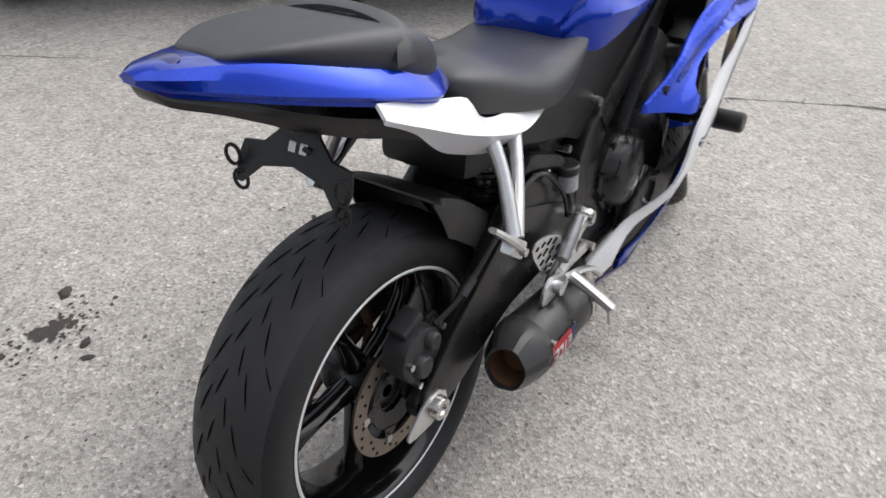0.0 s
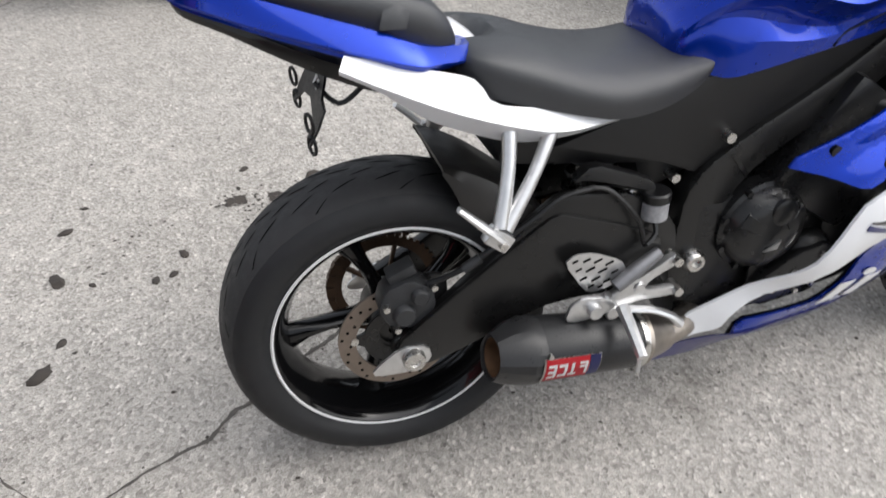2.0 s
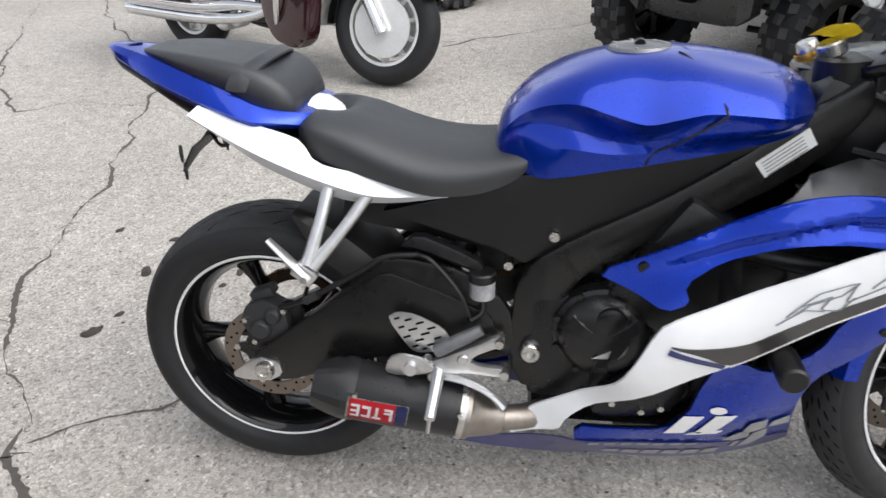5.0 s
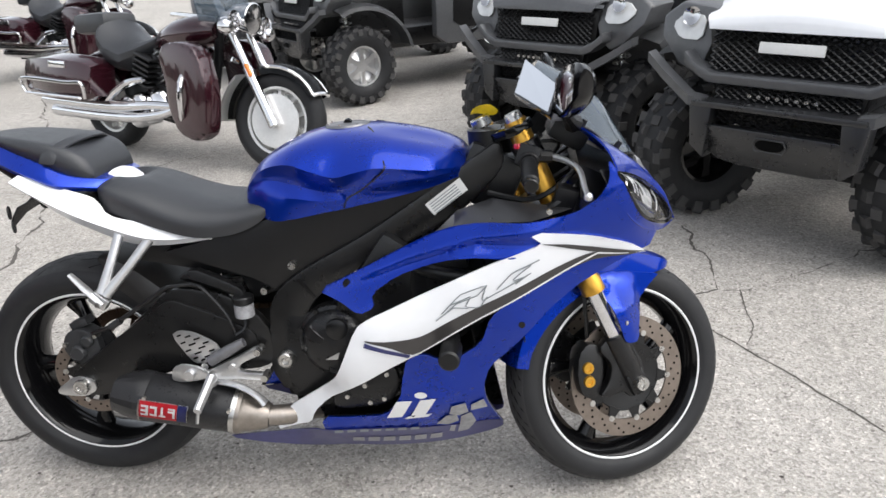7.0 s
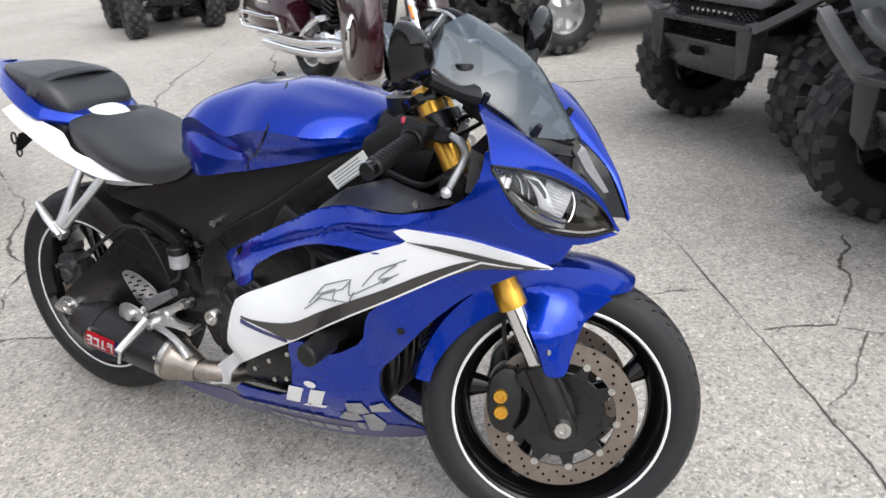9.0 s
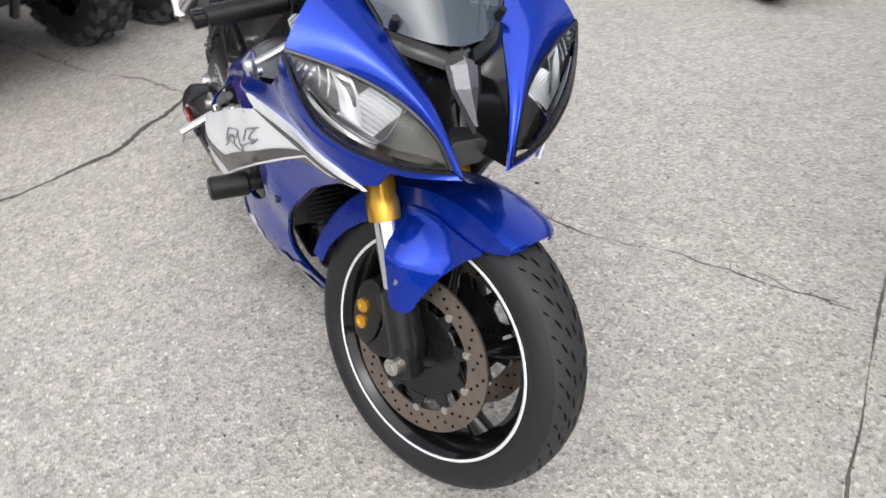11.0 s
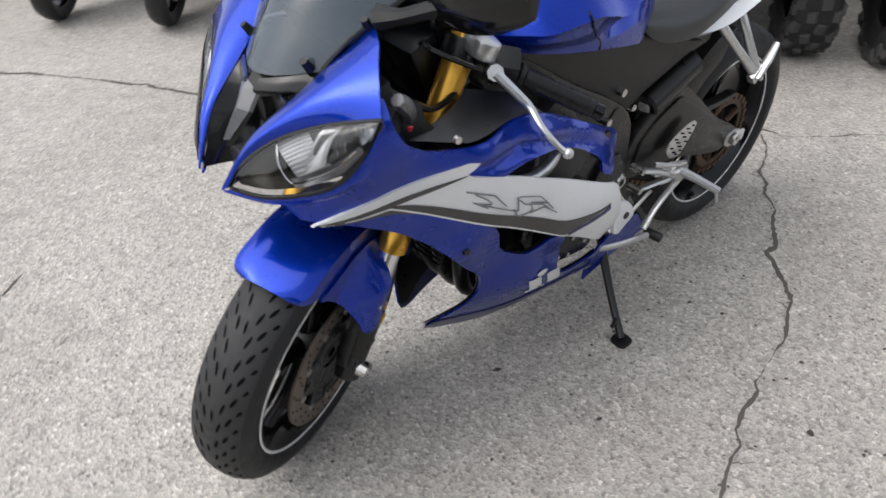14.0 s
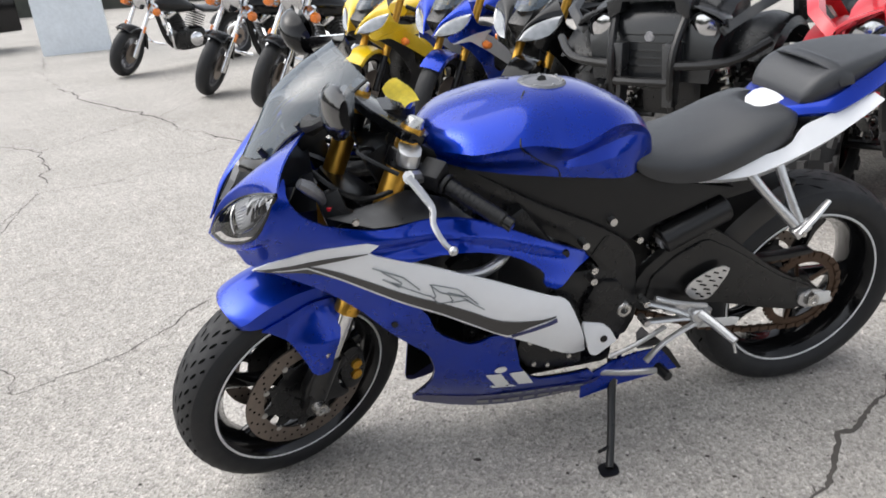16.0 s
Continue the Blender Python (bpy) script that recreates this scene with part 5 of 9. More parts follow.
def yokes():
    bm = bmesh.new()
    top = V(*FRONT_C) + FORK_DIR * 0.675
    outline = [(-0.13, -0.03), (-0.13, 0.03), (-0.07, 0.04), (0, 0.05), (0.07, 0.04), (0.13, 0.03), (0.13, -0.03), (0.06, -0.06), (-0.06, -0.06)]
    prism(bm, soften([(b, a) for a, b in outline]), 0, 0.022, 0.004, "xy")
    xform(bm, Matrix.Translation(top) @ Matrix.Rotation(radians(-CASTER), 4, "Y"))
    yoke = part("top_yoke", xform(bm, STEER), GLOSSBLACK, bike, "black top yoke")
    bm = bmesh.new()
    rows = []
    for i in range(9):
        u = i / 8
        rows.append([top + V(-0.062 + 0.042 * v + 0.004 * math.sin(7 * u), -0.035 + 0.09 * u + 0.008 * v, 0.066 + 0.005 * math.sin(5 * u + 3 * v) - 0.012 * v * v - 0.010 * u) for v in (0, 0.25, 0.5, 0.75, 1)])
    loft(bm, rows, caps=False, closed=False)
    bmesh.ops.solidify(bm, geom=bm.faces[:], thickness=0.003)
    part("key_tag", xform(bm, STEER), YELLOW, yoke, "yellow tag hanging at the ignition")
    bm = bmesh.new()
    cyl(bm, top + FORK_DIR * 0.02 + V(-0.04, 0, 0), top + FORK_DIR * 0.045 + V(-0.04, 0, 0), 0.024, n=18, bevel=0.003)
    part("stem_nut", xform(bm, STEER), STEEL, yoke)
    bm = bmesh.new()
    low = V(*FRONT_C) + FORK_DIR * 0.47
    prism(bm, soften([(b, a) for a, b in outline]), 0, 0.035, 0.004, "xy")
    xform(bm, Matrix.Translation(low) @ Matrix.Rotation(radians(-CASTER), 4, "Y"))
    part("lower_yoke", xform(bm, STEER), BLACK, bike)
    bm = bmesh.new()
    cyl(bm, (1.06, -0.02, 0.80), (1.05, -0.02, 0.93), 0.05, n=16)
    box(bm, (1.05, 0, 0.82), (0.14, 0.16, 0.14), (0, 24, 0), 0.02)
    part("steering_head", bm, BLACK, bike)
    # brake fluid reservoir
    bm = bmesh.new()
    cyl(bm, (1.15, -0.165, 0.93), (1.15, -0.165, 0.965), 0.020, n=16, bevel=0.003)
    res = part("brake_reservoir", xform(bm, STEER), SILVERDECAL, bike, "cloudy white brake fluid reservoir")
    bm = bmesh.new()
    cyl(bm, (1.15, -0.165, 0.965), (1.15, -0.165, 0.978), 0.022, n=16, bevel=0.003)
    part("reservoir_lid", xform(bm, STEER), BLACK, res)


yokes()


# ---- vehicles parked round the yard ----
def knobby_wheel(parent, center, radius, half, rim_r, rim_mat, lugs=20, spokes=7, steer=0.0):
    """An off-road tyre with blocks, on a rim with its own spokes; axle along y."""
    m = Matrix.Translation(center) @ Matrix.Rotation(radians(steer), 4, "Z")
    bm = bmesh.new()
    prof = [(rim_r, half * 0.72), (rim_r + 0.03, half * 0.95), ((rim_r + radius) / 2, half), (radius - 0.03, half * 0.93), (radius - 0.012, half * 0.7), (radius - 0.008, 0)]
    full = prof + [(r, -y) for r, y in prof[-2::-1]]
    turned(bm, full, (0, 0, 0), (0, 1, 0), 40)
    wheel_ob = part("wheel", xform(bm, m), RUBBER, parent, "chunky off-road tyre")
    bm = bmesh.new()
    for i in range(lugs):
        a = 360.0 * i / lugs
        for k, (y, w, off, tilt) in enumerate(((-0.72, 0.5, 0, 25), (-0.24, 0.42, 0.5, -20), (0.24, 0.42, 0, 20), (0.72, 0.5, 0.5, -25))):
            aa = radians(a + off * 360.0 / lugs)
            r = radius - 0.010 - (0.012 if k in (0, 3) else 0)
            box(bm, (math.sin(aa) * r, y * half, math.cos(aa) * r), (0.052, w * half, 0.026), (0, math.degrees(aa), tilt), 0.0, 0.85)
        aa = radians(a + 90.0 / lugs)
        for s in (-1, 1):
            r = radius - 0.045
            box(bm, (math.sin(aa) * r, s * half * 0.99, math.cos(aa) * r), (0.045, 0.016, 0.05), (0, math.degrees(aa), 0))
    part("tread_block", xform(bm, m), TREAD, wheel_ob, "raised rubber tread blocks", smooth=False)["kind"] = "stuff"
    bm = bmesh.new()
    turned(bm, [(rim_r + 0.006, half * 0.74), (rim_r - 0.012, half * 0.70), (rim_r - 0.02, half * 0.3), (rim_r - 0.02, -half * 0.3), (rim_r - 0.012, -half * 0.7), (rim_r + 0.006, -half * 0.74)], (0, 0, 0), (0, 1, 0), 32)
    turned(bm, [(0.0, half * 0.5), (0.05, half * 0.5), (0.065, half * 0.35), (rim_r - 0.02, half * 0.2)], (0, 0, 0), (0, 1, 0), 24)
    turned(bm, [(0.0, -half * 0.5), (0.05, -half * 0.5), (0.065, -half * 0.35), (rim_r - 0.02, -half * 0.2)], (0, 0, 0), (0, 1, 0), 24)
    rim_ob = part("rim", xform(bm, m), rim_mat, wheel_ob)
    for i in range(spokes):
        a = 2 * math.pi * i / spokes
        for s in (-1, 1):
            bm = bmesh.new()
            e = V(math.sin(a), 0, math.cos(a))
            q = V(math.cos(a), 0, -math.sin(a))
            loft(bm, [[e * r + q * w + V(0, s * y, 0) for w, y in ((-ww, half * 0.30), (ww, half * 0.30), (ww, half * 0.52), (-ww, half * 0.52))] for r, ww in ((0.045, 0.022), (rim_r * 0.6, 0.016), (rim_r - 0.012, 0.026))])
            part("rim_spoke", xform(bm, m), rim_mat, wheel_ob)
    return wheel_ob


def spring(parent, p0, p1, r=0.04, mat=None, turns=8):
    p0, p1 = V(*p0), V(*p1)
    d = (p1 - p0).normalized()
    u = d.orthogonal().normalized()
    w = d.cross(u)
    bm = bmesh.new()
    pts = [p0.lerp(p1, i / (turns * 10)) + (u * math.cos(i * 0.628) + w * math.sin(i * 0.628)) * r for i in range(turns * 10 + 1)]
    tube(bm, pts, r * 0.2, 6, 1)
    ob = part("spring", bm, mat or BLACK, parent)
    bm = bmesh.new()
    cyl(bm, p0, p1, r * 0.45, n=10)
    part("damper", bm, STEEL, parent)
    return ob


def lattice(parent, x, y0, y1, z0, z1, tilt=0.0, cells=9):
    """A grille of crossing bars in a plane that leans back."""
    bm = bmesh.new()
    for k in range(-cells, cells * 2):
        for sgn in (-1, 1):
            a = V(0, y0 + (y1 - y0) * k / cells, 0)
            b = a + V(0, sgn * (z1 - z0) * 1.3, z1 - z0)
            dy = b.y - a.y
            ends = sorted(((y0 - a.y) / dy, (y1 - a.y) / dy))
            t0, t1 = max(0.0, ends[0]), min(1.0, ends[1])
            if t1 - t0 > 0.08:
                p, q = a.lerp(b, t0), a.lerp(b, t1)
                tube(bm, [(x - tilt * p.z, p.y, z0 + p.z), (x - tilt * q.z, q.y, z0 + q.z)], 0.005, 4, 1)
    ob = part("grille", bm, BLACK, parent, "black mesh grille")
    ob["kind"] = "stuff"
    return ob


def utility_vehicle(name, label, m, hood_mat, wheel_mat, panel_mat, steer=4.0, group="parked utility vehicles"):
    """A side-by-side utility vehicle: origin under the front axle, forward along x."""
    u = empty(name, label, "utility vehicle", m, group)
    P = lambda n, bm, mat, parent=u, lab="", **k: part(n, bm, mat, parent, lab, **k)
    for s in (-1, 1):
        knobby_wheel(u, (0.2, s * 0.50, 0.325), 0.325, 0.115, 0.165, wheel_mat, 18, 6, steer)
        knobby_wheel(u, (-1.95, s * 0.52, 0.325), 0.325, 0.13, 0.165, wheel_mat, 18, 6)
        # fender
        rows = []
        for i in range(13):
            a = radians(-80 + 105 * i / 12)
            rows.append([V(math.sin(a) * r * 1.05 + 0.2, s * y, 0.36 + math.cos(a) * r) for r, y in ((0.43, 0.36), (0.47, 0.40), (0.475, 0.58), (0.45, 0.66), (0.42, 0.67))])
        bm = bmesh.new()
        loft(bm, rows, caps=False, closed=False)
        bmesh.ops.solidify(bm, geom=bm.faces[:], thickness=0.012)
        P("fender", bm, DARKGREY, u, "dark grey plastic fender flare")
        # angular lamp surround and lamp
        bm = bmesh.new()
        pts = [(0.34, 0.90), (0.37, 0.80), (0.43, 0.74), (0.50, 0.78), (0.60, 0.90), (0.62, 1.00), (0.54, 1.07), (0.36, 1.05)]
        prism(bm, [(s * y, z) for y, z in pts], 0.28, 0.50, 0.02, "yz")
        for v in bm.verts:
            v.co.x -= 0.35 * max(0.0, v.co.z - 0.86) + 0.15 * max(0.0, abs(v.co.y) - 0.40)
        P("lamp_surround", bm, DARKGREY, u, "angular grey headlight surround")
        bm = bmesh.new()
        prism(bm, soften([(s * 0.39, 0.90), (s * 0.50, 0.90), (s * 0.555, 0.965), (s * 0.50, 1.025), (s * 0.39, 1.01)]), 0.500, 0.512, 0.004, "yz")
        for v in bm.verts:
            v.co.x -= 0.35 * max(0.0, v.co.z - 0.86) + 0.15 * max(0.0, abs(v.co.y) - 0.40)
        lamp = P("headlight", bm, LENS, u, "headlight with a cloudy clear lens")
        bm = bmesh.new()
        turned(bm, [(0.0, 0.0), (0.025, 0.004), (0.036, 0.010), (0.040, 0.012)], (0.458, s * 0.46, 0.955), (1, 0, 0.35), 16)
        P("reflector", bm, REFLECTOR, lamp)
        # suspension arms and damper
        for x, z in ((0.10, 0.30), (-0.10, 0.30), (0.08, 0.42)):
            bm = bmesh.new()
            tube(bm, [(x + 0.2, s * 0.16, z + 0.02), (x * 0.3 + 0.2, s * 0.42, 0.30 if z < 0.4 else 0.38)], 0.017, 8, 1)
            P("suspension_arm", bm, BLACK)
        spring(u, (0.2, s * 0.36, 0.36), (0.18, s * 0.27, 0.80), 0.045, STEEL)
    # hood
    rows = []
    for x, z, w, e in ((0.535, 0.985, 0.34, 0.008), (0.49, 1.045, 0.37, 0.03), (0.30, 1.10, 0.42, 0.05), (0.0, 1.16, 0.46, 0.06), (-0.42, 1.22, 0.50, 0.07)):
        rows.append([V(x, y, z + dz) for y, dz in ((-w, -0.12 if x < 0.45 else -0.02), (-w, -e), (-w * 0.72, 0), (-w * 0.3, 0.015), (0, 0.02), (w * 0.3, 0.015), (w * 0.72, 0), (w, -e), (w, -0.12 if x < 0.45 else -0.02))])
    k = len(rows[0])
    lines = [spline([r[i] for r in rows], 4) for i in range(k)]
    bm = bmesh.new()
    loft(bm, [[lines[i][j] for i in range(k)] for j in range(len(lines[0]))])
    P("hood", bm, hood_mat, u, "smooth moulded hood")
    # front mask
    bm = bmesh.new()
    prism(bm, [(-0.36, 0.975), (0.36, 0.975), (0.34, 0.80), (0.28, 0.74), (-0.28, 0.74), (-0.34, 0.80)], 0.42, 0.49, 0.01, "yz")
    P("grille_backing", bm, BLACK)
    lattice(u, 0.528, -0.33, 0.33, 0.775, 0.965, 0.16, 17)
    bm = bmesh.new()
    box(bm, (0.535, 0, 0.895), (0.012, 0.25, 0.05), (0, -9, 0), 0.004)
    P("name_plate", bm, LABEL, u, "pale maker's plate")
    bm = bmesh.new()
    prism(bm, [(-0.43, 0.86), (-0.37, 0.80), (-0.30, 0.765), (0.30, 0.765), (0.37, 0.80), (0.43, 0.86), (0.43, 0.80), (0.36, 0.74), (0.31, 0.715), (-0.31, 0.715), (-0.36, 0.74), (-0.43, 0.80)], 0.46, 0.565, 0.012, "yz")
    P("front_trim", bm, DARKGREY, u, "grey moulded trim under the grille")
    bm = bmesh.new()
    prism(bm, [(-0.30, 0.73), (0.30, 0.73), (0.28, 0.62), (-0.28, 0.62)], 0.48, 0.53, 0.01, "yz")
    P("lower_backing", bm, BLACK)
    lattice(u, 0.548, -0.28, 0.28, 0.645, 0.715, 0.0, 16)
    for i in range(8):
        bm = bmesh.new()
        cyl(bm, (0.550, -0.13 + 0.037 * i, 0.672), (0.562, -0.13 + 0.037 * i, 0.672), 0.009, n=8)
        P("round_stud", bm, STEEL)
    # bumper: folded steel with a recessed mesh and a small slot
    bm = bmesh.new()
    prism(bm, [(-0.34, 0.645), (0.34, 0.645), (0.34, 0.615), (-0.34, 0.615)], 0.48, 0.64, 0.008, "yz")
    bump = P("bumper", bm, BUMPER, u, "heavy black steel bumper")
    bm = bmesh.new()
    prism(bm, [(-0.30, 0.53), (0.30, 0.53), (0.30, 0.42), (0.24, 0.34), (0.16, 0.32), (-0.16, 0.32), (-0.24, 0.34), (-0.30, 0.42)], 0.56, 0.625, 0.012, "yz")
    for v in bm.verts:
        v.co.x -= 0.7 * max(0.0, 0.44 - v.co.z)
    P("bumper_plate", bm, BUMPER, bump)
    bm = bmesh.new()
    prism(bm, [(-0.25, 0.615), (0.25, 0.615), (0.25, 0.53), (-0.25, 0.53)], 0.53, 0.56, 0.004, "yz")
    P("mesh_backing", bm, BLACK, bump)
    lattice(bump, 0.578, -0.25, 0.25, 0.535, 0.612, 0.0, 14)
    bm = bmesh.new()
    prism(bm, soften([(-0.055, 0.495), (0.055, 0.495), (0.055, 0.445), (-0.055, 0.445)], 2, 0.25), 0.620, 0.628, 0.002, "yz")
    P("winch_slot", bm, GROOVE, bump)
    bm = bmesh.new()
    tube(bm, [(0.628, -0.055, 0.50), (0.628, 0.055, 0.50), (0.628, 0.066, 0.47), (0.628, 0.055, 0.44), (0.628, -0.055, 0.44), (0.628, -0.066, 0.47), (0.628, -0.055, 0.50)], 0.004, 6, 1)
    P("slot_rim", bm, BUMPER, bump)
    for s in (-1, 1):
        bm = bmesh.new()
        loft(bm, [[V(x + dx, s * y, z + dz) for dx, dz in ((-0.03, -0.022), (0.03, -0.026), (0.03, 0.022), (-0.03, 0.026))] for x, y, z in ((0.60, 0.30, 0.630), (0.60, 0.36, 0.640), (0.56, 0.50, 0.735), (0.53, 0.60, 0.815))])
        P("bumper_bar", bm, DARKGREY, bump, "flat grey bumper wing", smooth=False)
        bm = bmesh.new()
        prism(bm, [(s * 0.25, 0.625), (s * 0.35, 0.625), (s * 0.335, 0.42), (s * 0.27, 0.36)], 0.54, 0.635, 0.010, "yz")
        P("bumper_leg", bm, BUMPER, bump)
        bm = bmesh.new()
        prism(bm, soften([(-0.52, 1.06), (-0.50, 0.42), (-1.45, 0.40), (-1.50, 0.60), (-1.55, 1.02)], 1, 0.12), s * 0.58, s * 0.66, 0.02)
        door = P("door", bm, panel_mat, u, "dark moulded half door")
        bm = bmesh.new()
        prism(bm, soften([(-0.70, 0.93), (-0.68, 0.55), (-1.30, 0.52), (-1.36, 0.90)], 1, 0.15), s * 0.655, s * 0.672, 0.01)
        P("door_recess", bm, BLACK, door)
        bm = bmesh.new()
        tube(bm, [(-0.30, s * 0.52, 1.18), (-0.75, s * 0.60, 1.80), (-1.7, s * 0.60, 1.85), (-1.95, s * 0.55, 1.15)], 0.026, 8, 4)
        P("cage_tube", bm, BLACK, u, "black roll cage tube")
        bm = bmesh.new()
        box(bm, (-1.25, s * 0.28, 0.80), (0.5, 0.48, 0.16), (0, -6, 0), 0.05)
        box(bm, (-1.50, s * 0.28, 1.12), (0.14, 0.46, 0.58), (0, -14, 0), 0.05)
        P("seat", bm, VINYL, u, "black bucket seat")
    bm = bmesh.new()
    box(bm, (-0.95, 0, 0.45), (2.2, 0.62, 0.2), (0, 0, 0), 0.05)
    P("chassis", bm, BLACK, u, "black underbody")
    bm = bmesh.new()
    box(bm, (-0.02, 0, 0.70), (0.9, 0.40, 0.36), (0, 0, 0), 0.05)
    P("inner_bay", bm, BLACK)
    bm = bmesh.new()
    box(bm, (-2.0, 0, 0.92), (1.0, 1.28, 0.32), (0, 0, 0), 0.03)
    P("cargo_bed", bm, panel_mat, u, "plastic cargo bed")
    for x in (-0.75, -1.7):
        bm = bmesh.new()
        tube(bm, [(x, -0.60, 1.82), (x, 0.60, 1.82)], 0.026, 8, 1)
        P("cage_cross_tube", bm, BLACK)
    bm = bmesh.new()
    turned(bm, [(0.15, -0.012), (0.17, 0), (0.15, 0.012)], (-0.72, 0.30, 1.22), (-0.8, 0, 0.6), 20)
    P("steering_wheel", bm, BLACK)
    # the nose is lower than it is drawn above
    for ob in list(u.children) + list(bump.children):
        if not ob.name.startswith(("wheel", "suspension", "spring", "damper", "fender")):
            for v in ob.data.vertices:
                v.co.z += max(0.0, min(1.0, (v.co.x + 0.4) / 0.6)) * (0.03 - 0.15 * (v.co.z - 0.47))
    return u


def place(x, y, deg):
    return pose(x, y, 0, 0, 0, deg)


def utility_place(x, y, deg):
    """The place of a utility vehicle from the ground under its right front wheel."""
    return place(x, y, deg) @ Matrix.Translation((-0.2, 0.5, 0))


utility_vehicle("utility_vehicle", "dark grey and black side-by-side with a mesh grille", utility_place(1.03, 3.15, -130), DARKGREY, GLOSSBLACK, DARKGREY, -16.0)
utility_vehicle("utility_vehicle", "white-hooded black side-by-side with a steel bumper", utility_place(1.97, 1.97, -130), WHITE, GLOSSBLACK, BLACK, -26.0)
utility_vehicle("utility_vehicle", "dark side-by-side with silver alloy wheels", place(-0.47, 5.08, -140), DARKGREY, ALU, DARKGREY)
utility_vehicle("utility_vehicle", "orange and black side-by-side farther back", place(-1.75, 6.35, -140), ORANGE, GLOSSBLACK, BLACK)


def road_wheel(parent, center, radius, half, rim_r, rim_mat, tyre_band=True, disc=0.0, steer=None, spokes=10, tilt=0.0, name="front_wheel"):
    """A cruiser or sport wheel on the y axis."""
    m = Matrix.Translation(center) @ (steer or Matrix.Identity(4))
    bm = bmesh.new()
    h = radius - rim_r
    prof = [(rim_r, half * 0.6), (rim_r + h * 0.3, half * 0.95), (rim_r + h * 0.55, half), (rim_r + h * 0.8, half * 0.8), (radius - h * 0.05, half * 0.4), (radius, 0)]
    turned(bm, prof + [(r, -y) for r, y in prof[-2::-1]], (0, 0, 0), (0, 1, 0), 48)
    w = part(name, xform(bm, m), RUBBER, parent, "worn black road tyre")
    bm = bmesh.new()
    turned(bm, [(rim_r + 0.008, half * 0.66), (rim_r - 0.012, half * 0.6), (rim_r - 0.02, 0), (rim_r - 0.012, -half * 0.6), (rim_r + 0.008, -half * 0.66)], (0, 0, 0), (0, 1, 0), 40)
    part("rim", xform(bm, m), rim_mat, w)
    for i in range(spokes):
        a = 2 * math.pi * i / spokes
        bm = bmesh.new()
        e, q = V(math.sin(a), 0, math.cos(a)), V(math.cos(a), 0, -math.sin(a))
        loft(bm, [[e * r + q * x + V(0, y, 0) for x, y in ((-ww, -0.02), (ww, -0.02), (ww, 0.02), (-ww, 0.02))] for r, ww in ((0.03, 0.014), (rim_r - 0.012, 0.010))])
        part("rim_spoke", xform(bm, m), rim_mat, w)
    bm = bmesh.new()
    turned(bm, [(0.0, half * 0.8), (0.035, half * 0.8), (0.045, 0), (0.035, -half * 0.8), (0.0, -half * 0.8)], (0, 0, 0), (0, 1, 0), 20)
    part("hub", xform(bm, m), rim_mat, w)
    if disc:
        for s in (-1, 1):
            bm = bmesh.new()
            turned(bm, [(0.02, s * half * 0.85), (disc, s * half * 0.85), (disc, s * half * 0.95), (0.02, s * half * 0.95)], (0, 0, 0), (0, 1, 0), 40)
            part("brake_disc", xform(bm, m), WHEELWHITE if rim_mat is WHEELWHITE else DISC, w, "bright brake disc")
    return w


WHEELWHITE = material("pale_polished_alloy", (0.74, 0.74, 0.73), 0.34, 0.35, 0.08, 60)


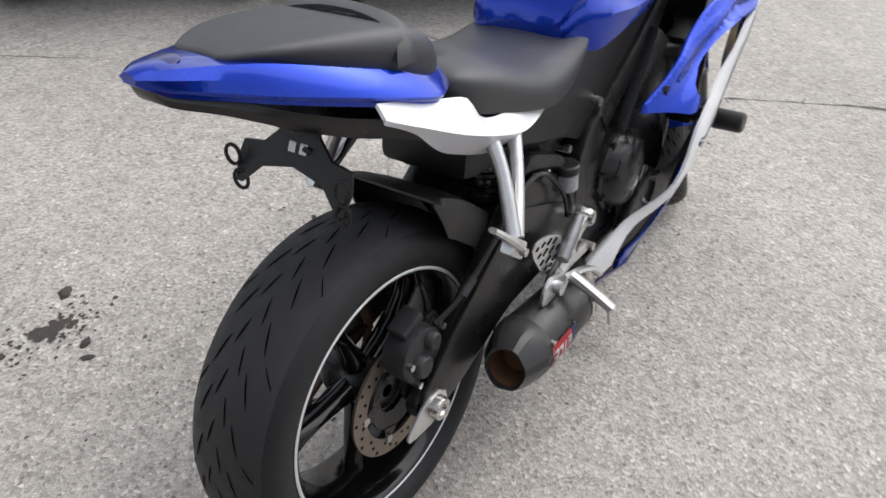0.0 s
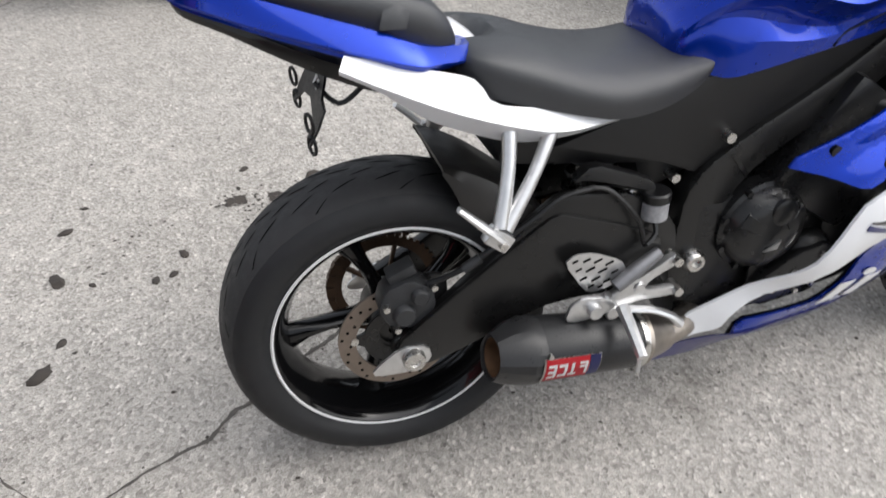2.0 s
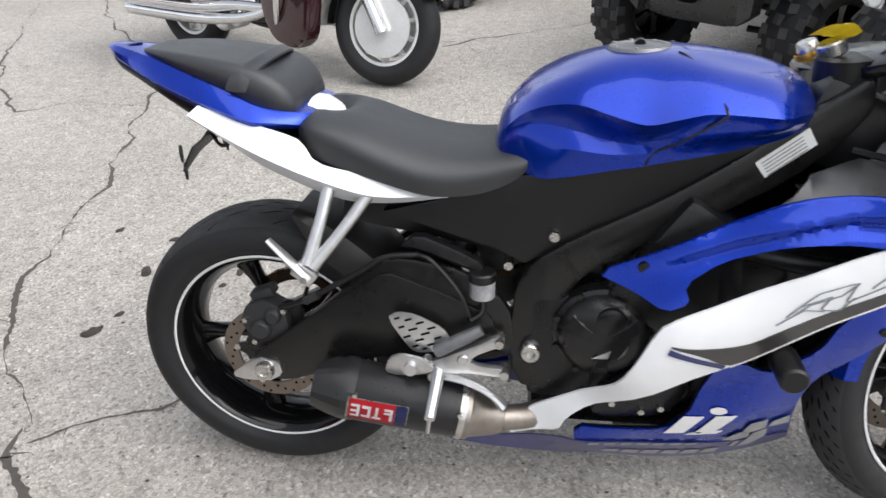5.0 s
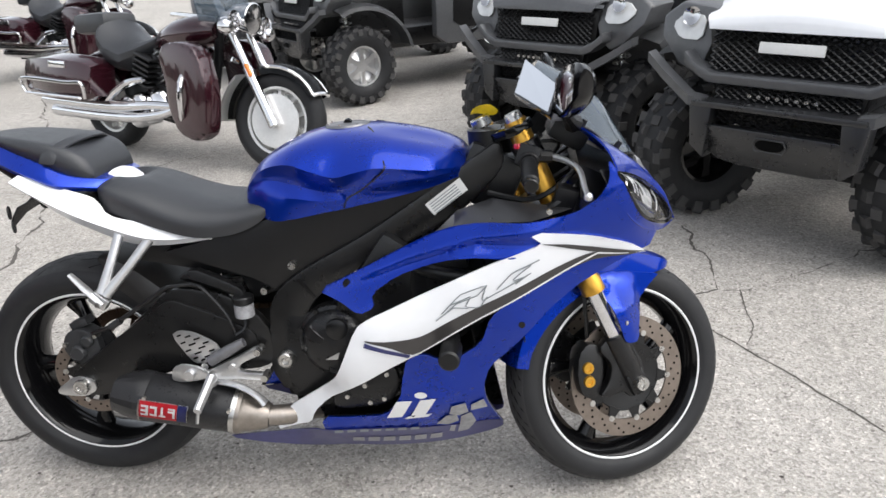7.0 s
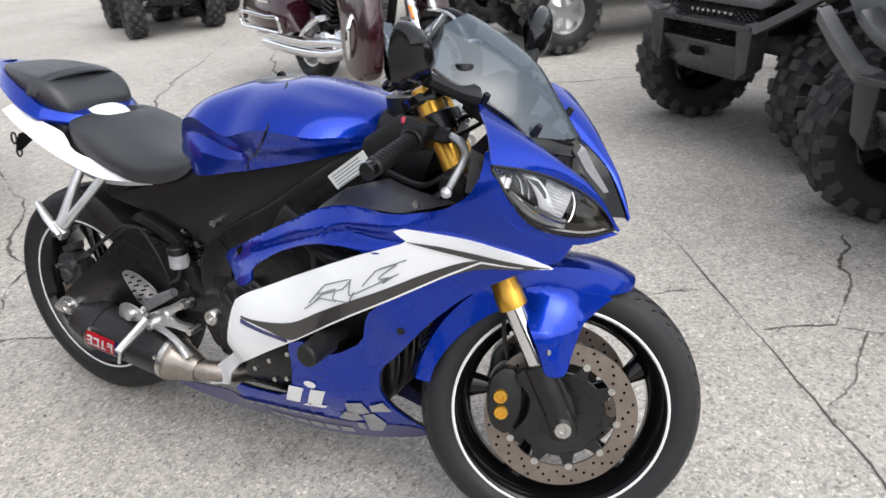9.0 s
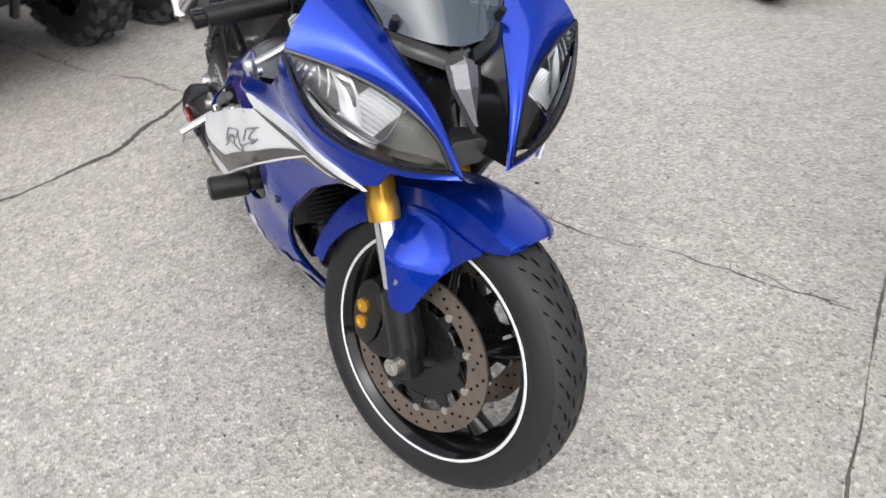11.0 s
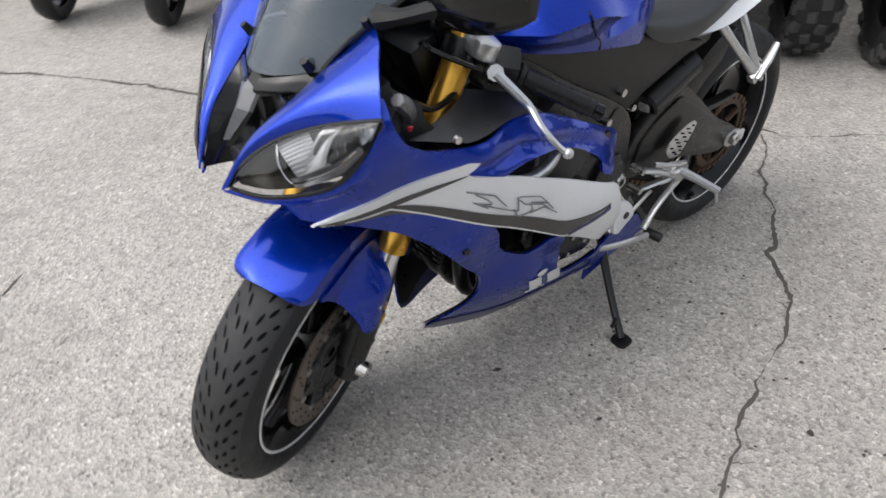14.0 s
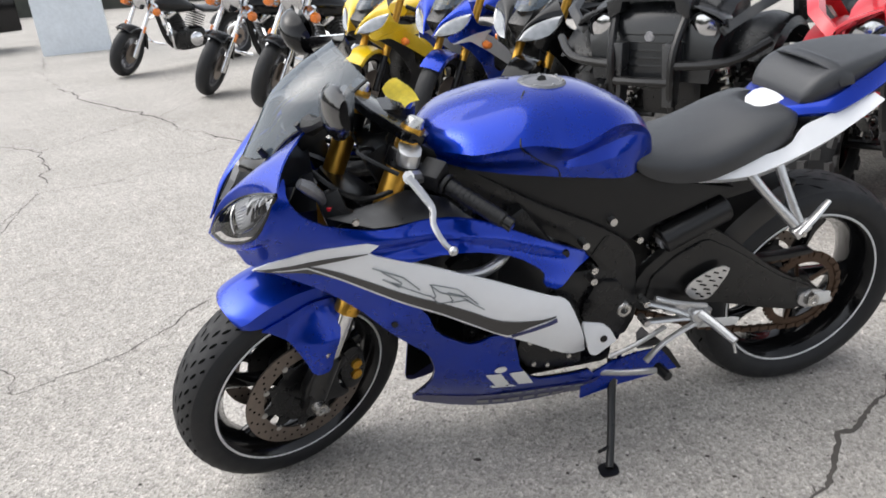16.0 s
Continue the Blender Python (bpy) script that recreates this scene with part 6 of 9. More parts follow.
def cruiser(m, paint, label, touring=False, steer=12.0, lean=7.0):
    """A heavy cruiser: origin at the rear contact, forward along x."""
    c = empty("cruiser_motorcycle", label, "motorcycle", m @ pose(0, 0, 0, -lean, 0, 0), "parked cruisers")
    P = lambda n, bm, mat, parent=c, lab="", **k: part(n, bm, mat, parent, lab, **k)
    wb = 1.60
    alloy = WHEELWHITE if touring else GREYMETAL
    road_wheel(c, (0, 0, 0.315), 0.315, 0.08, 0.20, alloy, disc=0.12, name="rear_wheel", spokes=9)
    ax = V(-math.sin(radians(30)), 0, math.cos(radians(30)))
    st = Matrix.Translation((wb + 0.12, 0, 0)) @ Matrix.Rotation(radians(steer), 4, ax) @ Matrix.Translation((-wb - 0.12, 0, 0))
    fc = V(wb, 0, 0.315)
    fw_m = st @ Matrix.Translation(fc)
    loc = fw_m.to_translation()
    road_wheel(c, loc, 0.315, 0.07, 0.205, alloy, disc=0.165 if touring else 0.13, steer=fw_m.to_3x3().to_4x4(), spokes=10)
    # front fender
    rows = []
    for i in range(19):
        a = radians((58 if touring else 18) - (150 if touring else 112) * i / 18)
        rows.append([fc + V(math.sin(a) * r, y, math.cos(a) * r) for r, y in ((0.285, -0.092), (0.325, -0.09), (0.342, -0.06), (0.348, 0), (0.342, 0.06), (0.325, 0.09), (0.285, 0.092))])
    bm = bmesh.new()
    loft(bm, rows, caps=False, closed=False)
    bmesh.ops.solidify(bm, geom=bm.faces[:], thickness=0.004)
    fend = P("front_fender", xform(bm, st), GLOSSBLACK if touring else paint, c, "deep dark front fender")
    bm = bmesh.new()
    tube(bm, [r[1] + V(0, -0.006, 0) for r in rows[:9]], 0.011, 6, 1)
    tube(bm, [r[5] + V(0, 0.006, 0) for r in rows[:9]], 0.011, 6, 1)
    tube(bm, [rows[0][i] for i in range(1, 6)], 0.012, 6, 1)
    P("fender_trim", xform(bm, st), CHROME if touring else GLOSSBLACK, fend)
    for s in (-1, 1):
        bm = bmesh.new()
        b0 = fc + V(0, s * 0.10, 0)
        cyl(bm, b0 - ax * 0.04, b0 + ax * 0.36, 0.034, 0.030, 16, 0.006)
        cyl(bm, b0 + ax * 0.34, b0 + ax * 0.80, 0.024, n=14)
        P("fork_leg", xform(bm, st), CHROME, c, "chrome fork leg")
        bm = bmesh.new()
        cyl(bm, b0 + ax * 0.30 + V(0.02, s * 0.03, 0), b0 + ax * 0.38 + V(0.02, s * 0.03, 0), 0.014, n=8)
        P("fork_reflector", xform(bm, st), AMBER, c)
        bm = bmesh.new()
        top = fc + ax * 0.84
        tube(bm, [top + V(-0.02, s * 0.05, 0.0), top + V(-0.06, s * 0.20, 0.08), top + V(-0.16, s * 0.38, 0.06), top + V(-0.30, s * 0.44, 0.02)], 0.014, 8)
        P("handlebar", xform(bm, st), CHROME, c, "wide chrome handlebar")
        bm = bmesh.new()
        turned(bm, [(0.0, 0.05), (0.03, 0.045), (0.046, 0.02), (0.05, 0.0), (0.04, -0.03), (0.0, -0.045)], fc + ax * 0.62 + V(0.06, s * 0.22, 0), (1, 0, 0), 16)
        sig = P("turn_signal", xform(bm, st), CHROME if touring else AMBER, c, "turn signal on the fork")
        bm = bmesh.new()
        turned(bm, [(0.0, -0.08), (0.05, -0.05), (0.062, 0.0), (0.066, 0.015)], fc + ax * 0.66 + V(0.09, s * 0.17, 0), (1, 0, -0.1), 18)
        P("passing_lamp", xform(bm, st), CHROME, c)
        bm = bmesh.new()
        tube(bm, [(0.95, s * 0.20, 0.28), (1.1, s * 0.33, 0.34), (1.13, s * 0.34, 0.55), (1.05, s * 0.16, 0.66)], 0.017, 8)
        P("crash_bar", bm, CHROME, c, "chrome crash bar")
        if touring:
            bm = bmesh.new()
            prism(bm, soften([(0.90, 0.69), (0.96, 0.77), (1.12, 0.79), (1.26, 0.74), (1.33, 0.50), (1.30, 0.24), (1.20, 0.18), (1.04, 0.22), (0.96, 0.36), (0.95, 0.56)], 2), s * 0.19, s * 0.32, 0.035)
            P("leg_fairing", bm, paint, c, "glossy lower leg fairing")
            rows2 = []
            for x, w, z0, z1 in ((0.26, 0.10, 0.40, 0.62), (0.20, 0.12, 0.37, 0.66), (-0.10, 0.13, 0.36, 0.68), (-0.40, 0.125, 0.37, 0.66), (-0.50, 0.10, 0.40, 0.62)):
                rows2.append([V(x, s * (0.16 + (0.01 if k in (0, 1) else 0) + w * 2 * yy), z0 + (z1 - z0) * zz) for k, (yy, zz) in enumerate(((0, 0.05), (0, 0.95), (0.5, 1.0), (0.92, 0.9), (1.0, 0.6), (1.0, 0.25), (0.85, 0.03), (0.4, 0)))])
            bm = bmesh.new()
            loft(bm, rows2)
            bag = P("saddlebag", bm, paint, c, "hard saddlebag with chrome rails")
            bm = bmesh.new()
            tube(bm, [(0.24, s * 0.40, 0.40), (0.26, s * 0.43, 0.50), (0.1, s * 0.44, 0.50), (-0.42, s * 0.43, 0.50), (-0.45, s * 0.40, 0.40)], 0.013, 8)
            tube(bm, [(0.2, s * 0.41, 0.40), (-0.42, s * 0.41, 0.40)], 0.011, 8, 1)
            P("bag_rail", bm, CHROME, bag)
            bm = bmesh.new()
            box(bm, (-0.02, s * 0.405, 0.61), (0.18, 0.02, 0.045), (0, 0, 0), 0.008)
            P("bag_latch", bm, CHROME, bag)
    if touring:
        # pale skirt behind the front wheel
        skirt = []
        for i in range(9):
            a = radians(-44 - 50 * i / 8)
            skirt.append([fc + V(math.sin(a) * r, y, math.cos(a) * r) for r, y in ((0.330, -0.155), (0.362, -0.12), (0.372, -0.05), (0.374, 0), (0.372, 0.05), (0.362, 0.12), (0.330, 0.155))])
        bm = bmesh.new()
        loft(bm, skirt, caps=False, closed=False)
        bmesh.ops.solidify(bm, geom=bm.faces[:], thickness=0.005)
        P("fender_skirt", xform(bm, st), WHEELWHITE, fend, "pale silver skirt behind the wheel")
        for x, z, r in ((0.40, 0.33, 0.085), (0.54, 0.37, 0.075), (0.62, 0.29, 0.06), (0.50, 0.25, 0.05)):
            bm = bmesh.new()
            turned(bm, [(0.0, 0.055), (r * 0.5, 0.05), (r * 0.85, 0.028), (r, 0.0), (r * 0.9, -0.06)], (x, -0.19, z), (0, -1, 0), 20)
            P("engine_dome", bm, CHROME, c, "chrome engine cover")
        bm = bmesh.new()
        tube(bm, [(0.12, -0.24, 0.25), (0.30, -0.25, 0.40), (0.48, -0.24, 0.50), (0.62, -0.22, 0.53)], [0.018, 0.024, 0.026, 0.018], 8)
        P("side_strut", bm, CHROME, c, "slanted chrome strut")
        for k in range(6):
            bm = bmesh.new()
            box(bm, (0.54 + 0.012 * k, -0.12, 0.50 + 0.034 * k), (0.16, 0.16, 0.016), (0, 18, 0), 0.004)
            P("cylinder_rib", bm, ENGINE, c)
    # lamp, tank, seat
    bm = bmesh.new()
    hl = fc + ax * 0.68 + V(0.10, 0, 0.02)
    turned(bm, [(0.0, -0.14), (0.05, -0.12), (0.085, -0.04), (0.095, 0.02), (0.098, 0.035), (0.09, 0.04)], hl, (1, 0, -0.1), 24)
    lamp = P("headlamp", xform(bm, st), CHROME, c, "round chrome headlamp")
    bm = bmesh.new()
    turned(bm, [(0.0, 0.05), (0.05, 0.046), (0.09, 0.036)], hl, (1, 0, -0.1), 24)
    P("lamp_lens", xform(bm, st), REFLECTOR, lamp)
    if touring:
        rows = []
        for z, w, x in ((0.88, 0.22, 1.32), (0.98, 0.28, 1.33), (1.08, 0.28, 1.30), (1.22, 0.25, 1.22), (1.38, 0.2, 1.14)):
            rows.append([V(x - 0.16 * abs(t) ** 1.7, w * t, z) for t in (-1, -0.66, -0.33, 0, 0.33, 0.66, 1)])
        bm = bmesh.new()
        loft(bm, rows, caps=False, closed=False)
        P("touring_screen", xform(bm, st), SMOKE, c, "tall clear touring screen")
    rows = []
    for x, z, w, hgt in ((0.62, 0.80, 0.09, 0.10), (0.68, 0.86, 0.13, 0.16), (0.82, 0.92, 0.16, 0.22), (0.98, 0.94, 0.155, 0.22), (1.08, 0.93, 0.12, 0.18), (1.14, 0.90, 0.07, 0.10)):
        rows.append([V(x, w * math.sin(a), z - hgt / 2 + hgt / 2 * math.cos(a)) for a in (2 * math.pi * k / 16 for k in range(16))])
    bm = bmesh.new()
    loft(bm, rows)
    tank_ob = P("fuel_tank", bm, paint, c, "glossy teardrop fuel tank")
    bm = bmesh.new()
    box(bm, (0.86, 0, 0.93), (0.26, 0.09, 0.03), (0, 4, 0), 0.012)
    P("tank_console", bm, CHROME, tank_ob)
    rows = []
    for x, z, w, t in ((0.62, 0.81, 0.10, 0.08), (0.52, 0.78, 0.18, 0.15), (0.38, 0.76, 0.22, 0.21), (0.24, 0.83, 0.23, 0.28), (0.15, 0.91, 0.21, 0.30), (0.09, 0.90, 0.16, 0.20)) if touring else ((0.60, 0.80, 0.10, 0.07), (0.50, 0.77, 0.16, 0.09), (0.34, 0.76, 0.18, 0.10), (0.22, 0.82, 0.17, 0.14), (0.16, 0.88, 0.15, 0.18), (0.12, 0.88, 0.13, 0.12)):
        rows.append([V(x, w * math.sin(a), z - t / 2 + t / 2 * math.cos(a)) for a in (2 * math.pi * k / 14 for k in range(14))])
    bm = bmesh.new()
    loft(bm, rows)
    P("rider_seat", bm, VINYL, c, "black padded saddle")
    bm = bmesh.new()
    box(bm, (-0.02, 0, 0.87 if touring else 0.83), (0.36, 0.28 if touring else 0.24, 0.14), (0, -4, 0), 0.05)
    P("passenger_seat", bm, VINYL, c)
    # engine
    bm = bmesh.new()
    box(bm, (0.72, 0, 0.38), (0.42, 0.26, 0.24), (0, 0, 0), 0.05)
    eng = P("crankcase", bm, ENGINE, c, "dark crankcase")
    for s in (-1, 1):
        bm = bmesh.new()
        turned(bm, [(0.0, 0.05), (0.06, 0.045), (0.09, 0.02), (0.10, 0.0)], (0.66, s * 0.14, 0.37), (0, s, 0), 24)
        P("side_cover", bm, CHROME, eng, "chrome engine cover")
    for dx, lean_deg in ((-0.10, -24), (0.12, 24)):
        bm = bmesh.new()
        for k in range(7):
            z = 0.50 + 0.028 * k
            box(bm, (0.72 + dx + math.sin(radians(lean_deg)) * (z - 0.5), 0, z), (0.17, 0.19, 0.014), (0, lean_deg, 0), 0.004)
        P("cylinder_fin", bm, ALU if touring else ENGINE, eng)["kind"] = "stuff"
        bm = bmesh.new()
        box(bm, (0.72 + dx * 1.9, 0, 0.71), (0.15, 0.18, 0.06), (0, lean_deg, 0), 0.02)
        P("rocker_cover", bm, CHROME, eng)
    for k in range(2):
        bm = bmesh.new()
        z = 0.27 + 0.07 * k
        tube(bm, [(0.95, -0.14, 0.55 - 0.1 * k), (0.92, -0.20, 0.38), (0.7, -0.235, z + 0.03), (0.3, -0.245, z), (-0.35 - 0.1 * k, -0.25, z)], [0.022, 0.024, 0.03, 0.042, 0.042], 12)
        P("exhaust_pipe", bm, CHROME, c, "long chrome exhaust pipe")
    bm = bmesh.new()
    tube(bm, [(0.0, 0.16, 0.315), (0.5, 0.16, 0.36)], 0.03, 8, 1)
    tube(bm, [(0.0, -0.16, 0.315), (0.5, -0.16, 0.36)], 0.03, 8, 1)
    tube(bm, [(1.15, 0, 0.92), (1.0, 0, 0.35), (0.7, 0, 0.24), (0.3, 0, 0.35), (0.1, 0, 0.7)], 0.03, 8)
    P("frame", bm, BLACK, c, "black tube frame")
    rows = []
    for i in range(15):
        a = radians(60 - 170 * i / 14)
        rows.append([V(math.sin(a) * r, y, 0.315 + math.cos(a) * r) for r, y in ((0.30, -0.112), (0.35, -0.11), (0.37, -0.07), (0.375, 0), (0.37, 0.07), (0.35, 0.11), (0.30, 0.112))])
    bm = bmesh.new()
    loft(bm, rows, caps=False, closed=False)
    bmesh.ops.solidify(bm, geom=bm.faces[:], thickness=0.004)
    P("rear_fender", bm, paint, c)
    return c


cruiser(place(-1.87, 3.36, -25), MAROON, "maroon touring cruiser with chrome and hard bags", True, 14)
cruiser(place(-4.48, 6.46, -25), MAROON, "second maroon touring cruiser behind the first one", True, 14)
H = 36.0


def row_place(x, y, deg, back):
    return place(x - back * math.cos(radians(deg)), y - back * math.sin(radians(deg)), deg)


cruiser(row_place(1.50, -5.14, H, 1.60), GLOSSBLACK, "black cruiser with a chrome fork parked in a row", False, 36)
cruiser(row_place(2.09, -6.20, H, 1.60), GLOSSBLACK, "black cruiser with passing lamps and amber signals", False, 40)
cruiser(row_place(3.32, -8.43, H, 1.60), BLACK, "plain black cruiser at the end of the row", False, 34)


def sport_bike(m, paint, label, fork_mat=None, steer=18.0):
    """A parked sport bike: origin at the rear contact, forward along x."""
    c = empty("sport_motorcycle", label, "motorcycle", m @ pose(0, 0, 0, -7, 0, 0), "parked sport bikes")
    P = lambda n, bm, mat, parent=c, lab="", **k: part(n, bm, mat, parent, lab, **k)
    wb = 1.38
    st = Matrix.Translation((wb + 0.1, 0, 0)) @ Matrix.Rotation(radians(steer), 4, FORK_DIR) @ Matrix.Translation((-wb - 0.1, 0, 0))
    road_wheel(c, (0, 0, 0.315), 0.315, 0.09, 0.225, GLOSSBLACK, disc=0.1, name="rear_wheel", spokes=5)
    fm = st @ Matrix.Translation((wb, 0, 0.30))
    road_wheel(c, fm.to_translation(), 0.30, 0.062, 0.225, GLOSSBLACK, disc=0.15, steer=fm.to_3x3().to_4x4(), spokes=5)
    for s in (-1, 1):
        bm = bmesh.new()
        b0 = V(wb, s * 0.10, 0.30)
        cyl(bm, b0, b0 + FORK_DIR * 0.28, 0.026, n=12)
        P("fork_bottom", xform(bm, st), BLACK)
        bm = bmesh.new()
        cyl(bm, b0 + FORK_DIR * 0.27, b0 + FORK_DIR * 0.70, 0.027, n=14)
        P("fork_tube", xform(bm, st), fork_mat or GOLD, c, "gold fork tube")
        mir = lambda pts: [(x, -s * y, z) for x, y, z in pts]
        inner = [(1.242, -0.126, 0.945), (1.30, -0.103, 0.899), (1.358, -0.083, 0.852), (1.428, -0.059, 0.795), (1.476, -0.036, 0.712)]
        crest = [(1.30, -0.200, 0.915), (1.356, -0.140, 0.880), (1.404, -0.096, 0.832), (1.446, -0.066, 0.78), (1.474, -0.044, 0.716)]
        brow = [(1.319, -0.239, 0.865), (1.360, -0.170, 0.842), (1.403, -0.108, 0.808), (1.444, -0.068, 0.766), (1.468, -0.051, 0.722)]
        under = [(1.320, -0.240, 0.862), (1.349, -0.227, 0.806), (1.384, -0.196, 0.758), (1.438, -0.121, 0.726), (1.467, -0.050, 0.717)]
        P("nose_cowl", patch(mir(inner), mir(brow), 14, 7, 0, 0.005, mir(crest)), paint, c, "glossy nose cowl")
        P("headlight", patch(mir(brow), mir(under), 14, 5, 0.006, 0.004), DIMLAMP, c, "grey swept-back headlight")
        P("side_fairing", sheet(soften(UPPER), FAIR, 0.006, 0.06, 0, s), paint, c, "painted side fairing")
        P("mid_fairing", sheet(soften(WHITEP), FAIR, 0.006, 0.06, 0.006, s), paint if paint is not BLUE else WHITE, c)
        P("lower_fairing", sheet(soften(LOWER), FAIR, 0.006, 0.06, 0, s), paint if paint is not YELLOWPAINT else BLACK, c)
        bm = bmesh.new()
        tube(bm, mir([(1.24, -0.14, 0.95), (1.22, -0.24, 1.0)]), 0.014, 8, 1)
        bmesh.ops.create_uvsphere(bm, u_segments=12, v_segments=8, radius=0.05, matrix=Matrix.Translation((1.21, s * 0.31, 1.03)) @ Matrix.Diagonal((0.6, 1.4, 0.85, 1)))
        P("mirror", bm, PLASTIC)
        bm = bmesh.new()
        turned(bm, [(0.0, 0.05), (0.02, 0.04), (0.03, 0.0), (0.02, -0.02)], (1.20, s * 0.27, 0.66), (0.2, s, 0), 12)
        P("turn_signal", bm, AMBER, c, "amber turn signal")
        bm = bmesh.new()
        tube(bm, mir([(1.05, -0.12, 0.88), (0.98, -0.33, 0.83)]), 0.016, 8, 1)
        P("handlebar", xform(bm, st), PLASTIC)
    rows = []
    for cc, ss in (((1.405, 0, 0.868), (1.342, 0.088, 0.884)), ((1.30, 0, 0.99), (1.235, 0.128, 0.953)), ((1.165, 0, 1.078), (1.118, 0.135, 1.028))):
        rows.append([V(cc[0] + (ss[0] - cc[0]) * abs(t) ** 1.8, t * ss[1], cc[2] + (ss[2] - cc[2]) * abs(t) ** 1.8) for t in (-1, -0.66, -0.33, 0, 0.33, 0.66, 1)])
    bm = bmesh.new()
    loft(bm, rows, caps=False, closed=False)
    P("windscreen", bm, SMOKE, c, "smoked windscreen")
    bm = bmesh.new()
    box(bm, (1.33, 0, 0.79), (0.16, 0.14, 0.16), (0, 40, 0), 0.03)
    box(bm, (0.75, 0, 0.45), (0.5, 0.28, 0.4), (0, 0, 0), 0.06)
    P("engine", bm, ENGINE)
    rows = []
    for x, z, w, hgt in ((0.46, 0.81, 0.06, 0.08), (0.55, 0.90, 0.15, 0.18), (0.70, 0.95, 0.18, 0.2), (0.85, 0.94, 0.18, 0.18), (1.0, 0.88, 0.10, 0.1)):
        rows.append([V(x, w * math.sin(a), z - hgt / 2 + hgt / 2 * math.cos(a)) for a in (2 * math.pi * k / 14 for k in range(14))])
    bm = bmesh.new()
    loft(bm, rows)
    P("fuel_tank", bm, paint, c, "painted fuel tank")
    bm = bmesh.new()
    box(bm, (0.33, 0, 0.80), (0.42, 0.26, 0.08), (0, 6, 0), 0.035)
    P("seat", bm, VINYL)
    bm = bmesh.new()
    box(bm, (-0.02, 0, 0.88), (0.45, 0.2, 0.1), (0, 12, 0), 0.04, 0.8)
    P("tail", bm, paint)
    bm = bmesh.new()
    box(bm, (0.25, 0, 0.42), (0.6, 0.25, 0.09), (0, -18, 0), 0.02)
    P("swingarm", bm, BLACK)
    bm = bmesh.new()
    rows = []
    for i in range(11):
        a = radians(40 - 100 * i / 10)
        rows.append([V(wb + math.sin(a) * r, y, 0.30 + math.cos(a) * r) for r, y in ((0.28, -0.075), (0.305, -0.07), (0.315, 0), (0.305, 0.07), (0.28, 0.075))])
    loft(bm, rows, caps=False, closed=False)
    P("front_fender", xform(bm, st), paint, c)
    return c


sport_bike(row_place(0.78, -3.92, H, 1.38), YELLOWPAINT, "bright yellow sport bike parked nose out")
sport_bike(row_place(0.34, -3.27, H, 1.38), BLUE, "blue sport bike parked nose out in the row")
sport_bike(row_place(-0.02, -2.61, H, 1.38), GLOSSBLACK, "black sport bike with amber signals")


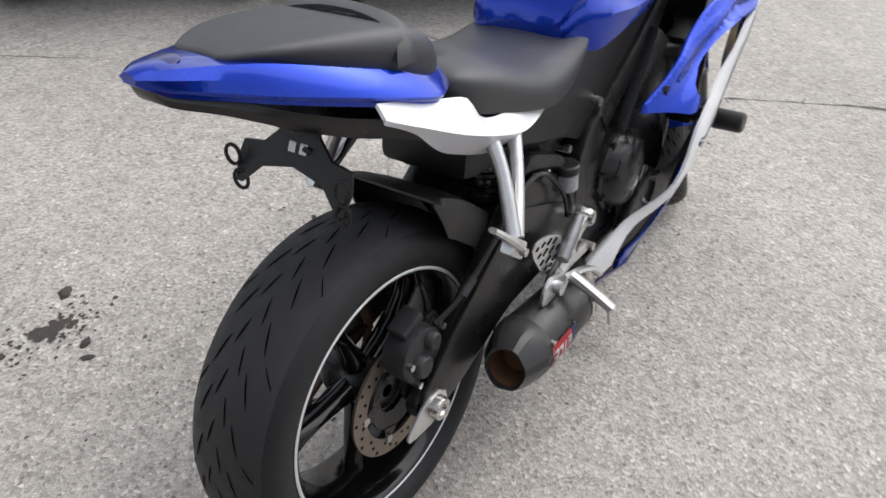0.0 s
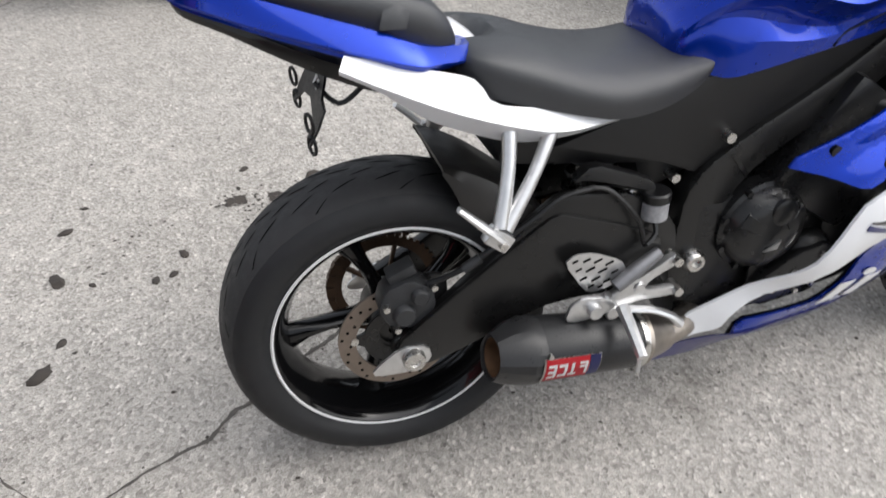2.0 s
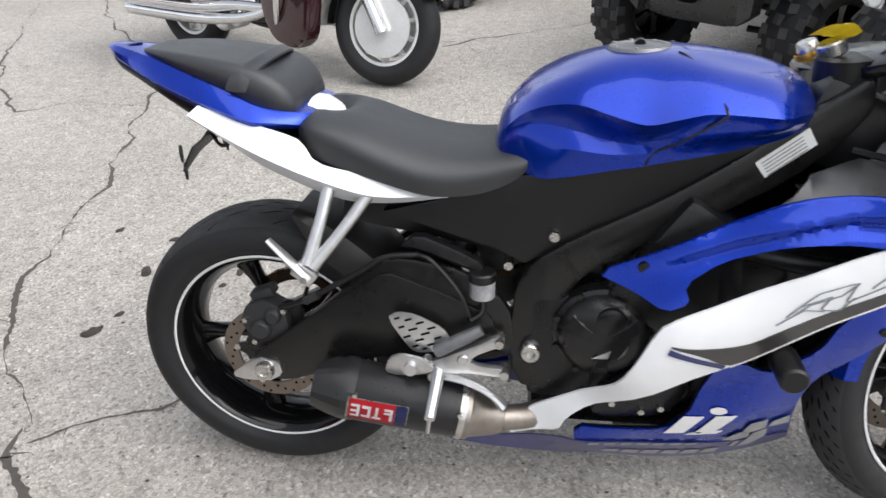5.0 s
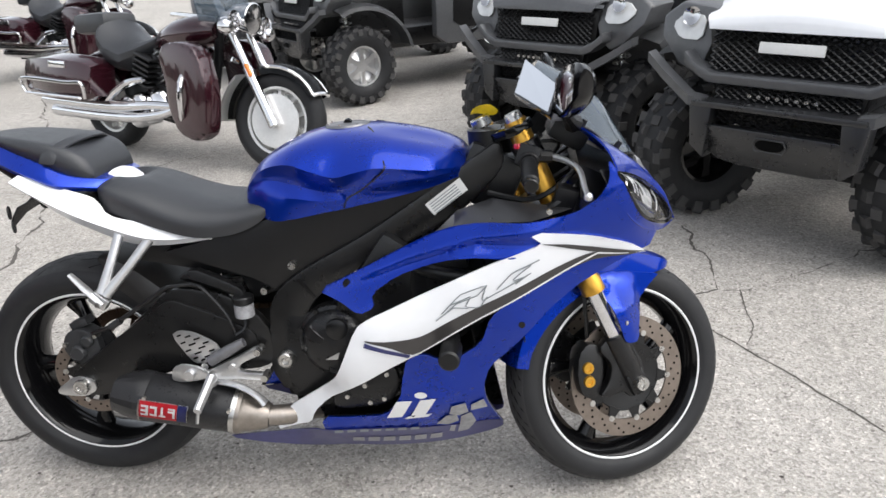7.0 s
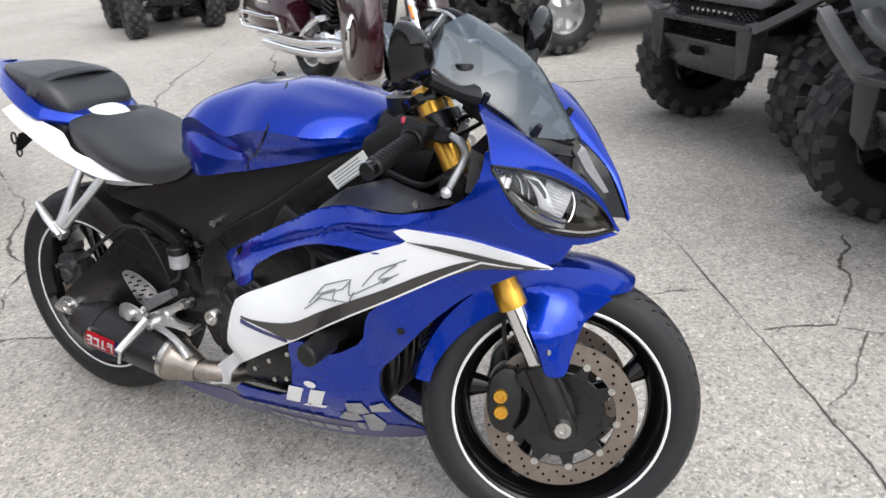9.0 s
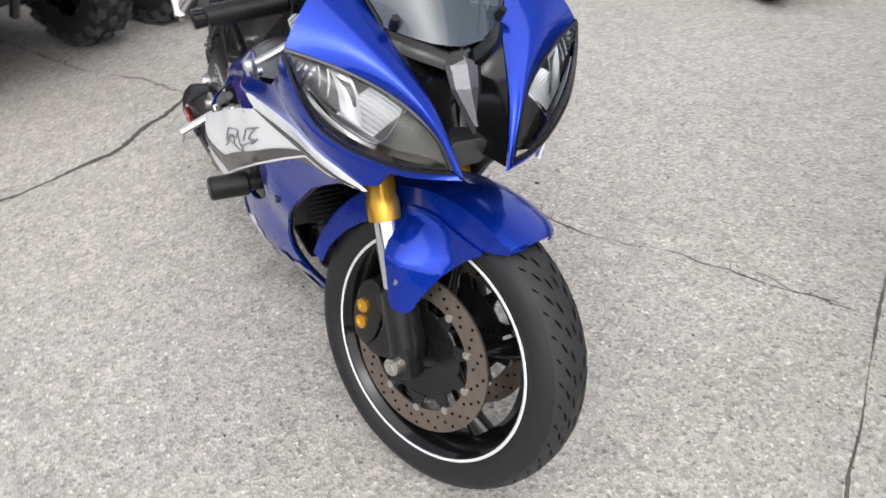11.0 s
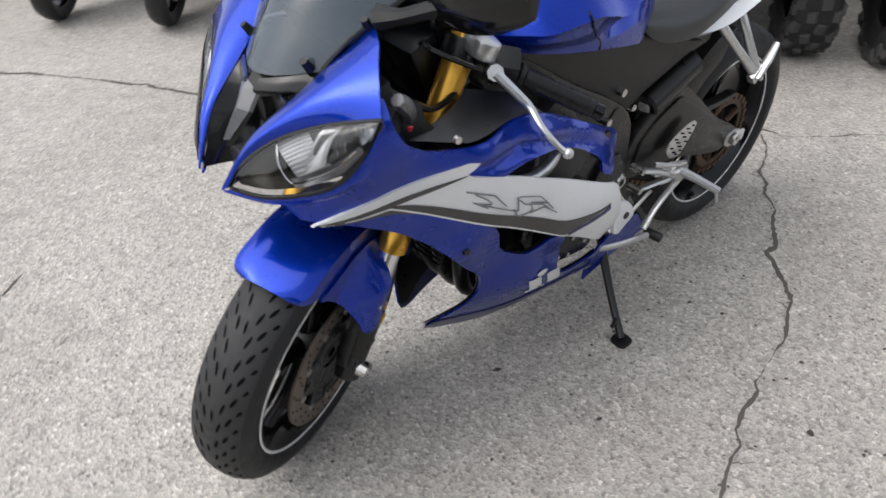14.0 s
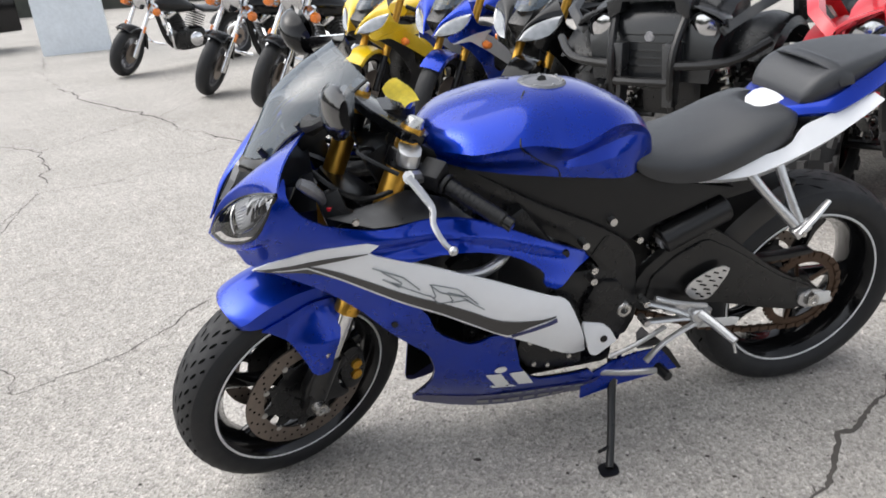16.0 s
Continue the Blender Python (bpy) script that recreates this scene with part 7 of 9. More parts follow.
def quad(m, paint, label):
    """A quad bike: origin under the front axle, forward along x."""
    q = empty("quad_bike", label, "quad bike", m, "parked quad bikes")
    P = lambda n, bm, mat, parent=q, lab="", **k: part(n, bm, mat, parent, lab, **k)
    for s in (-1, 1):
        knobby_wheel(q, (0, s * 0.44, 0.30), 0.30, 0.10, 0.15, GLOSSBLACK, 16, 5)
        knobby_wheel(q, (-1.25, s * 0.44, 0.30), 0.30, 0.12, 0.15, GLOSSBLACK, 16, 5)
        spring(q, (0.06, s * 0.30, 0.34), (0.02, s * 0.21, 0.70), 0.045, STEEL)
        rows = []
        for i in range(11):
            a = radians(-58 + 112 * i / 10)
            rows.append([V(math.sin(a) * r, s * y, 0.40 + math.cos(a) * r * 0.95) for r, y in ((0.36, 0.24), (0.44, 0.28), (0.46, 0.44), (0.43, 0.54), (0.39, 0.56))])
        bm = bmesh.new()
        loft(bm, rows, caps=False, closed=False)
        bmesh.ops.solidify(bm, geom=bm.faces[:], thickness=0.012)
        P("front_fender", bm, paint, q, "moulded front fender")
        rows = [[p + V(-1.25, 0, 0.02) for p in r] for r in rows]
        bm = bmesh.new()
        loft(bm, rows, caps=False, closed=False)
        bmesh.ops.solidify(bm, geom=bm.faces[:], thickness=0.012)
        P("rear_fender", bm, paint)
        bm = bmesh.new()
        turned(bm, [(0.0, -0.09), (0.05, -0.07), (0.072, 0.0), (0.076, 0.02), (0.066, 0.03)], (0.385, s * 0.255, 0.80), (1, 0, -0.1), 24)
        lamp = P("headlight", bm, DARKGREY, q, "round headlight")
        bm = bmesh.new()
        turned(bm, [(0.0, 0.036), (0.03, 0.034), (0.066, 0.024)], (0.385, s * 0.255, 0.80), (1, 0, -0.1), 20)
        P("lamp_lens", bm, REFLECTOR, lamp)
        bm = bmesh.new()
        tube(bm, [(0.40, s * 0.13, 0.36), (0.50, s * 0.15, 0.52), (0.50, s * 0.16, 0.70), (0.42, s * 0.18, 0.86)], 0.020, 8)
        tube(bm, [(0.50, s * 0.17, 0.64), (0.46, s * 0.40, 0.66), (0.34, s * 0.54, 0.74)], 0.022, 8)
        P("bumper_tube", bm, BLACK, q, "black brush guard tube")
        bm = bmesh.new()
        tube(bm, [(-0.12, 0, 1.05), (-0.16, s * 0.20, 1.14), (-0.24, s * 0.36, 1.12)], 0.014, 8)
        P("handlebar", bm, BLACK)
        for x in (0.08, -0.06):
            bm = bmesh.new()
            tube(bm, [(x, s * 0.12, 0.30), (x * 0.4, s * 0.36, 0.29)], 0.015, 8, 1)
            P("suspension_arm", bm, BLACK)
    bm = bmesh.new()
    tube(bm, [(0.50, -0.17, 0.56), (0.51, 0, 0.56), (0.50, 0.17, 0.56)], 0.022, 8)
    P("guard_cross_tube", bm, BLACK)
    rows = []
    for x, z, w in ((0.42, 0.80, 0.30), (0.39, 0.88, 0.33), (0.28, 0.97, 0.34), (0.10, 1.02, 0.34), (-0.10, 1.02, 0.27), (-0.30, 0.98, 0.15), (-0.55, 0.90, 0.14)):
        rows.append([V(x, y, zz) for y, zz in ((-w, z - 0.25), (-w * 1.05, z - 0.08), (-w * 0.7, z), (0, z + 0.015), (w * 0.7, z), (w * 1.05, z - 0.08), (w, z - 0.25))])
    bm = bmesh.new()
    loft(bm, rows)
    P("front_body", bm, paint, q, "moulded front body")
    bm = bmesh.new()
    prism(bm, soften([(-0.17, 0.84), (0.17, 0.84), (0.13, 0.60), (0.07, 0.50), (-0.07, 0.50), (-0.13, 0.60)]), 0.30, 0.405, 0.02, "yz")
    P("front_mask", bm, BLACK)
    for k in range(5):
        bm = bmesh.new()
        box(bm, (0.418, 0, 0.62 + 0.038 * k), (0.014, 0.20 + 0.018 * k, 0.010), (0, 0, 0), 0.003)
        P("grille_bar", bm, QUADBLACK)
    # moulded nose with a dark opening, and brows over the lamps
    bm = bmesh.new()
    prism(bm, [(-0.20, 0.84), (-0.22, 0.93), (-0.17, 0.955), (0.17, 0.955), (0.22, 0.93), (0.20, 0.84), (0.14, 0.88), (0.13, 0.925), (-0.13, 0.925), (-0.14, 0.88)], 0.36, 0.455, 0.012, "yz")
    P("nose_frame", bm, paint, q, "glossy moulded nose frame")
    for s in (-1, 1):
        bm = bmesh.new()
        prism(bm, soften([(s * 0.20, 0.90), (s * 0.24, 0.905), (s * 0.36, 0.86), (s * 0.38, 0.80), (s * 0.34, 0.845), (s * 0.24, 0.885)]), 0.34, 0.45, 0.008, "yz")
        P("lamp_brow", bm, paint)
        bm = bmesh.new()
        loft(bm, [[V(x, s * (y + dy), z + dz) for dy, dz in ((-0.03, 0.0), (0.0, 0.022), (0.04, 0.0), (0.0, -0.03))] for x, y, z in ((0.42, 0.36, 0.80), (0.34, 0.46, 0.88), (0.15, 0.52, 0.93), (-0.10, 0.52, 0.90), (-0.30, 0.48, 0.76))])
        P("fender_edge", bm, paint)
    for s in (-1, 1):
        bm = bmesh.new()
        prism(bm, soften([(-0.30, 0.42), (-0.95, 0.40), (-0.98, 0.52), (-0.85, 0.46), (-0.42, 0.47), (-0.30, 0.60)]), s * 0.20, s * 0.52, 0.01)
        P("footwell", bm, BLACK)
        bm = bmesh.new()
        prism(bm, [(s * 0.10, 0.74), (s * 0.17, 0.74), (s * 0.16, 0.44), (s * 0.11, 0.44)], 0.42, 0.50, 0.008, "yz")
        P("guard_plate", bm, BUMPER)
    bm = bmesh.new()
    turned(bm, [(0.0, 0.006), (0.022, 0.005), (0.026, 0.0)], (0.42, 0, 0.76), (1, 0, 0), 18)
    P("round_badge", bm, SILVERDECAL)
    bm = bmesh.new()
    box(bm, (-0.70, 0, 0.88), (0.62, 0.28, 0.12), (0, 4, 0), 0.05)
    P("seat", bm, VINYL, q, "black padded seat")
    bm = bmesh.new()
    box(bm, (-0.6, 0, 0.46), (1.5, 0.34, 0.3), (0, 0, 0), 0.06)
    P("chassis", bm, BLACK)
    for z0, x0, x1 in ((0.99, -0.05, 0.36), (0.97, -1.62, -1.05)):
        for k in range(5):
            bm = bmesh.new()
            y = -0.32 + 0.16 * k
            tube(bm, [(x0, y, z0), (x1, y, z0)], 0.012, 6, 1)
            P("rack_bar", bm, BLACK)
        for x in (x0, x1):
            bm = bmesh.new()
            tube(bm, [(x, -0.36, z0), (x, 0.36, z0)], 0.014, 6, 1)
            P("rack_bar", bm, BLACK)
    return q


quad(place(-0.785, -1.95, 38), QUADBLACK, "glossy black quad bike with a brush guard")
quad(place(-1.36, -0.825, 38), RED, "red quad bike parked beside the black one")
quad(place(-2.05, 0.24, 38), QUADBLACK, "black quad bike at the end of the row")
for k in range(3):
    quad(place(-5.2 - 0.75 * k, 5.0 + 1.05 * k, -30), BLACK, "black quad bike in the far row")


def shed_wall():
    bm = bmesh.new()
    a, b = V(5.50, -12.70, 0), V(4.42, -12.90, 0)
    d = (b - a)
    n = V(-d.y, d.x, 0).normalized()
    front, back = [], []
    for i in range(61):
        t = i / 60
        off = 0.018 if (i // 2) % 2 else 0.0
        front.append(a + d * t + n * off)
        back.append(a + d * t - n * 0.5)
    loft(bm, [front + back[::-1], [p + V(0, 0, 3.0) for p in front + back[::-1]]])
    ob = part("corrugated_panel", bm, SHED, smooth=False)
    return tagged(ob, "pale corrugated metal shed standing on the yard", "shed")


SHED = material("pale_corrugated_metal", (0.70, 0.75, 0.80), 0.4, 0.2, 0.1, 20)
shed_wall()


def trailer():
    t = empty("trailer", "dark trailer with a chrome wheel arch", "trailer", place(8.6, -12.9, 40))
    bm = bmesh.new()
    box(bm, (-1.2, 0, 0.75), (2.8, 1.3, 0.8), (0, 0, 0), 0.05)
    part("box_body", bm, GLOSSBLACK, t)
    for s in (-1, 1):
        road_wheel(t, (-0.9, s * 0.72, 0.32), 0.32, 0.1, 0.19, ALU, name="trailer_wheel", spokes=6)
        bm = bmesh.new()
        tube(bm, [(-0.5, s * 0.74, 0.5), (-0.6, s * 0.74, 0.72), (-0.9, s * 0.74, 0.78), (-1.2, s * 0.74, 0.72), (-1.3, s * 0.74, 0.5)], 0.03, 8)
        part("wheel_arch", bm, CHROME, t)
    return t


trailer()


# ---- engine, exhaust, foot controls and small parts of the motorcycle ----
def engine():
    bm = bmesh.new()
    box(bm, (0.70, 0, 0.40), (0.34, 0.26, 0.24), (0, 0, 0), 0.03)
    block = part("engine_block", bm, ENGINE, bike, "black engine crankcase")
    bm = bmesh.new()
    box(bm, (0.83, 0, 0.56), (0.22, 0.30, 0.24), (0, 35, 0), 0.02)
    part("cylinder_head", bm, ENGINE, bike)
    bm = bmesh.new()
    box(bm, (0.72, 0, 0.25), (0.36, 0.20, 0.10), (0, 0, 0), 0.03)
    part("oil_pan", bm, ENGINE, bike)
    bm = bmesh.new()
    box(bm, (0.66, 0, 0.68), (0.5, 0.17, 0.14), (0, -22, 0), 0.03)
    part("airbox", bm, PLASTIC, bike)
    bm = bmesh.new()
    box(bm, (0.33, 0, 0.66), (0.30, 0.18, 0.10), (0, 10, 0), 0.02)
    part("battery_tray", bm, PLASTIC, bike)
    for k in range(4):
        bm = bmesh.new()
        y = -0.10 + 0.066 * k
        tube(bm, [(0.93, y, 0.55), (1.0, y, 0.50), (1.02, y, 0.38), (0.98, y * 0.8, 0.26), (0.88, y * 0.5, 0.20), (0.72, -0.02 + y * 0.2, 0.18)], 0.019, 10)
        part("header_pipe", bm, ENGINE, bike)
    bm = bmesh.new()
    box(bm, (1.075, 0, 0.56), (0.03, 0.34, 0.30), (0, 14, 0), 0.005)
    rad = part("radiator", bm, BLACK, bike, "black radiator behind the front wheel")
    bm = bmesh.new()
    for k in range(26):
        cyl(bm, (1.128 - 0.0028 * k, -0.155, 0.45 + 0.0088 * k), (1.128 - 0.0028 * k, 0.155, 0.45 + 0.0088 * k), 0.0022, n=5)
    part("radiator_fin", bm, ENGINE, rad)["kind"] = "stuff"
    # clutch cover on the right
    c = V(0.676, -0.13, 0.445)
    bm = bmesh.new()
    turned(bm, [(0.0, 0.048), (0.045, 0.046), (0.066, 0.040), (0.078, 0.028), (0.084, 0.012), (0.092, 0.008), (0.094, -0.02)], c, (0, -1, 0), 36)
    cover = part("clutch_cover", bm, ENGINE, bike, "black round clutch cover")
    bm = bmesh.new()
    turned(bm, [(0.0, 0.010), (0.020, 0.010), (0.026, 0.007), (0.028, 0.0)], c + V(0.012, -0.040, 0.045), (0, -1, 0), 20)
    part("oil_filler", bm, BLACK, cover)
    bm = bmesh.new()
    for a, b in (((-0.02, -0.03), (0.015, -0.012)), ((0.028, -0.03), (0.045, 0.0))):
        prism(bm, [(c.x + a[0], c.z + a[1]), (c.x + b[0], c.z + b[1]), (c.x + b[0] - 0.006, c.z + b[1] - 0.018)], -0.178, -0.181)
    part("cover_mark", bm, ALU, cover)["kind"] = "stuff"
    for i in range(3):
        a = 0.5 + 2 * math.pi * i / 3
        bm = bmesh.new()
        loft(bm, [[c + V(r * math.cos(a + d) , -y, r * math.sin(a + d)) for d, y in ((-wd, yy - 0.006), (-wd * 0.5, yy + 0.004), (wd * 0.5, yy + 0.004), (wd, yy - 0.006))] for r, yy, wd in ((0.030, 0.044, 0.55), (0.052, 0.043, 0.42), (0.074, 0.032, 0.36))])
        part("cover_lobe", bm, ENGINE, cover)
    for i in range(9):
        a = 2 * math.pi * i / 9
        bm = bmesh.new()
        p = c + V(0.090 * math.cos(a), 0, 0.090 * math.sin(a))
        cyl(bm, p + V(0, -0.006, 0), p + V(0, -0.018, 0), 0.006, n=8)
        part("cover_bolt", bm, BLACK, cover)
    bm = bmesh.new()
    turned(bm, [(0.0, 0.03), (0.04, 0.028), (0.052, 0.016), (0.058, 0.0), (0.058, -0.02)], (0.79, -0.14, 0.35), (0, -1, 0), 28)
    part("pulse_cover", bm, ENGINE, bike)
    bm = bmesh.new()
    turned(bm, [(0.0, 0.05), (0.05, 0.048), (0.07, 0.036), (0.08, 0.012), (0.086, -0.02)], (0.74, 0.13, 0.40), (0, 1, 0), 32)
    alt = part("alternator_cover", bm, ENGINE, bike, "black round alternator cover")
    bm = bmesh.new()
    prism(bm, soften([(0.53, 0.33), (0.64, 0.33), (0.66, 0.42), (0.62, 0.49), (0.55, 0.48)]), 0.11, 0.145, 0.01)
    part("sprocket_cover", bm, ENGINE, bike)
    for x, z in ((0.635, 0.53), (0.635, 0.50), (0.66, 0.60)):
        bm = bmesh.new()
        cyl(bm, (x, 0.12, z), (x, 0.16, z), 0.009, n=10)
        part("engine_bolt", bm, STEEL, bike)
    # cooling pipes seen through the fairing duct
    bm = bmesh.new()
    tube(bm, [(1.06, 0.19, 0.62), (0.98, 0.205, 0.607), (0.92, 0.205, 0.607), (0.87, 0.19, 0.625), (0.85, 0.15, 0.64)], 0.013, 10)
    part("coolant_pipe", bm, ALU, bike, "silver coolant pipe")
    bm = bmesh.new()
    tube(bm, [(1.10, -0.15, 0.60), (1.0, -0.18, 0.62), (0.9, -0.17, 0.64), (0.84, -0.12, 0.66)], 0.017, 10)
    part("coolant_hose", bm, PLASTIC, bike)
    bm = bmesh.new()
    box(bm, (0.95, -0.15, 0.655), (0.10, 0.05, 0.06), (0, -15, 0), 0.012)
    part("coil_pack", bm, PLASTIC, bike)
    # dark inner panels behind the ducts
    for side in (-1, 1):
        part("inner_panel", sheet([(0.74, 0.56), (0.86, 0.64), (1.0, 0.70), (1.2, 0.72), (1.24, 0.64), (1.1, 0.56), (1.0, 0.46), (0.9, 0.40), (0.84, 0.30), (0.66, 0.28), (0.66, 0.36), (0.72, 0.44)], lambda x, z: min(0.135 + 0.02 * math.sin(x * 30), FAIR(x, z) - 0.035), 0.004, 0.05, 0, side), BLACK, bike)
        bm = bmesh.new()
        prism(bm, soften([(0.66, 0.275), (0.80, 0.29), (0.835, 0.34), (0.82, 0.40), (0.74, 0.385), (0.67, 0.34)]), side * 0.15, side * 0.175, 0.008)
        low = part("engine_side_cover", bm, ENGINE, bike)
        for x, z in ((0.70, 0.315), (0.745, 0.345), (0.79, 0.31), (0.80, 0.375), (0.755, 0.30)):
            bm = bmesh.new()
            cyl(bm, (x, side * 0.172, z), (x, side * 0.181, z), 0.006, n=8)
            part("cover_bolt", bm, STEEL, low)


engine()


def exhaust():
    a, b = V(0.195, -0.184, 0.314), V(0.420, -0.164, 0.264)
    d = (b - a).normalized()
    u = V(0, -1, 0) - d * V(0, -1, 0).dot(d)
    u.normalize()
    w = d.cross(u)

    def ring(p, r, sq, six=0.0):
        out = []
        for i in range(24):
            q = 2 * math.pi * i / 24
            k = r * (1 + sq * math.cos(3 * q + 0.4) + six * math.cos(6 * q + 0.8))
            out.append(p + u * k * 0.96 * math.cos(q) + w * k * 1.04 * math.sin(q))
        return out

    bm = bmesh.new()
    loft(bm, [ring(a, 0.058, 0.05), ring(a + d * 0.003, 0.060, 0.05), ring(b - d * 0.003, 0.056, 0.04), ring(b, 0.053, 0.04)])
    can = part("silencer", bm, CARBON, bike, "short dark carbon silencer")
    bm = bmesh.new()
    e = a - d * 0.074 + V(0, -0.004, 0.0)
    loft(bm, [ring(a + d * 0.010, 0.0612, 0.05), ring(a, 0.0615, 0.05), ring(a - d * 0.014, 0.0610, 0.05, 0.012), ring(a - d * 0.045, 0.053, 0.03, 0.03), ring(e, 0.040, 0.0, 0.03), ring(e + d * 0.002, 0.035, 0.0), ring(e + d * 0.05, 0.031, 0.0)], caps=False)
    part("end_cap", bm, CARBON, can, "faceted carbon silencer end cap", angle=14)
    bm = bmesh.new()
    loft(bm, [ring(e + d * 0.006, 0.0345, 0), ring(e + d * 0.055, 0.030, 0)], caps=False)
    bm.faces.new([bm.verts.new(p) for p in ring(e + d * 0.055, 0.030, 0)])
    part("outlet_pipe", bm, RUST, can, "rusty outlet bore")
    bm = bmesh.new()
    loft(bm, [ring(b - d * 0.012, 0.0565, 0.04), ring(b + d * 0.006, 0.0565, 0.04), ring(b + d * 0.012, 0.050, 0.03), ring(b + d * 0.06, 0.036, 0.0), ring(b + d * 0.075, 0.030, 0.0)])
    part("inlet_cone", bm, TITAN, can, "stainless steel inlet cone")
    bm = bmesh.new()
    loft(bm, [ring(b - d * 0.016, 0.058, 0.04), ring(b - d * 0.010, 0.0585, 0.04), ring(b - d * 0.004, 0.058, 0.04)])
    part("band", bm, STEEL, can)
    bm = bmesh.new()
    p = b + d * 0.07
    tube(bm, [p, p + d * 0.06 + V(0, 0.02, 0.005), p + d * 0.11 + V(0, 0.07, 0.0), (0.66, -0.04, 0.20)], 0.026, 12)
    part("link_pipe", bm, TITAN, can)
    # label plate, red with white bars
    def plate(t0, t1, q0, q1, lift, mat, name, label=""):
        bm = bmesh.new()
        rows = []
        for i in range(5):
            q = q0 + (q1 - q0) * i / 4
            row = []
            for j in range(2):
                t = t0 + (t1 - t0) * j
                k = (0.060 - 0.004 * t) * (1 + 0.048 * math.cos(3 * q + 0.4)) + lift
                row.append(a.lerp(b, t) + u * k * 0.96 * math.cos(q) + w * k * 1.04 * math.sin(q))
            rows.append(row)
        loft(bm, rows, caps=False, closed=False)
        bmesh.ops.solidify(bm, geom=bm.faces[:], thickness=0.001)
        return part(name, bm, mat, can, label)

    lab = (-0.32, 0.42) if w.z > 0 else (-0.42, 0.32)
    flip = 1 if w.z > 0 else -1
    mid = (lab[0] + lab[1]) / 2
    plate(0.0, 0.51, lab[0], lab[1], 0.0015, STEEL, "label_edge")
    plate(0.015, 0.40, lab[0] + 0.03, lab[1] - 0.03, 0.0028, RED, "label_plate", "red maker's label with white bars")
    plate(0.405, 0.50, lab[0] + 0.03, lab[1] - 0.03, 0.0028, NAVY, "label_tab")
    for k, rows in enumerate((((0.12, 0.20), (-0.05, 0.03), (-0.22, -0.14)), ((0.10, 0.19), (-0.20, -0.11)), ((-0.20, -0.12),), ((0.13, 0.20), (0.02, 0.09)))):
        t = 0.035 + 0.092 * k
        for lo, hi in rows:
            ends = sorted((mid + flip * lo, mid + flip * hi))
            plate(t, t + 0.072, ends[0], ends[1], 0.0038, STRIPE, "label_bar")
        ends = sorted((mid + flip * -0.21, mid + flip * 0.19))
        plate(t + (0.050 if k != 2 else 0.020), t + (0.075 if k != 2 else 0.045), ends[0], ends[1], 0.0038, STRIPE, "label_bar")
    plate(-0.005, 0.012, lab[0] - 0.05 * flip, lab[1] + 0.30, 0.004, STEEL, "rear_strap", "bright riveted strap")
    bm = bmesh.new()
    prism(bm, soften([(0.275, 0.395), (0.30, 0.405), (0.345, 0.395), (0.365, 0.372), (0.34, 0.36), (0.29, 0.355), (0.265, 0.362)]), -0.178, -0.186, 0.002)
    cyl(bm, (0.318, -0.17, 0.378), (0.318, -0.20, 0.378), 0.013, n=12)
    part("silencer_bracket", bm, ALU, can, "silver hanger bracket")
    for t in (0.05, 0.93):
        bm = bmesh.new()
        p = a.lerp(b, t) + u * 0.05 + (w if w.z > 0 else -w) * 0.03
        cyl(bm, p, p + u * 0.008, 0.005, n=8)
        part("rivet", bm, STEEL, can)


exhaust()


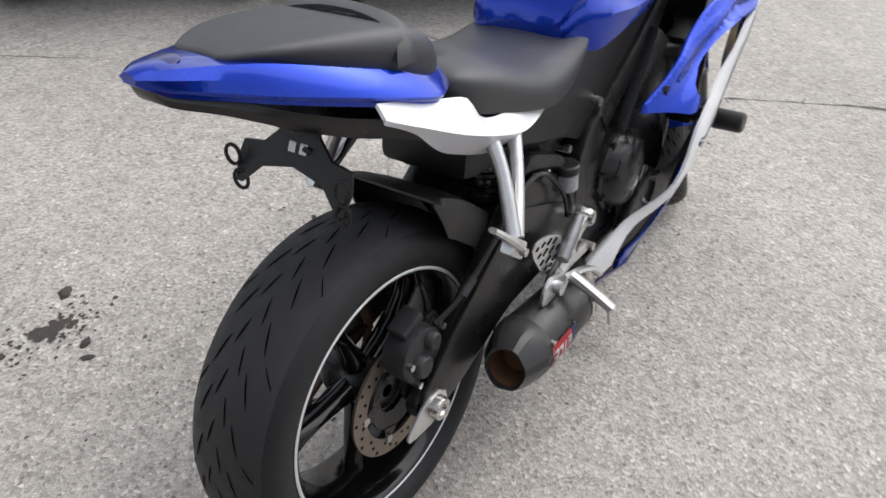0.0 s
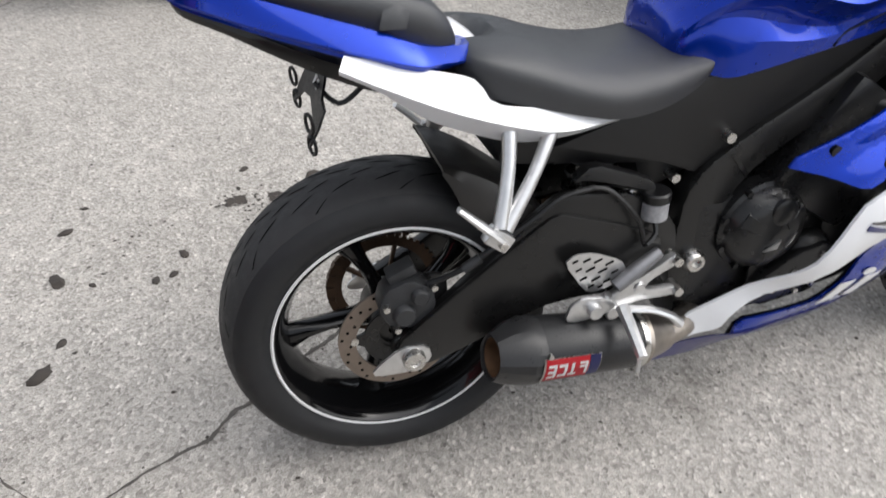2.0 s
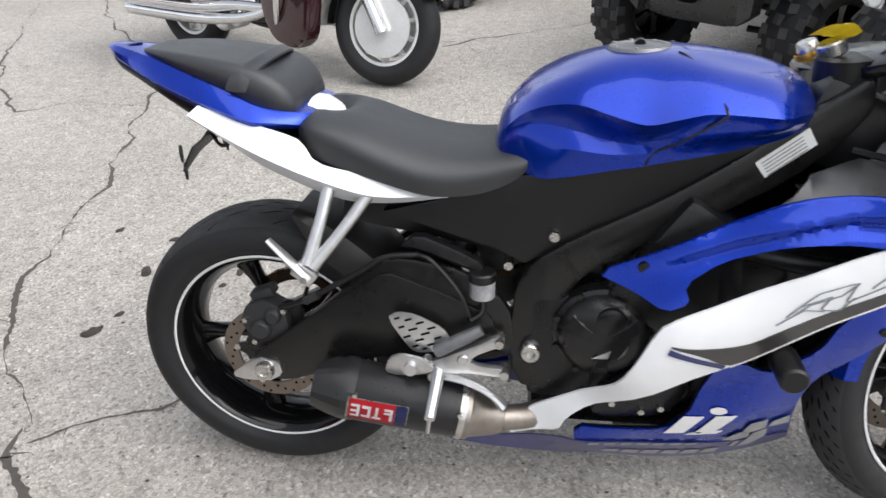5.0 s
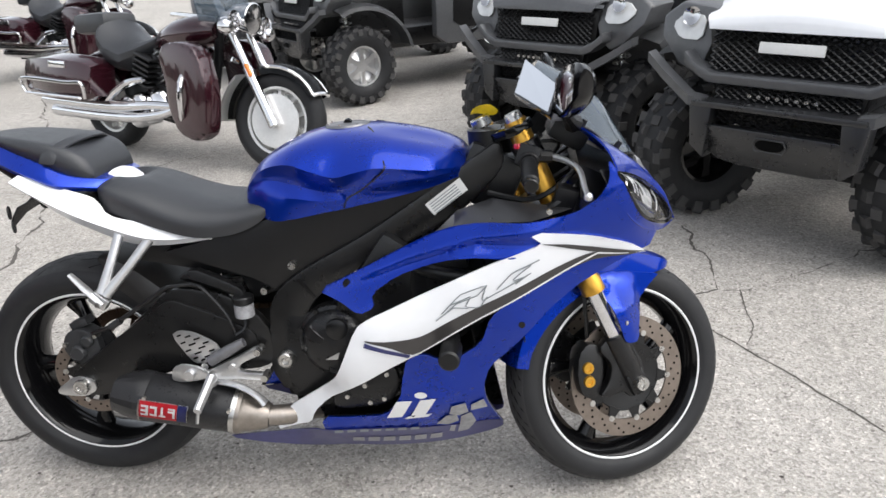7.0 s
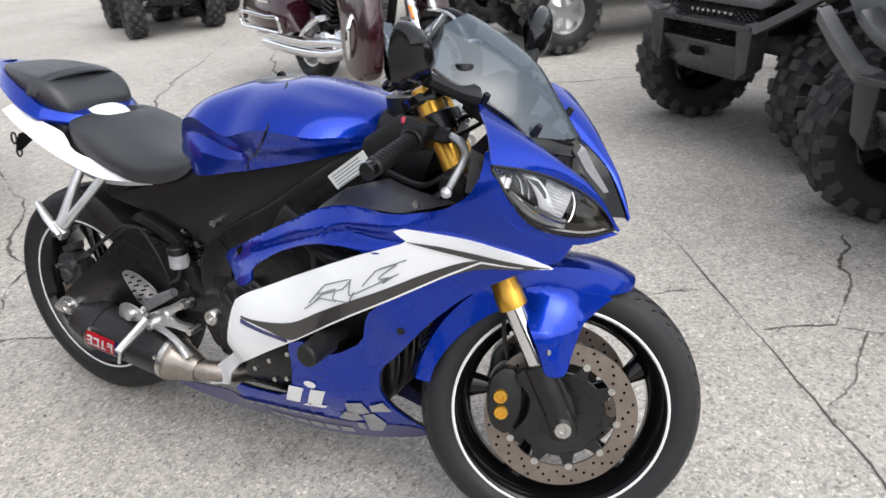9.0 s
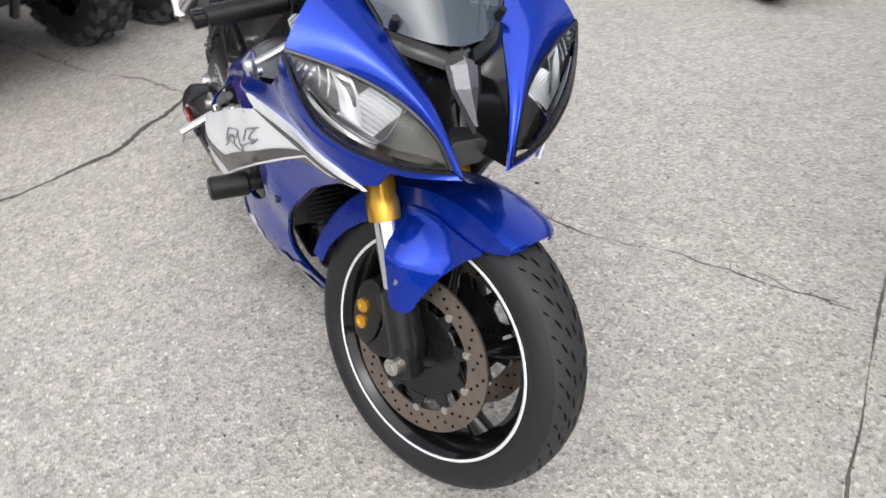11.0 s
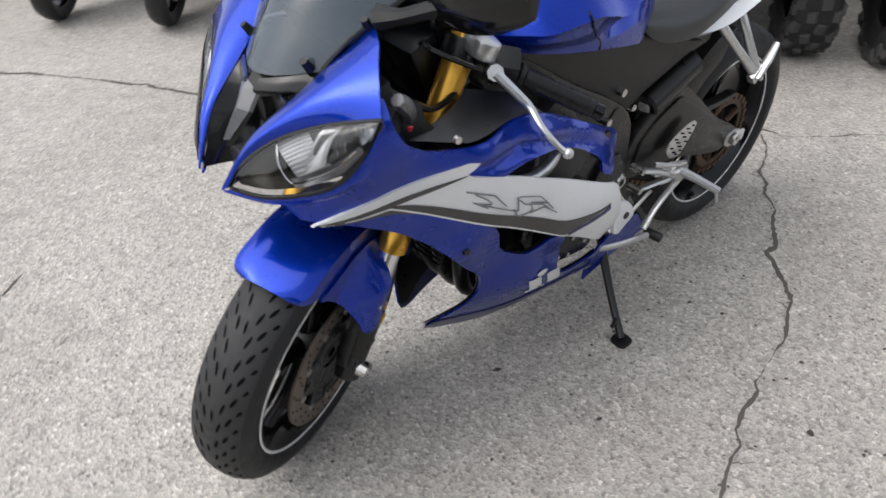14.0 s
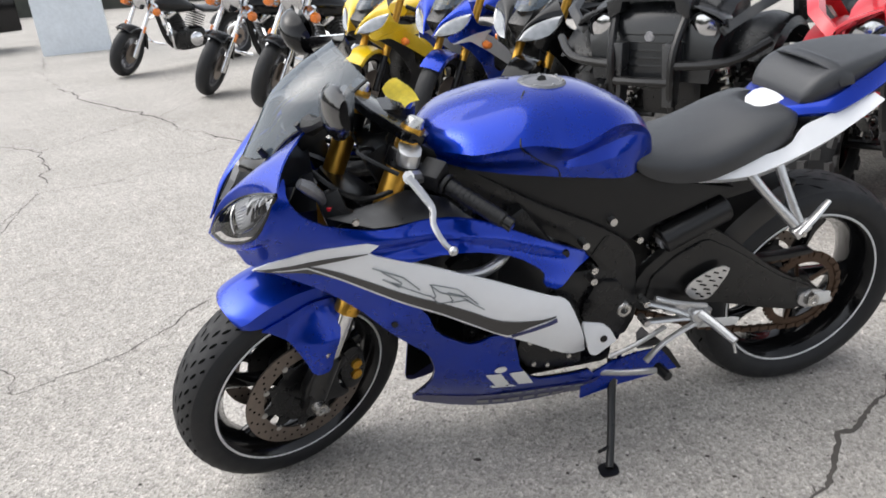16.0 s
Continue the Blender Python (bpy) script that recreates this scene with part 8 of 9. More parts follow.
def footwork(side):
    s = side
    # passenger peg hanger
    bm = bmesh.new()
    tube(bm, [(0.178, s * 0.135, 0.735), (0.165, s * 0.168, 0.675), (0.140, s * 0.200, 0.595)], [0.0125, 0.011, 0.013], 10)
    tube(bm, [(0.248, s * 0.135, 0.712), (0.205, s * 0.168, 0.655), (0.148, s * 0.200, 0.590)], [0.0125, 0.011, 0.013], 10)
    box(bm, (0.135, s * 0.204, 0.580), (0.045, 0.022, 0.03), (0, 40, 0), 0.005)
    hang = part("passenger_peg_hanger", bm, ALU, bike, "silver passenger footpeg hanger")
    bm = bmesh.new()
    tube(bm, [(0.145, s * 0.214, 0.572), (0.11, s * 0.212, 0.61), (0.074, s * 0.206, 0.645)], [0.010, 0.012, 0.008], 8, 5, 0.6)
    part("passenger_peg", bm, ALU, hang, "folded silver footpeg")
    bm = bmesh.new()
    cyl(bm, (0.138, s * 0.19, 0.575), (0.138, s * 0.225, 0.575), 0.007, n=10)
    part("peg_pin", bm, STEEL, hang)
    # rearset plate with arms
    bm = bmesh.new()
    if s < 0:
        prism(bm, soften([(0.340, 0.370), (0.372, 0.386), (0.405, 0.402), (0.440, 0.418), (0.478, 0.440), (0.496, 0.436), (0.494, 0.420), (0.470, 0.410), (0.440, 0.395), (0.428, 0.380), (0.450, 0.371), (0.490, 0.370), (0.505, 0.361), (0.500, 0.350), (0.470, 0.350), (0.42, 0.354), (0.385, 0.344), (0.362, 0.332), (0.342, 0.345)]), -0.166, -0.150, 0.004)
        cyl(bm, (0.416, -0.148, 0.387), (0.416, -0.171, 0.387), 0.013, 0.011, 16, 0.002)
        cyl(bm, (0.362, -0.145, 0.352), (0.362, -0.182, 0.352), 0.017, 0.015, 16, 0.003)
        tube(bm, [(0.352, -0.168, 0.372), (0.345, -0.172, 0.382), (0.352, -0.175, 0.394)], 0.009, 8)
    else:
        tube(bm, [(0.500, s * 0.165, 0.420), (0.44, s * 0.178, 0.400), (0.385, s * 0.185, 0.372), (0.345, s * 0.188, 0.352)], [0.011, 0.013, 0.013, 0.011], 8, 5, 0.6)
        tube(bm, [(0.495, s * 0.165, 0.362), (0.44, s * 0.175, 0.364), (0.38, s * 0.185, 0.366)], [0.010, 0.010, 0.012], 8, 5, 0.6)
        tube(bm, [(0.345, s * 0.19, 0.39), (0.352, s * 0.19, 0.365), (0.372, s * 0.19, 0.345)], 0.013, 8)
        cyl(bm, (0.372, s * 0.178, 0.378), (0.372, s * 0.205, 0.378), 0.021, 0.019, 16, 0.003)
        prism(bm, soften([(0.36, 0.395), (0.41, 0.405), (0.46, 0.395), (0.445, 0.385), (0.405, 0.378), (0.42, 0.368), (0.40, 0.355), (0.362, 0.362)]), s * 0.168, s * 0.182, 0.003)
    rear = part("rearset_bracket", bm, ALU, bike, "cast aluminium rearset bracket")
    for x, z in ((0.500, 0.420), (0.495, 0.362)) if s > 0 else ((0.486, 0.429), (0.496, 0.360)):
        bm = bmesh.new()
        cyl(bm, (x, s * 0.14, z), (x, s * 0.176, z), 0.010, 0.009, 12)
        part("rearset_bolt", bm, STEEL, rear)
    # heel guard: a plate with slots, made of strips
    out = [(0.270, 0.468), (0.290, 0.482), (0.326, 0.478), (0.380, 0.450), (0.392, 0.426), (0.366, 0.398), (0.330, 0.392), (0.312, 0.400)]
    bm = bmesh.new()
    prism(bm, soften(out), s * 0.155, s * 0.159, 0.001)
    guard = part("heel_guard", bm, ALU, rear, "slotted aluminium heel guard")
    slots = [(0.290, 0.468, 0.010), (0.312, 0.466, 0.014), (0.334, 0.460, 0.016), (0.356, 0.450, 0.016), (0.298, 0.449, 0.012), (0.320, 0.445, 0.018), (0.344, 0.437, 0.018), (0.368, 0.429, 0.014), (0.308, 0.428, 0.014), (0.332, 0.422, 0.018), (0.354, 0.413, 0.014), (0.324, 0.408, 0.012), (0.342, 0.403, 0.010)]
    bm = bmesh.new()
    for x, z, l in slots:
        e = V(0.70, 0, 0.25).normalized()
        tube(bm, [V(x, s * 0.1582, z) - e * l * 0.5, V(x, s * 0.1582, z) + e * l * 0.5], 0.0038, 6, 1, 0.6)
    part("guard_slot", bm, GROOVE, guard)["kind"] = "stuff"
    # rider peg and pedal
    bm = bmesh.new()
    if s < 0:
        tube(bm, [(0.372, s * 0.19, 0.372), (0.370, s * 0.235, 0.352), (0.367, s * 0.280, 0.330)], [0.013, 0.011, 0.010], 8)
        cyl(bm, (0.367, s * 0.272, 0.334), (0.362, s * 0.279, 0.298), 0.004, n=6)
    else:
        tube(bm, [(0.372, s * 0.19, 0.385), (0.35, s * 0.235, 0.372), (0.325, s * 0.290, 0.352)], [0.013, 0.011, 0.010], 8)
        cyl(bm, (0.328, s * 0.282, 0.356), (0.320, s * 0.29, 0.318), 0.004, n=6)
    part("rider_peg", bm, ALU, rear, "knurled aluminium footpeg")
    bm = bmesh.new()
    if s < 0:
        tube(bm, [(0.362, -0.170, 0.352), (0.43, -0.178, 0.342), (0.475, -0.186, 0.322), (0.497, -0.188, 0.300)], [0.010, 0.009, 0.010, 0.014], 8, 5, 0.7)
    else:
        tube(bm, [(0.352, s * 0.195, 0.362), (0.42, s * 0.205, 0.345), (0.475, s * 0.212, 0.318), (0.512, s * 0.215, 0.282)], [0.009, 0.008, 0.008, 0.010], 8, 5, 0.7)
        tube(bm, [(0.352, s * 0.195, 0.40), (0.43, s * 0.20, 0.425), (0.49, s * 0.19, 0.445)], 0.007, 8)
    part("foot_lever", bm, ALU, rear)
    bm = bmesh.new()
    if s < 0:
        tube(bm, [(0.365, s * 0.172, 0.405), (0.41, s * 0.166, 0.430), (0.452, s * 0.160, 0.452)], [0.013, 0.014, 0.011], 10)
        part("brake_master_cylinder", bm, GREYMETAL, rear)
        bm = bmesh.new()
        cyl(bm, (0.451, s * 0.128, 0.506), (0.451, s * 0.128, 0.540), 0.024, n=18, bevel=0.002)
        resv = part("rear_brake_reservoir", bm, SILVERDECAL, bike, "cloudy plastic brake fluid pot")
        bm = bmesh.new()
        cyl(bm, (0.451, s * 0.128, 0.540), (0.451, s * 0.128, 0.560), 0.026, n=18, bevel=0.003)
        part("reservoir_lid", bm, BLACK, resv)
        bm = bmesh.new()
        tube(bm, [(0.43, s * 0.15, 0.465), (0.452, s * 0.14, 0.48), (0.451, s * 0.128, 0.506)], 0.005, 6)
        tube(bm, [(0.43, s * 0.145, 0.46), (0.41, s * 0.145, 0.52), (0.36, s * 0.138, 0.58), (0.33, s * 0.13, 0.59)], 0.0045, 6)
        part("brake_hose", bm, BLACK, bike)
    else:
        tube(bm, [(0.44, s * 0.17, 0.34), (0.52, s * 0.17, 0.30), (0.585, s * 0.165, 0.275)], 0.006, 8)
        part("shift_rod", bm, ALU, rear)


both(footwork)


def rear_end():
    # hugger over the rear tyre
    rows = []
    c = V(0, 0, 0.318)
    for i in range(19):
        t = i / 18
        a = radians(14.0 + 60 * t)
        r = 0.346 - 0.006 * min(1, t * 3)
        row = []
        for j in range(13):
            sft = j / 6 - 1
            u = abs(sft)
            y = math.copysign(0.098 * min(1, u / 0.75), sft)
            flat = 0.5 + 0.5 * max(0.0, 1 - t * 2.5)
            rr = r - 0.02 * (1 - flat) * min(1, u / 0.75) ** 3 - (0.062 * (u - 0.75) / 0.25 * min(1.0, 0.15 + t * 5) if u > 0.75 else 0)
            row.append(c + V(math.sin(a) * rr, y, math.cos(a) * rr))
        rows.append(row)
    bm = bmesh.new()
    loft(bm, rows, caps=False, closed=False)
    bmesh.ops.recalc_face_normals(bm, faces=bm.faces)
    bmesh.ops.solidify(bm, geom=bm.faces[:], thickness=0.004)
    part("rear_hugger", bm, BROWNPLASTIC, bike, "glossy dark rear tyre hugger")
    bm = bmesh.new()
    cyl(bm, (0.36, 0.0, 0.43), (0.42, 0, 0.66), 0.03, n=14)
    shock = part("rear_shock", bm, STEEL, bike, "rear shock absorber")
    bm = bmesh.new()
    pts = []
    for i in range(90):
        a = i * 0.5
        t = i / 89
        pts.append(V(0.365 + 0.05 * t + 0.042 * math.cos(a), 0.042 * math.sin(a), 0.45 + 0.19 * t))
    tube(bm, pts, 0.006, 6, 1)
    part("shock_spring", bm, BLACK, shock)
    # heat-stained brackets under the seat
    bm = bmesh.new()
    prism(bm, soften([(0.29, 0.60), (0.33, 0.595), (0.42, 0.56), (0.455, 0.545), (0.45, 0.575), (0.40, 0.60), (0.33, 0.63)]), -0.10, -0.125, 0.006)
    part("exhaust_valve_cover", bm, ENGINE, bike)
    for sgn in (-1, 1):
        bm = bmesh.new()
        cyl(bm, (0.425, sgn * 0.085, 0.545), (0.425, sgn * 0.115, 0.545), 0.020, n=16, bevel=0.003)
        part("shock_bolt", bm, STEEL if sgn < 0 else SILVERDECAL, bike)
    bm = bmesh.new()
    cyl(bm, (0.27, 0.10, 0.615), (0.44, 0.10, 0.545), 0.035, 0.035, 14, 0.006)
    part("reservoir_body", bm, BLACK, bike)
    # rear caliper
    bm = bmesh.new()
    prism(bm, soften([(0.0, 0.385), (0.02, 0.345), (0.07, 0.335), (0.105, 0.37), (0.10, 0.415), (0.06, 0.44), (0.015, 0.425)]), -0.070, -0.118, 0.008)
    for v in bm.verts:
        v.co.x -= 0.05
        v.co.z += 0.03
    cal = part("rear_caliper", bm, CASTING, bike, "dark grey rear brake caliper")
    for x, z, r in ((-0.005, 0.402, 0.022), (0.025, 0.435, 0.017)):
        bm = bmesh.new()
        cyl(bm, (x, -0.112, z), (x, -0.130, z), r, r * 0.9, 16, 0.003)
        part("caliper_piston_cap", bm, CASTING, cal)
    bm = bmesh.new()
    box(bm, (0.0, -0.09, 0.475), (0.05, 0.035, 0.02), (0, -20, 0), 0.004)
    part("caliper_bridge", bm, CASTING, cal)
    for x, z in ((-0.035, 0.425), (-0.02, 0.375), (0.05, 0.45)):
        bm = bmesh.new()
        cyl(bm, (x, -0.105, z), (x, -0.128, z), 0.006, n=8)
        part("caliper_pin", bm, STEEL, cal)
    bm = bmesh.new()
    tube(bm, [(0.04, -0.115, 0.455), (0.10, -0.128, 0.480), (0.215, -0.134, 0.550), (0.27, -0.134, 0.585), (0.33, -0.13, 0.59)], 0.0055, 8)
    part("brake_line", bm, PLASTIC, bike, "black brake hose along the swingarm")
    bm = bmesh.new()
    cyl(bm, (0.10, -0.128, 0.478), (0.13, -0.130, 0.496), 0.009, n=10)
    part("hose_clip", bm, CASTING, bike)
    bm = bmesh.new()
    prism(bm, soften([(0.0, 0.29), (0.04, 0.30), (0.08, 0.38), (0.08, 0.45), (0.04, 0.46), (-0.02, 0.42), (-0.03, 0.34)]), -0.085, -0.095, 0.002)
    part("caliper_carrier", bm, ENGINE, cal)
    # chain, sprockets and guard on the left
    bm = bmesh.new()
    turned(bm, [(0.088, 0.0945), (0.108, 0.0945), (0.108, 0.0995), (0.088, 0.0995)], (0, 0, 0.318), (0, 1, 0), 60, closed_profile=True)
    for i in range(45):
        a = 2 * math.pi * i / 45
        box(bm, (0.109 * math.cos(a), 0.097, 0.318 + 0.109 * math.sin(a)), (0.008, 0.005, 0.008), (0, -math.degrees(a), 0))
    for i in range(5):
        a = 2 * math.pi * i / 5
        tube(bm, [(0.04 * math.cos(a), 0.09, 0.318 + 0.04 * math.sin(a)), (0.092 * math.cos(a), 0.097, 0.318 + 0.092 * math.sin(a))], 0.009, 6, 1, 0.5)
    spr = part("rear_sprocket", bm, CHAIN, rear_wheel, "rusty rear sprocket")
    path = []
    for i in range(19):
        a = math.pi / 2 + math.pi * i / 18
        path.append(V(0.112 * math.cos(a), 0.097, 0.318 + 0.112 * math.sin(a)))
    front = []
    for i in range(10):
        a = -math.pi / 2 + math.pi * i / 9
        front.append(V(0.575 + 0.040 * math.cos(a), 0.097, 0.415 + 0.040 * math.sin(a)))
    loop = path + [V(0.15, 0.097, 0.222), V(0.3, 0.097, 0.265), V(0.45, 0.097, 0.335)] + front + [V(0.45, 0.097, 0.445), V(0.2, 0.097, 0.435)] + [path[0]]
    line = resample(loop, 116)
    bm = bmesh.new()
    for i in range(115):
        m = (line[i] + line[i + 1]) / 2
        d = (line[i + 1] - line[i])
        ang = math.degrees(math.atan2(d.z, d.x))
        box(bm, m, (d.length * 0.86, 0.016 if i % 2 else 0.010, 0.014), (0, -ang, 0))
    ch = part("chain", bm, CHAIN, bike, "oily brown drive chain", smooth=False)
    ch["kind"] = "stuff"
    bm = bmesh.new()
    prism(bm, soften([(0.0, 0.455), (0.12, 0.452), (0.33, 0.475), (0.34, 0.462), (0.14, 0.436), (0.0, 0.44)]), 0.085, 0.115, 0.003)
    part("chain_guard", bm, PLASTIC, bike)
    bm = bmesh.new()
    prism(bm, soften([(-0.06, 0.33), (-0.01, 0.335), (-0.01, 0.298), (-0.06, 0.295)], 1, 0.1), 0.1375, 0.142, 0.001)
    part("adjuster_plate", bm, LABEL, bike, "bright adjuster plate")
    bm = bmesh.new()
    prism(bm, soften([(0.20, 0.298), (0.33, 0.315), (0.335, 0.29), (0.21, 0.272)], 1, 0.15), 0.1325, 0.134, 0.0005)
    part("warning_label", bm, LABEL, bike, "worn white label on the swingarm")


rear_end()


def stand_and_sliders():
    bm = bmesh.new()
    tube(bm, [(0.555, 0.125, 0.235), (0.575, 0.175, 0.160), (0.60, 0.235, 0.09), (0.628, 0.295, 0.036)], [0.013, 0.011, 0.010, 0.010], 10)
    stand = part("side_stand", bm, BLACK, bike, "black side stand folded out")
    bm = bmesh.new()
    prism(bm, soften([(0.605, 0.275), (0.655, 0.275), (0.662, 0.325), (0.61, 0.325)], 2), 0.0, 0.006, 0.001, "xy")
    xform(bm, Matrix.Translation((0, 0, 0.030)) @ Matrix.Translation((0.63, 0.3, 0)) @ Matrix.Rotation(radians(LEAN), 4, "X") @ Matrix.Translation((-0.63, -0.3, 0)))
    part("stand_foot", bm, BLACK, stand)
    bm = bmesh.new()
    tube(bm, [(0.612, 0.26, 0.07), (0.65, 0.275, 0.075)], 0.005, 6, 1)
    part("stand_tang", bm, BLACK, stand)
    bm = bmesh.new()
    tube(bm, [(0.54, 0.135, 0.255), (0.56, 0.16, 0.18), (0.58, 0.20, 0.13)], 0.006, 8)
    part("stand_spring", bm, STEEL, stand)
    bm = bmesh.new()
    tube(bm, [(0.62, 0.15, 0.225), (0.55, 0.185, 0.232), (0.47, 0.215, 0.245)], 0.008, 8)
    part("shift_arm", bm, ALU, bike)
    bm = bmesh.new()
    cyl(bm, (0.47, 0.20, 0.245), (0.462, 0.245, 0.243), 0.013, n=12, bevel=0.002)
    part("shift_rubber", bm, BLACK, bike)
    bm = bmesh.new()
    cyl(bm, (0.964, -0.19, 0.476), (0.964, -0.245, 0.476), 0.017, n=16)
    cyl(bm, (0.964, -0.235, 0.476), (0.964, -0.312, 0.476), 0.0245, 0.0235, 20, 0.004)
    part("frame_slider", bm, PLASTIC, bike, "black plastic crash slider")
    # rear wing of the belly pan on the left
    wing = lambda x, z: 0.150 + 0.10 * (x - 0.45)
    part("belly_wing", sheet([(0.373, 0.176), (0.410, 0.228), (0.436, 0.258), (0.50, 0.262), (0.575, 0.255), (0.66, 0.225), (0.66, 0.165), (0.546, 0.176)], wing, 0.006, 0.03, 0, 1), BLUE, bike, "blue rear end of the belly pan")
    part("wing_edge", sheet([(0.362, 0.176), (0.373, 0.174), (0.410, 0.226), (0.448, 0.272), (0.500, 0.284), (0.497, 0.299), (0.445, 0.290), (0.405, 0.245)], wing, 0.012, 0.03, 0.003, 1), PLASTIC, bike)
    part("wing_plate", sheet([(0.452, 0.262), (0.500, 0.270), (0.506, 0.320), (0.492, 0.335), (0.462, 0.300)], wing, 0.004, 0.03, -0.006, 1), GREYMETAL, bike)
    # bright bracket at the back of the left white panel
    bm = bmesh.new()
    prism(bm, soften([(0.697, 0.446), (0.640, 0.430), (0.622, 0.412), (0.605, 0.379), (0.655, 0.346), (0.672, 0.352)], 1, 0.1), 0.226, 0.236, 0.002)
    part("panel_bracket", bm, WHITE, bike)
    bm = bmesh.new()
    cyl(bm, (0.640, 0.232, 0.392), (0.640, 0.2385, 0.392), 0.009, n=12)
    part("panel_bolt", bm, GLOSSBLACK, bike)
    # paper label on the frame spar
    bm = bmesh.new()
    prism(bm, [(0.905, 0.775), (0.985, 0.832), (1.003, 0.803), (0.925, 0.748)], -0.1262, -0.1275)
    for v in bm.verts:
        v.co.y *= 1.0 - 0.35 * max(0, min(1, (v.co.x - 0.85) / 0.25))
    part("paper_label", bm, LABEL, bike, "white paper label on the frame")
    bm = bmesh.new()
    for k in range(5):
        z0 = 0.783 - 0.0052 * k
        x0 = 0.915 + 0.0035 * k
        prism(bm, [(x0, z0 - 0.008), (x0 + 0.06, z0 + 0.035), (x0 + 0.061, z0 + 0.033), (x0 + 0.001, z0 - 0.010)], -0.1277, -0.1282)
    for v in bm.verts:
        v.co.y *= 1.0 - 0.35 * max(0, min(1, (v.co.x - 0.85) / 0.25))
    part("label_print", bm, LINE, bike)["kind"] = "stuff"
    # decals on the fairing
    for side in (-1, 1):
        dec = [[(0.797, 0.268), (0.833, 0.270), (0.862, 0.322), (0.825, 0.321)], [(0.855, 0.273), (0.888, 0.273), (0.919, 0.328), (0.882, 0.325)], [(0.838, 0.262), (0.895, 0.266), (0.904, 0.276), (0.850, 0.270)]]
        for poly in dec:
            part("number_decal", sheet(poly, FAIR, 0.002, 0.03, 0.004, side), STRIPE, bike, "white slanted decal")
        part("number_decal", sheet([(0.884 + 0.015 * math.cos(a), 0.340 + 0.009 * math.sin(a)) for a in (2 * math.pi * i / 14 for i in range(14))], FAIR, 0.002, 0.03, 0.004, side), STRIPE, bike)
        x = 0.692
        for k in range(6):
            part("lettering_bar", sheet([(x, 0.164), (x + 0.030, 0.164), (x + 0.034, 0.186), (x + 0.006, 0.186)], FAIR, 0.001, 0.05, 0.0055, side), SILVERDECAL, bike)
            x += 0.039
        for k in range(7):
            x = 0.66 + 0.031 * k
            part("lettering_bar", sheet([(x, 0.216), (x + 0.021, 0.216), (x + 0.023, 0.226), (x + 0.003, 0.226)], FAIR, 0.001, 0.05, 0.0058, side), LINE, bike)
        # worn grey badge near the front of the belly
        for poly in () if side > 0 else ([(0.912, 0.232), (0.938, 0.262), (0.962, 0.258), (0.965, 0.232), (0.94, 0.222)], [(0.945, 0.266), (0.952, 0.295), (0.985, 0.298), (0.990, 0.262), (0.968, 0.254)], [(0.972, 0.250), (0.996, 0.258), (1.006, 0.215), (0.985, 0.180), (0.958, 0.178), (0.966, 0.215)], [(0.996, 0.266), (0.998, 0.288), (1.028, 0.300), (1.036, 0.268)], [(0.945, 0.215), (0.957, 0.212), (0.950, 0.184), (0.938, 0.190)]):
            part("badge_decal", sheet(poly, FAIR, 0.001, 0.03, 0.005, side), SILVERDECAL, bike, "worn grey badge decal")
        # line drawing on the white panel
        bm = bmesh.new()
        strokes = [[(0.948, 0.567), (0.989, 0.612), (1.049, 0.633), (1.027, 0.608), (0.979, 0.59), (0.958, 0.569)], [(0.968, 0.588), (1.012, 0.607), (0.999, 0.58), (1.03, 0.576), (1.047, 0.603)],
                   [(1.045, 0.629), (1.034, 0.592), (1.071, 0.613), (1.141, 0.653)], [(1.068, 0.62), (1.101, 0.657), (1.148, 0.677), (1.118, 0.655), (1.097, 0.635), (1.134, 0.648), (1.108, 0.63)],
                   [(0.935, 0.551), (0.974, 0.581), (1.005, 0.577)], [(1.109, 0.661), (1.159, 0.683)]]
        for st in strokes:
            pts = [V(x, side * (FAIR(x, z) + 0.0075), z) for x, z in (tuple(p)[:2] for p in resample([(a, b, 0) for a, b in st], 16))]
            tube(bm, pts, 0.0012, 5, 1)
        part("line_decal", bm, LINE, bike, "thin grey line drawing on the white panel")["kind"] = "stuff"


stand_and_sliders()


